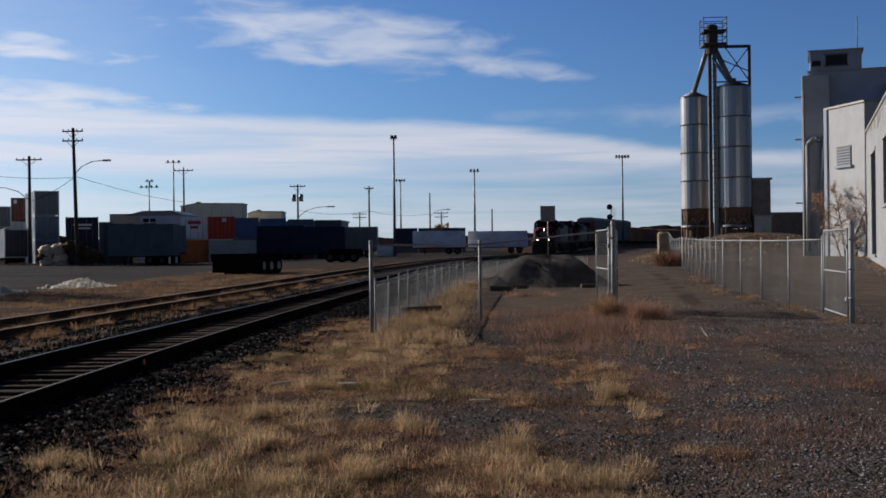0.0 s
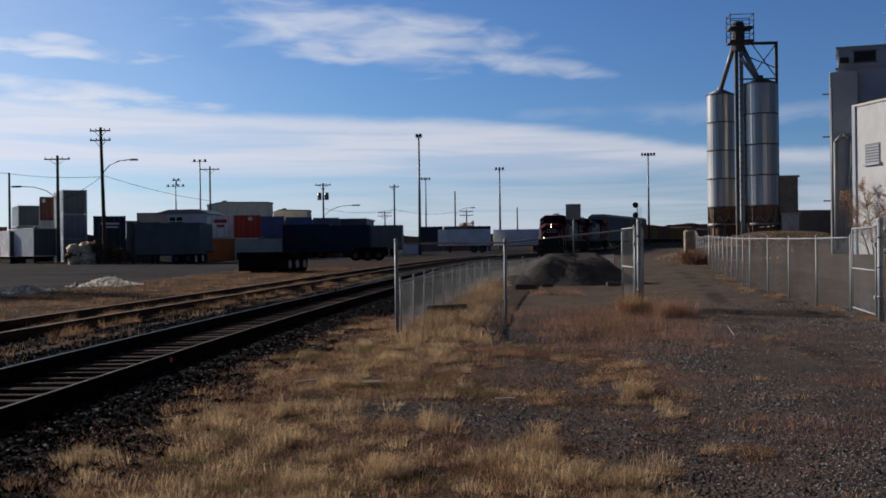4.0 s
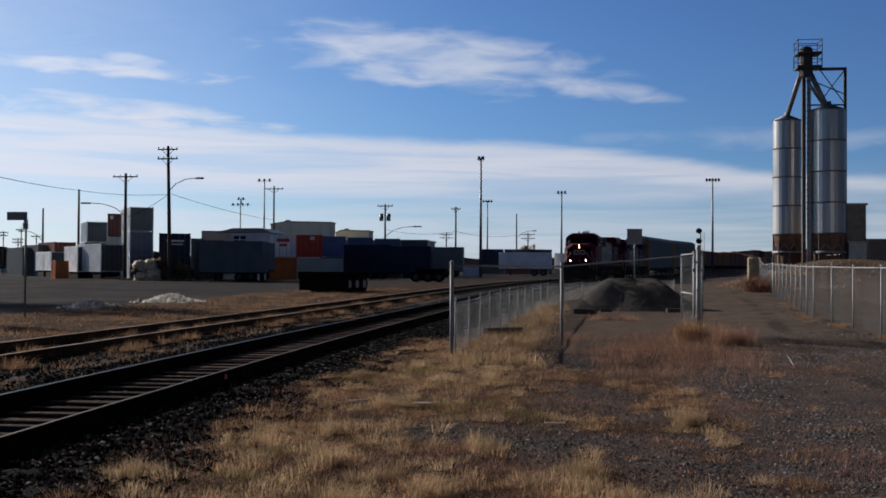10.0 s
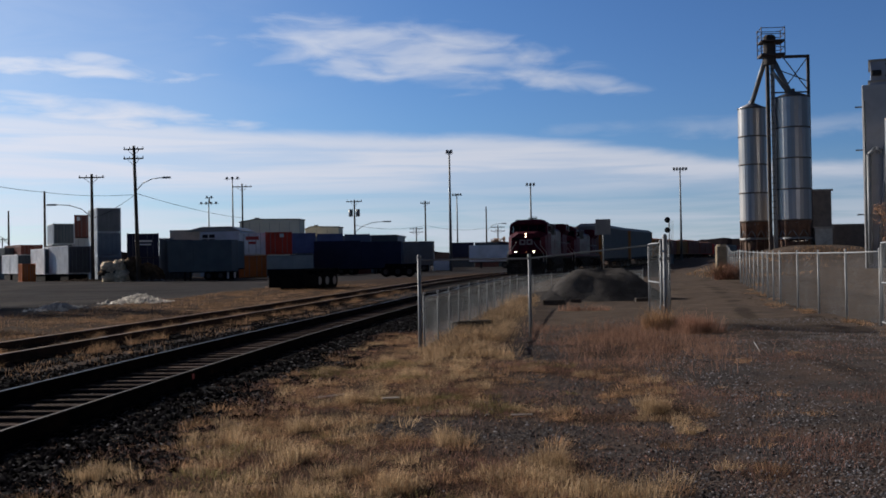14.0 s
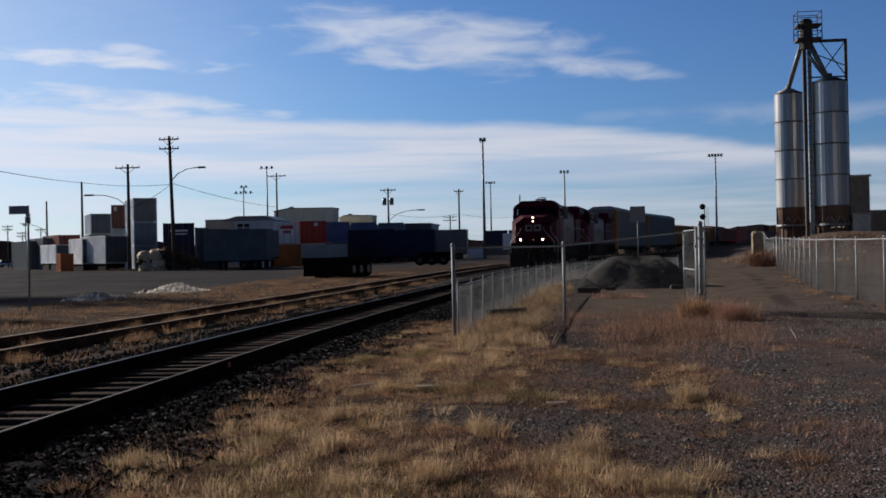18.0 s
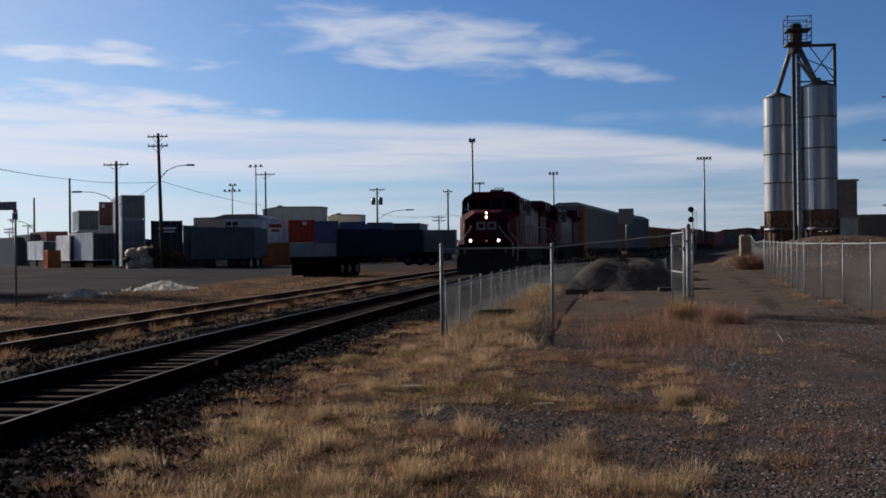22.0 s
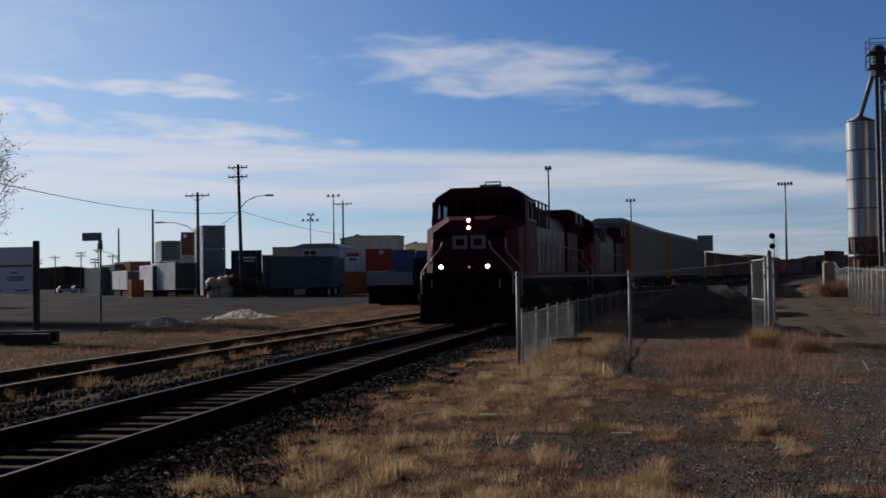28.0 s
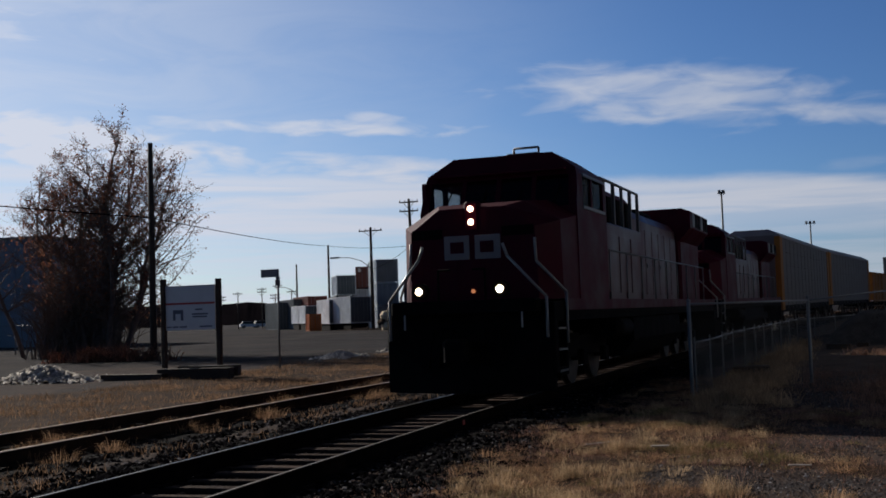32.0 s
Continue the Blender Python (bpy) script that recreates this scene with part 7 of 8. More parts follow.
def beige_hall(label, x0, x1, y, depth, z1, fall):
    """A flat-roofed beige hall with shallow sloping roof ends and panel joints."""
    t = thing("storage_hall", label, "building", group="beige halls")
    part("wall", B().prism([(x0, 0), (x1, 0), (x1, z1 - 0.25), (x0 + fall * 0.5, z1 - 0.12), (x0, z1 - 0.55)], y, y + depth), M["tank"], t)
    part("roof_edge", B().prism([(x0 - 0.1, z1 - 0.55), (x0 + fall * 0.5, z1 - 0.12), (x1 + 0.1, z1 - 0.25), (x1 + 0.1, z1 - 0.05), (x0 + fall * 0.5, z1 + 0.08), (x0 - 0.1, z1 - 0.38)], y - 0.15, y + depth + 0.15), M["hall_edge"], t)
    n = int((x1 - x0) / 1.6)
    for k in range(1, n):
        x = x0 + (x1 - x0) * k / n
        part("panel_joint", B().box(x - 0.03, y - 0.02, 0.3, x + 0.03, y - 0.002, z1 - 0.6), M["hall_edge"], t)
    part("roof_vent", B().box(x0 + (x1 - x0) * 0.22, y + 1.0, z1 - 0.1, x0 + (x1 - x0) * 0.22 + 0.7, y + 1.8, z1 + 0.3, 0.05), M["lampgrey"], t)


beige_hall("large beige flat-roofed hall behind the containers", -49.5, -39.6, 180, 4, 9.25, 5.0)
beige_hall("lower beige flat-roofed hall", -40.8, -35.0, 190, 4, 8.2, 2.0)


def site_office(x0, x1, y, z1):
    t = thing("site_building", "long beige and pale blue yard building with a dark window", "building")
    part("wall", B().box(x0, y, 0, x0 + 4.3, y + 8, z1), paint(*BEIGE), t)
    part("wall", B().box(x0 + 4.3, y - 0.4, 0, x1, y + 8, z1 - 0.3), paint(*LBLUE), t)
    part("roof", B().prism([(x0 + 2.2, z1 - 0.25), (x1 + 0.2, z1 - 0.25), (x1 - 1.2, z1 + 0.35), (x0 + 4.6, z1 + 0.35)], y - 0.5, y + 8.2), M["lampgrey"], t)
    w = part("window", B().box(x0 + 4.7, y - 0.46, 4.9, x0 + 6.4, y - 0.41, 6.0), M["dark"], t)
    part("mullion", B().box(x0 + 5.5, y - 0.5, 4.9, x0 + 5.62, y - 0.46, 6.0).box(x0 + 4.7, y - 0.5, 5.4, x0 + 6.4, y - 0.46, 5.5), M["sign_white"], w)


site_office(-51.0, -41.2, 150, 6.7)


def plain_building(name, label, x0, y0, x1, y1, z1, mat, roofmat, ribs=0):
    t = thing(name, label, "building")
    part("wall", B().box(x0, y0, 0, x1, y1, z1), mat, t)
    part("roof", B().box(x0 - 0.2, y0 - 0.2, z1, x1 + 0.2, y1 + 0.2, z1 + 0.25, 0.05), roofmat, t)
    for k in range(ribs):
        x = x0 + (x1 - x0) * (k + 0.5) / ribs
        part("siding_rib", B().box(x - 0.05, y0 - 0.06, 0.2, x + 0.05, y0 - 0.002, z1 - 0.1), mat, t)
    return t


plain_building("metal_building", "large grey-blue metal-clad building behind the trees", -110, 85, -67.5, 95, 9.9, M["bluewall"], M["coping"], 22)

plain_building("long_shed", "long dusky blue shed behind the trailers", -38.6, 173, -22.6, 182, 5.8, paint("shed_dusk_blue", (0.15, 0.185, 0.24)), M["lampgrey"], 18)

# ---- near verge on the far side of the tracks: hoarding, street sign, timbers, trees ----


def hoarding():
    t = thing("property_sign", "white property signboard with a red stripe between two black posts", "signboard")
    for x, h in ((-19.12, 3.0), (-17.2, 2.95)):
        part("post", B().box(x - 0.07, 29.9, -0.3, x + 0.07, 30.06, h, 0.01), M["timber"], t)
    board = part("board", B().box(-19.04, 29.96, 1.42, -17.32, 30.0, 2.78, 0.005), M["sign_white"], t)
    part("stripe", B().box(-19.03, 29.952, 2.2, -17.33, 29.958, 2.26), M["sign_red"], board)
    part("emblem", B().box(-18.78, 29.952, 1.72, -18.42, 29.958, 2.04), M["sign_blue"], board)
    part("emblem", B().box(-18.69, 29.948, 1.72, -18.51, 29.951, 1.92), M["sign_white"], board)
    for x0, x1, z in ((-18.0, -17.75, 2.02), (-18.12, -17.55, 1.88), (-18.1, -17.6, 1.80), (-19.0, -18.85, 1.5), (-18.8, -18.6, 1.5), (-18.55, -18.3, 1.5), (-17.85, -17.42, 1.5)):
        part("text_bar", B().box(x0, 29.952, z, x1, 29.958, z + 0.045), M["sign_blue"], board)
    part("rail_beam", B().box(-19.05, 30.01, 1.5, -17.27, 30.05, 1.6), M["timber"], t)


hoarding()


def street_sign():
    t = thing("street_sign", "dark street-name plate on a thin steel post", "sign")
    x, y = -16.85, 33.2
    part("post", B().tube((x, y, -0.2), (x, y, 3.12), 0.035), M["mast"], t)
    part("plate", B().box(x - 0.62, y - 0.02, 3.05, x + 0.04, y + 0.02, 3.31, 0.008), M["sign_blue"], t, "dark plate seen from behind")
    part("cap", B().box(x - 0.05, y - 0.05, 2.97, x + 0.05, y + 0.05, 3.06), M["mast"], t)
    part("lower_plate", B().box(x - 0.02, y - 0.16, 2.77, x + 0.0, y + 0.16, 2.96), M["mast"], t)


street_sign()
timber(-17.4, 28.9, 2.3, 6, "old railway timber lying on the verge", (0.16, 0.2))
timber(-19.3, 28.6, 2.2, -3, "half-buried railway timber on the verge", (0.15, 0.12))
timber(-17.2, 29.35, 1.9, 8, "second railway timber behind the first", (0.14, 0.2), 0.06)
tree("autumn_tree", "small yellow-leaved tree far across the yard", -8.0, 196.0, 5.0, 1.8, 61, 3, 2500, M["leaf_or"], 0.14, 0.3, 2, 2, 0.6, 0.25)
tree("bare_tree", "large bare tree with several trunks and a few red-brown leaves", -35.9, 50.5, 11.9, 5.0, 36, 10, 15000, M["leaf"], 0.06, 0.2, 3, 3, 0.8, 0.36)
tree("bare_tree", "bare tree leaning over the metal building", -42.6, 53.5, 10.6, 3.0, 33, 3, 1500, M["leaf"], 0.05, 0.3, 3, 2, 0.8)


def thicket(label, cx, cy, rx, ry, h, n, seed, mat):
    """Tangled stems of a leafless hedge."""
    rng = random.Random(seed)
    b = B()
    for _ in range(n):
        p = Vector((cx + max(-1, min(1, rng.gauss(0, 0.5))) * rx, cy + max(-1, min(1, rng.gauss(0, 0.5))) * ry, 0.0))
        d = Vector((rng.gauss(0, 0.25), rng.gauss(0, 0.25), 1)).normalized()
        length = h * rng.uniform(0.4, 1.0) / 4
        for k in range(4):
            q = p + d * length
            b.tube(p, q, 0.028 - 0.006 * k, 0.022 - 0.006 * k + 0.002, 3, False)
            if k > 0:
                e = (d + Vector((rng.gauss(0, 0.6), rng.gauss(0, 0.6), rng.gauss(0, 0.4)))).normalized()
                b.tube(q, q + e * length * 0.9, 0.012, 0.004, 3, False)
            d = (d + Vector((rng.gauss(0, 0.3), rng.gauss(0, 0.3), -0.12 * k))).normalized()
            p = q
    tagged(new("thicket", b.mesh("thicket", mat)), label, "shrub", kind="stuff")


thicket("dense brown leafless thicket under the trees", -37.6, 50.6, 2.5, 1.4, 4.6, 1000, 55, M["bark"])
thicket("tangled dry shrubs on the verge", -31.0, 44.0, 3.2, 0.8, 0.8, 500, 56, M["weed"])
thicket("tangle of dry weeds beside the fence end", 11.7, 73.0, 0.8, 1.0, 1.35, 240, 57, M["weed"])
far_fence = along([(-62, 62), (-40, 58)], 3.4)
fence("wire fence before the metal building", far_fence, 1.9, 0.04, wire=0.006, pitch=0.12)


def parked_car(label, x, y, rz, colour):
    t = thing("parked_car", label, "car", pose(x, y, float(land(x, y)), 0, 0, rz), "parked cars")
    body = B().prism([(-2.1, 0.35), (2.1, 0.35), (2.15, 0.8), (1.2, 0.95), (-2.1, 0.98)], -0.85, 0.85)
    part("body", body, paint(*colour), t)
    part("cabin", B().prism([(-1.9, 0.97), (1.1, 0.97), (0.45, 1.5), (-1.5, 1.5)], -0.75, 0.75), M["dark"], t)
    part("roof", B().prism([(-1.5, 1.5), (0.45, 1.5), (0.4, 1.55), (-1.4, 1.55)], -0.74, 0.74), paint(*colour), t)
    for xx in (-1.3, 1.35):
        for yy in (-0.8, 0.8):
            w = part("wheel", B().tube((xx, yy - 0.1, 0.32), (xx, yy + 0.1, 0.32), 0.32, n=14), M["black"], t)
            part("rim", B().tube((xx, yy - 0.11, 0.32), (xx, yy + 0.11, 0.32), 0.19, n=10), M["lampgrey"], w)


for k in range(4):
    parked_car("white car parked far across the yard", -127.0 + 2.2 * k, 232 + 2.0 * k, 40 + 10 * k, WHITE)


def far_ridge():
    """Low wooded rise that closes the view all round."""
    b, n = B(), 1440
    rng = random.Random(9)
    for i in range(n + 1):
        az = radians(-180 + 360 * i / n)
        deg = math.degrees(az)
        el = 0.72 + 0.16 * math.sin(deg / 9.0) + 0.07 * math.sin(deg * 1.7) + 0.25 * math.exp(-((deg + 30) / 14) ** 2) + 0.5 * math.exp(-((deg - 17) / 7) ** 2) + rng.uniform(-0.025, 0.03)
        top = 700 * math.tan(radians(max(0.35, el)))
        b.v += [(660 * math.sin(az), 660 * math.cos(az), 0), (700 * math.sin(az), 700 * math.cos(az), top + 1), (760 * math.sin(az), 760 * math.cos(az), 0)]
    for i in range(n):
        for k in (0, 1):
            b.f.append((3 * i + k, 3 * i + k + 1, 3 * i + k + 4, 3 * i + k + 3))
    tagged(new("backdrop_hills", b.mesh("backdrop_hills", M["ridge"])), "dark low wooded ridge on the skyline", "hills", kind="structure")


far_ridge()

# ---- the train ----
# Each vehicle's own space: x to its right, y ahead, z up from the rail's top; its middle at the origin.


def bogie(t, y, axles, wheel_r, gauge=0.7535, frame_mat="black"):
    """A truck: side frames, bolster, axles and wheels."""
    tr = part("truck", B().box(-1.0, y - axles[-1] - 0.5, 0.55, -0.86, y + axles[-1] + 0.5, 0.95, 0.08).box(0.86, y - axles[-1] - 0.5, 0.55, 1.0, y + axles[-1] + 0.5, 0.95, 0.08)
              .box(-0.9, y - 0.35, 0.6, 0.9, y + 0.35, 1.0), M[frame_mat], t)
    for a in axles:
        part("axle", B().tube((-0.95, y + a, wheel_r), (0.95, y + a, wheel_r), 0.08), M["wheel"], tr)
        for s in (-1, 1):
            part("wheel", B().tube((s * gauge - 0.07, y + a, wheel_r), (s * gauge + 0.07, y + a, wheel_r), wheel_r, n=24), M["wheel"], tr)
            part("axle_box", B().box(min(s * 0.99, s * 1.12), y + a - 0.17, wheel_r - 0.15, max(s * 0.99, s * 1.12), y + a + 0.17, wheel_r + 0.15, 0.03), M[frame_mat], tr)
    return tr


def locomotive(label, lit):
    """A six-axle road diesel with a wide safety cab; its nose is at y = 11.1."""
    t = thing("locomotive", label, "locomotive", group="locomotives")
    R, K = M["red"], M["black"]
    F = 11.1
    # underframe, tank and trucks
    part("underframe", B().box(-1.5, -10.6, 1.28, 1.5, F - 0.75, 1.62, 0.03), K, t)
    for s in (-1, 1):
        part("side_sill", B().box(min(s * 1.5, s * 1.56), -10.4, 1.46, max(s * 1.5, s * 1.56), F - 1.5, 1.66), R, t)
    part("fuel_tank", B().prism([(-1.45, 1.25), (-1.45, 0.75), (-1.15, 0.38), (1.15, 0.38), (1.45, 0.75), (1.45, 1.25)], -3.3, 3.3), K, t)
    for s in (-1, 1):
        part("air_reservoir", B().tube((s * 1.3, 3.5, 1.05), (s * 1.3, 5.4, 1.05), 0.2, n=12), K, t)
    for y in (6.6, -6.6):
        bogie(t, y, (-1.95, 0.0, 1.95), 0.53)
    # front end: pilot, plough, coupler, steps
    part("pilot", B().box(-1.52, F - 0.95, 0.42, 1.52, F - 0.72, 1.62, 0.02), K, t)
    part("snowplough", B().add([(-1.5, F - 0.7, 0.12), (0, F - 0.2, 0.12), (1.5, F - 0.7, 0.12), (-1.5, F - 0.72, 0.95), (0, F - 0.6, 0.85), (1.5, F - 0.72, 0.95)],
                               [(0, 1, 4, 3), (1, 2, 5, 4), (3, 4, 1, 0)]).box(-1.5, F - 0.78, 0.12, 1.5, F - 0.71, 0.9), K, t)
    part("coupler", B().box(-0.14, F - 0.72, 0.72, 0.14, F - 0.05, 0.98, 0.04).box(-0.2, F - 0.2, 0.66, 0.2, F + 0.12, 1.04, 0.06), K, t)
    part("anticlimber", B().box(-1.3, F - 0.72, 1.46, 1.3, F - 0.38, 1.68, 0.03), K, t)
    for s in (-1, 1):
        steps = part("step_well", B().box(min(s * 1.02, s * 1.52), F - 1.55, 0.36, max(s * 1.02, s * 1.52), F - 1.48, 1.62).box(min(s * 1.46, s * 1.52), F - 1.5, 0.36, max(s * 1.46, s * 1.52), F - 0.95, 0.5), K, t)
        for z in (0.42, 0.78, 1.14):
            part("step", B().box(min(s * 1.05, s * 1.53), F - 1.48, z, max(s * 1.05, s * 1.53), F - 0.96, z + 0.035), M["mast"], steps)
        for x in (0.3, 0.45, 0.62):
            part("air_hose", B().path([(s * x, F - 0.7, 1.2), (s * x, F - 0.5, 0.95), (s * x * 1.05, F - 0.45, 0.55)], 0.025), K, t)
    N = F - 0.42          # the nose stands back from the platform
    # nose with sloped top
    ring = lambda y, pts: [(x, y, z) for x, z in pts]
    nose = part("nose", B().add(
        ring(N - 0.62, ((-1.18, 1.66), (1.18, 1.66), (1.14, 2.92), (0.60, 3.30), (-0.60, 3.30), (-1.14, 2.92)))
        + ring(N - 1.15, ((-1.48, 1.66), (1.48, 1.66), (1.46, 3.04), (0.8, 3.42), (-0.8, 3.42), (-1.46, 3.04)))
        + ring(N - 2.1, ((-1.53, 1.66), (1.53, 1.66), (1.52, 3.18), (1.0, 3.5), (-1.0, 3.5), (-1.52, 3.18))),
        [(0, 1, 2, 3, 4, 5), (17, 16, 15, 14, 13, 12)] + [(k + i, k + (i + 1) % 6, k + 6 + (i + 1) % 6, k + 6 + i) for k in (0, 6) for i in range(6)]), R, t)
    part("nose_door", B().box(0.28, N - 0.645, 1.75, 0.92, N - 0.61, 2.78, 0.01, ), R, nose)
    for s in (-1, 1):
        part("emblem_block", B().box(min(s * 0.05, s * 0.52), N - 0.625, 2.40, max(s * 0.05, s * 0.52), N - 0.600, 2.82, 0.02), M["cream"], nose, "pale cream emblem block")
        part("emblem_core", B().box(min(s * 0.15, s * 0.40), N - 0.602, 2.51, max(s * 0.15, s * 0.40), N - 0.592, 2.71), R, nose)
    # headlamps in a column, ditch lamps, classification lamp
    hl = part("headlight_case", B().box(-0.15, N - 0.80, 2.92, 0.15, N - 0.60, 3.42, 0.05), R, nose)
    for z in (3.05, 3.28):
        part("headlight", B().lathe([(0.0, 0.02), (0.042, 0.018), (0.056, 0.0)], 16, (0, 0, 0)), M["lens"] if lit else M["glass"], hl, m=pose(0, N - 0.585, z, -90))
    for s in (-1, 1):
        d = part("ditch_light_case", B().tube((s * 0.72, F - 0.45, 1.85), (s * 0.72, F - 0.27, 1.85), 0.14, n=14), K, t)
        part("ditch_light", B().lathe([(0.0, 0.025), (0.05, 0.02), (0.065, 0.0)], 16, (0, 0, 0)), M["lens2"] if lit else M["glass"], d, m=pose(s * 0.72, F - 0.265, 1.85, -90))
    part("marker_lamp", B().tube((0, N - 0.62, 1.84), (0, N - 0.58, 1.84), 0.035, n=10), M["redlens"], nose)
    # cab: a solid lower body, a glazed band between pillars, and the roof
    cab = part("cab", B().box(-1.54, N - 4.55, 1.66, 1.54, N - 2.1, 3.38), R, t)
    corners = lambda w, front, z: [(x * w, y, z) for x, y in ((-1, front), (1, front), (1, N - 4.55), (-1, N - 4.55))]
    part("cab_roof", B().add(corners(1.50, N - 2.33, 3.98) + corners(1.46, N - 2.38, 4.12) + corners(0.98, N - 2.55, 4.45),
                             [(3, 2, 1, 0)] + [(k + i, k + (i + 1) % 4, k + 4 + (i + 1) % 4, k + 4 + i) for k in (0, 4) for i in range(4)] + [(8, 9, 10, 11)]), R, cab)
    part("cab_back", B().box(-1.5, N - 4.55, 3.38, 1.5, N - 4.45, 3.98), R, cab)
    part("cab_desk", B().box(-1.4, N - 3.0, 3.38, 1.4, N - 2.25, 3.44).box(0.5, N - 3.6, 3.38, 0.95, N - 3.25, 3.78, 0.05), K, cab)
    for x0, x1 in ((-1.54, -1.38), (-0.74, -0.66), (-0.05, 0.05), (0.66, 0.74), (1.38, 1.54)):
        part("pillar", B().add([(x0, N - 2.1, 3.38), (x1, N - 2.1, 3.38), (x1, N - 2.2, 3.38), (x0, N - 2.2, 3.38),
                                (x0 * 0.975, N - 2.33, 3.98), (x1 * 0.975, N - 2.33, 3.98), (x1 * 0.975, N - 2.43, 3.98), (x0 * 0.975, N - 2.43, 3.98)],
                               [(3, 2, 1, 0), (4, 5, 6, 7), (0, 1, 5, 4), (1, 2, 6, 5), (2, 3, 7, 6), (3, 0, 4, 7)]), R, cab)
    slope = math.degrees(math.atan2(0.23, 0.60))
    for x0, x1 in ((-1.38, -0.74), (-0.66, -0.05), (0.05, 0.66), (0.74, 1.38)):
        ws = part("windshield", B().box(x0, -0.012, -0.31, x1, 0.004, 0.31), M["pane"], cab, m=pose(0, N - 2.235, 3.68, slope))
        ws.visible_shadow = False
        part("wiper", B().tube((x0 + 0.3, 0.03, -0.30), (x0 + 0.18, 0.03, 0.12), 0.012, n=4), K, ws)
    for s in (-1, 1):
        for y0, y1 in ((N - 2.62, N - 2.2), (N - 3.42, N - 3.32), (N - 4.55, N - 4.35)):
            part("pillar", B().box(min(s * 1.44, s * 1.53), y0, 3.38, max(s * 1.44, s * 1.53), y1, 3.98), R, cab)
        for y0, y1 in ((N - 3.32, N - 2.62), (N - 4.35, N - 3.42)):
            w = part("side_window", B().box(min(s * 1.49, s * 1.50), y0, 3.38, max(s * 1.49, s * 1.50), y1, 3.98), M["pane"], cab)
            w.visible_shadow = False
            for za, zb in ((3.34, 3.40), (3.95, 4.0)):
                part("window_bar", B().box(min(s * 1.535, s * 1.56), y0 - 0.04, za, max(s * 1.535, s * 1.56), y1 + 0.04, zb), M["mast"], w)
        part("number_board", B().box(min(s * 0.55, s * 1.12), N - 0.655, 2.98 - 0.2, max(s * 0.55, s * 1.12), N - 0.612, 2.98 - 0.03), K, nose)
    part("sun_glint_visor", B().box(-1.3, N - 2.40, 4.06, 1.3, N - 2.18, 4.1), R, cab)
    part("roof_antenna", B().path([(-0.55, N - 3.2, 4.5), (-0.55, N - 3.2, 4.66), (-0.05, N - 3.2, 4.66), (-0.05, N - 3.2, 4.5)], 0.025).box(-0.5, N - 3.8, 4.5, 0.2, N - 3.4, 4.6, 0.03), M["mast"], cab)
    part("horn", B().tube((0.4, N - 6.6, 4.2), (0.4, N - 6.0, 4.21), 0.03, 0.06, 10).tube((0.6, N - 6.6, 4.2), (0.6, N - 6.1, 4.21), 0.03, 0.06, 10), K, cab)
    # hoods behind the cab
    D = M["dusty_sheen_red"]
    part("cabinet", B().box(-1.48, F - 9.0, 1.66, 1.48, F - 4.99, 3.24, 0.03), D, t, "equipment cabinet as wide as the cab, dust and pale reflection painted in")
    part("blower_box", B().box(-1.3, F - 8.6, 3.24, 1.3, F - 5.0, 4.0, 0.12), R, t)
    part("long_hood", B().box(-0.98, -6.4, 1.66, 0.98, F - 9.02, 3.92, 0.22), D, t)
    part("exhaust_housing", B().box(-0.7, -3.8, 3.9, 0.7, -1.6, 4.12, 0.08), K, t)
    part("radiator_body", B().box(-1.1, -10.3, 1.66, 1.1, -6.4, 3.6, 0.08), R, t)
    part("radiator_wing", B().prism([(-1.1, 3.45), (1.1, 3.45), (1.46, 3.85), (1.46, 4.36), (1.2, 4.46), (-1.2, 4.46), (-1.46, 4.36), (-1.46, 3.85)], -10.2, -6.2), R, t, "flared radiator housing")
    for s in (-1, 1):
        for k in range(8):
            y = 1.5 - k * 1.0
            door = part("hood_door", B().box(min(s * 0.975, s * 1.0), y - 0.47, 1.8, max(s * 0.975, s * 1.0), y + 0.47, 3.5, 0.006), D, t)
            part("latch", B().box(min(s * 1.0, s * 1.02), y + 0.28, 2.5, max(s * 1.0, s * 1.02), y + 0.34, 2.62), M["mast"], door)
        for k in range(3):
            y = F - 5.7 - k * 1.25
            part("cabinet_door", B().box(min(s * 1.478, s * 1.497), y - 0.55, 1.8, max(s * 1.478, s * 1.497), y + 0.55, 3.0, 0.006), D, t)
        # pale open framing over the cabinet
        fr = part("roof_rail", B().path([(s * 1.44, F - 4.9, 4.12), (s * 1.44, F - 8.9, 4.12), (s * 1.44, F - 8.95, 3.24)], 0.03, 6), M["mast"], t, "grey open frame behind the cab")
        for k in range(5):
            part("rail_post", B().box(min(s * 1.41, s * 1.47), F - 5.25 - 0.9 * k - (0.09 if k % 2 else 0.04), 3.24, max(s * 1.41, s * 1.47), F - 5.25 - 0.9 * k + 0.04, 4.1), M["greypanel"], fr)
        for k in range(4):
            part("screen", B().box(min(s * 1.31, s * 1.33), F - 5.9 - 0.95 * k, 3.3, max(s * 1.31, s * 1.33), F - 5.15 - 0.95 * k, 3.85), K, fr)
        for k in range(6):
            y = -6.6 - k * 0.6
            part("radiator_grille", B().box(min(s * 1.45, s * 1.475), y - 0.5, 3.9, max(s * 1.45, s * 1.475), y - 0.06, 4.34), K if k % 3 else M["mast"], t)
        # handrails
        posts = [F - 5.3 - 1.75 * k for k in range(9)]
        hr = part("side_handrail", B().tube((s * 1.5, posts[0], 2.66), (s * 1.5, posts[-1], 2.66), 0.02, n=6), M["mast"], t)
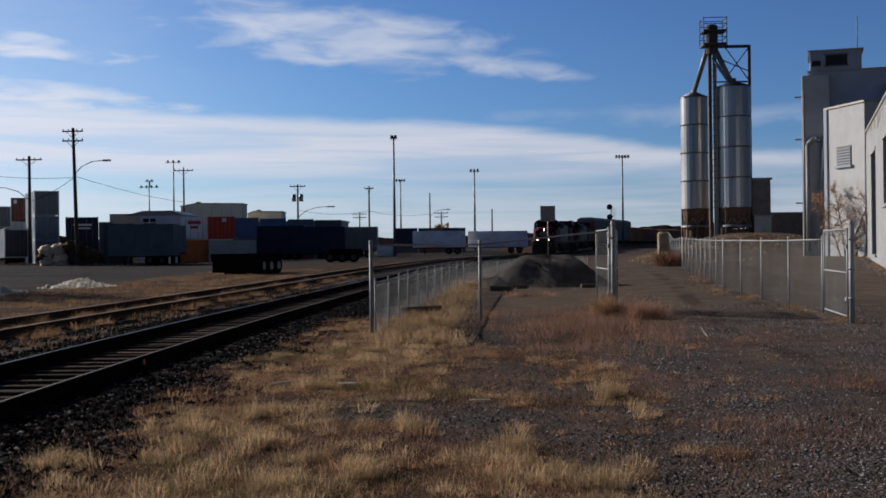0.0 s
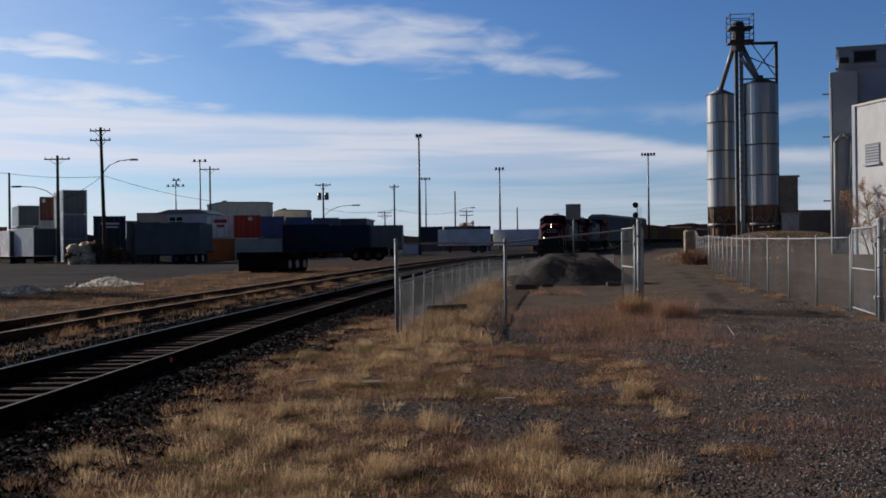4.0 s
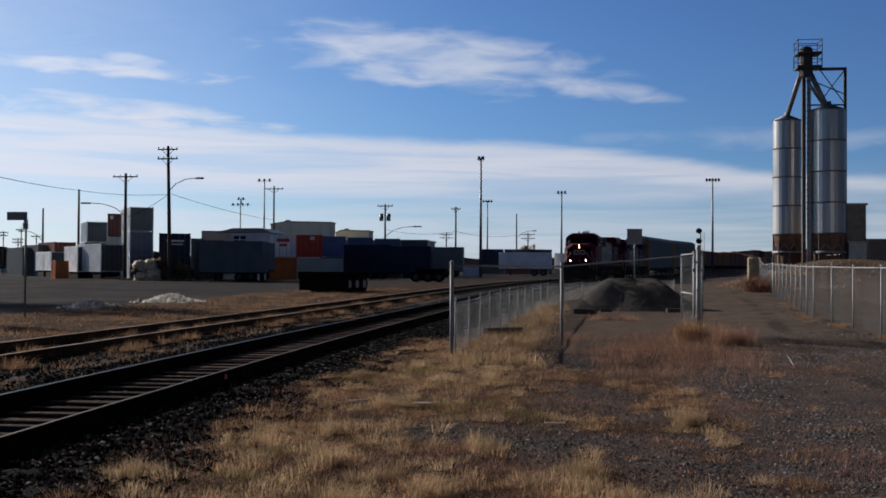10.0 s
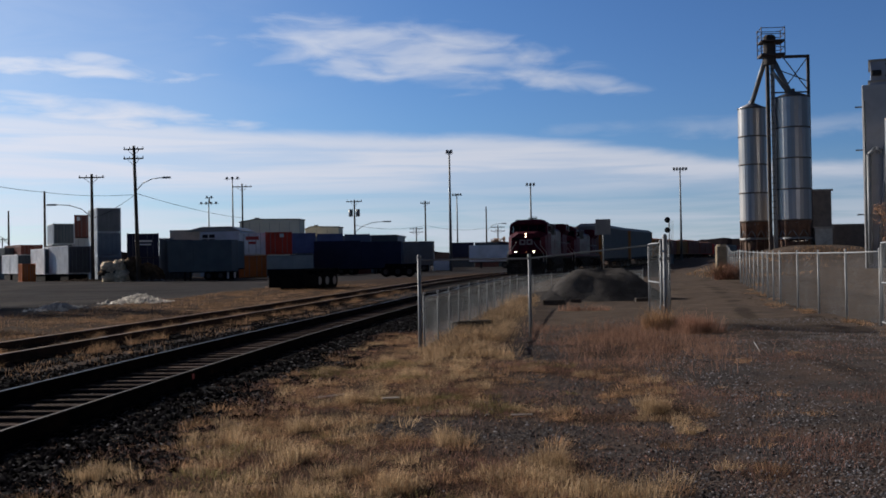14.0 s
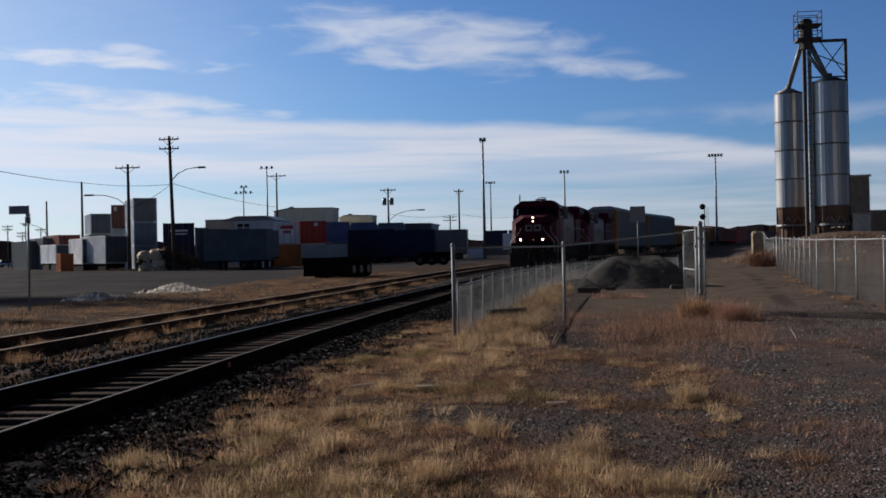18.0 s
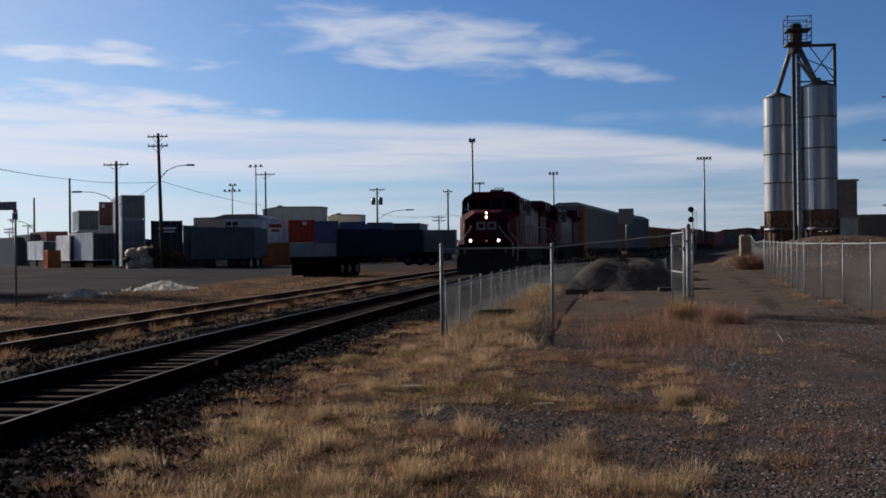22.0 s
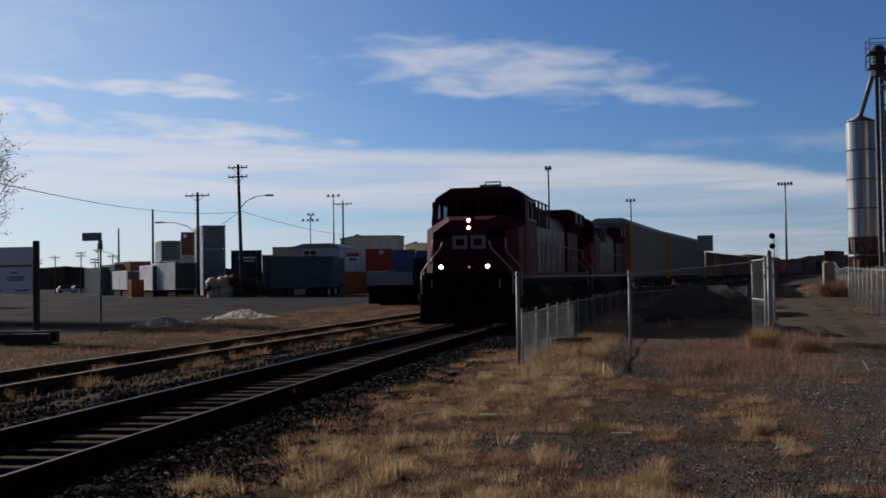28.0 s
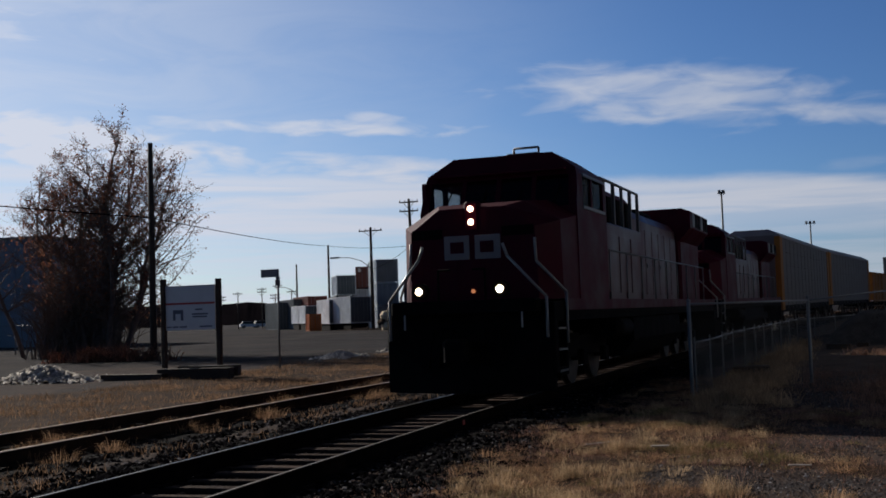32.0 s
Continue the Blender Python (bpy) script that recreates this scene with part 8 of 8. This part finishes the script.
        for y in posts:
            part("stanchion", B().tube((s * 1.5, y, 1.62), (s * 1.5, y, 2.66), 0.02, n=6), M["mast"], hr)
        part("stair_handrail", B().path([(s * 0.72, F - 0.5, 2.62), (s * 0.80, F - 0.5, 2.40), (s * 1.42, F - 0.62, 1.70), (s * 1.42, F - 0.62, 1.02)], 0.026, 6), M["rail_white"], t, "white stair handrail")
        part("stair_handrail", B().path([(s * 1.14, F - 1.0, 2.72), (s * 1.16, F - 1.0, 2.32), (s * 1.55, F - 1.45, 1.78), (s * 1.55, F - 1.45, 0.9)], 0.024, 6), M["rail_white"], t, "white stair handrail")
        part("grab_iron", B().path([(s * 1.05, F - 0.6, 1.62), (s * 1.05, F - 0.4, 1.62), (s * 1.05, F - 0.4, 1.2)], 0.018, 5), M["rail_white"], t)
    for s in (-1, 1):
        part("front_handrail", B().path([(s * 0.42, F - 0.42, 1.66), (s * 0.42, F - 0.42, 2.2), (s * 0.2, F - 0.42, 2.2)], 0.02, 5), K, t)
    part("rear_pilot", B().box(-1.52, -10.85, 0.42, 1.52, -10.6, 1.62, 0.02), K, t)
    part("rear_coupler", B().box(-0.14, -11.15, 0.72, 0.14, -10.85, 0.98, 0.04), M["wheel"], t)
    return t


def autorack(label):
    """A tall closed car-carrier with screened sides and yellow ends."""
    t = thing("autorack_wagon", label, "railway wagon", group="autoracks")
    L = 13.5
    part("deck", B().box(-1.45, -L, 0.85, 1.45, L, 1.2, 0.03), M["black"], t)
    part("roof", B().prism([(-1.5, 4.88), (-1.5, 5.0), (-0.9, 5.34), (0.9, 5.34), (1.5, 5.0), (1.5, 4.88)], -L + 0.15, L - 0.15), M["rackroof"], t)
    n = 14
    for s in (-1, 1):
        for k in range(n):
            y0, y1 = -L + 1.0 + (2 * L - 2.0) * k / n, -L + 1.0 + (2 * L - 2.0) * (k + 1) / n
            p = B()
            for r in range(5):
                z0 = 1.2 + r * 0.735
                p.box(min(s * 1.40, s * 1.44), y0 + 0.0, z0, max(s * 1.40, s * 1.44), y1 - 0.0, z0 + 0.715)
            part("side_panel", p, M["rack"], t)
            part("post", B().box(min(s * 1.40, s * 1.455), y0 - 0.04, 1.0, max(s * 1.40, s * 1.455), y0 + 0.04, 4.95), M["rack"], t)
        part("inner_sheet", B().box(min(s * 1.36, s * 1.39), -L + 0.9, 1.15, max(s * 1.36, s * 1.39), L - 0.9, 4.9), M["rack"], t)
        for yy in (-L + 0.5, L - 0.5):
            part("end_post", B().box(min(s * 1.2, s * 1.5), yy - 0.5, 0.95, max(s * 1.2, s * 1.5), yy + 0.5, 4.95, 0.02), M["yellow"], t, "yellow end panel")
    for yy in (-L + 0.05, L - 0.05):
        part("end_door", B().box(-1.2, yy - 0.05, 1.1, 1.2, yy + 0.05, 5.0), M["rack"], t)
    for y in (-L + 2.6, L - 2.6):
        bogie(t, y, (-0.9, 0.9), 0.42)
    for y in (-L - 0.3, L + 0.3):
        part("coupler", B().box(-0.14, y - 0.35, 0.7, 0.14, y + 0.35, 0.95, 0.03), M["wheel"], t)
    return t


def boxcar(label, mat, top=4.0, L=8.0, roofmat="browncar"):
    t = thing("freight_wagon", label, "railway wagon", group="freight wagons")
    part("body", B().box(-1.5, -L, 1.1, 1.5, L, top, 0.04), M[mat], t)
    part("roof", B().prism([(-1.5, top), (1.5, top), (0.0, top + 0.22)], -L, L), M[roofmat], t)
    for s in (-1, 1):
        for k in range(9):
            y = -L + 0.2 + (2 * L - 0.4) * k / 8
            part("side_rib", B().box(min(s * 1.5, s * 1.56), y - 0.08, 1.15, max(s * 1.5, s * 1.56), y + 0.08, top - 0.05), M[mat], t)
        part("door", B().box(min(s * 1.5, s * 1.58), -1.5, 1.2, max(s * 1.5, s * 1.58), 1.5, top - 0.2), M[mat], t)
    for y in (-L + 1.9, L - 1.9):
        bogie(t, y, (-0.9, 0.9), 0.42)
    return t


def well_car(label, colours):
    """A container wagon with two stacked boxes, or one."""
    t = thing("container_wagon", label, "railway wagon", group="container wagons")
    part("well", B().box(-1.4, -8.4, 0.4, 1.4, 8.4, 1.0, 0.04), M["browncar"], t)
    z = 0.75
    for c in colours:
        load = part("container", B().box(-1.22, -6.2, z, 1.22, 6.2, z + 2.6, 0.03), paint(*c), t)
        for s in (-1, 1):
            for k in range(12):
                y = -5.9 + k * 1.07
                part("rib", B().box(min(s * 1.22, s * 1.25), y - 0.12, z + 0.15, max(s * 1.22, s * 1.25), y + 0.12, z + 2.45), paint(*c), load)
        z += 2.62
    for y in (-7.4, 7.4):
        bogie(t, y, (-0.85, 0.85), 0.42)
    return t


TRAIN = []     # (thing, distance of its middle behind the nose, half its truck spacing)
lead = locomotive("dark red six-axle diesel locomotive with lit headlamps", True)
second = locomotive("second dark red diesel locomotive, lamps out", False)
TRAIN += [(lead, 11.1, 6.6), (second, 33.5, 6.6)]
_at = 45.2
for k in range(2):
    TRAIN.append((autorack("tall grey autorack with yellow ends"), _at + 13.9, 10.9))
    _at += 28.0
for k, (mat, top, lab) in enumerate((("yellow", 3.9, "faded yellow boxcar with rusty ribs"), ("browncar", 3.8, "rusty brown boxcar in the train"), ("yellow", 3.7, "faded yellow boxcar with rusty ribs"), ("browncar", 3.9, "rusty brown boxcar in the train"), ("browncar", 3.6, "rusty brown boxcar in the train"))):
    TRAIN.append((boxcar(lab, mat, top), _at + 8.7, 6.1))
    _at += 17.3
for k, cols in enumerate(((RED,), (DGREY,), (BROWN,), (NAVY,), (BROWN, BROWN), (DGREY,), (BROWN, DGREY))):
    TRAIN.append((well_car("container wagon loaded with %s" % ("a single box" if len(cols) == 1 else "two stacked boxes"), cols), _at + 9.0, 7.4))
    _at += 18.0

# ---- motion along the line ----
NOSE_END, SPEED = 17.7, 3.9


def nose_y(t):
    return NOSE_END + SPEED * (32.0 - t)


def on_rails(s, half):
    """The pose of a vehicle whose trucks stand at s - half and s + half."""
    a, _ = on_track(s - half)
    b, _ = on_track(s + half)
    mid, d = (a + b) / 2, a - b                  # it runs toward smaller s
    yaw = math.degrees(math.atan2(-d.x, d.y))
    pitch = math.degrees(math.atan2(d.z, math.hypot(d.x, d.y)))
    return pose(mid.x, mid.y, mid.z + RAIL_TOP, pitch, 0, yaw)


def motions():
    for ob, back, half in TRAIN:
        walk(ob, [(t, on_rails(s_of_y(nose_y(t)) + back, half)) for t in range(0, 33, 2)])


motions()
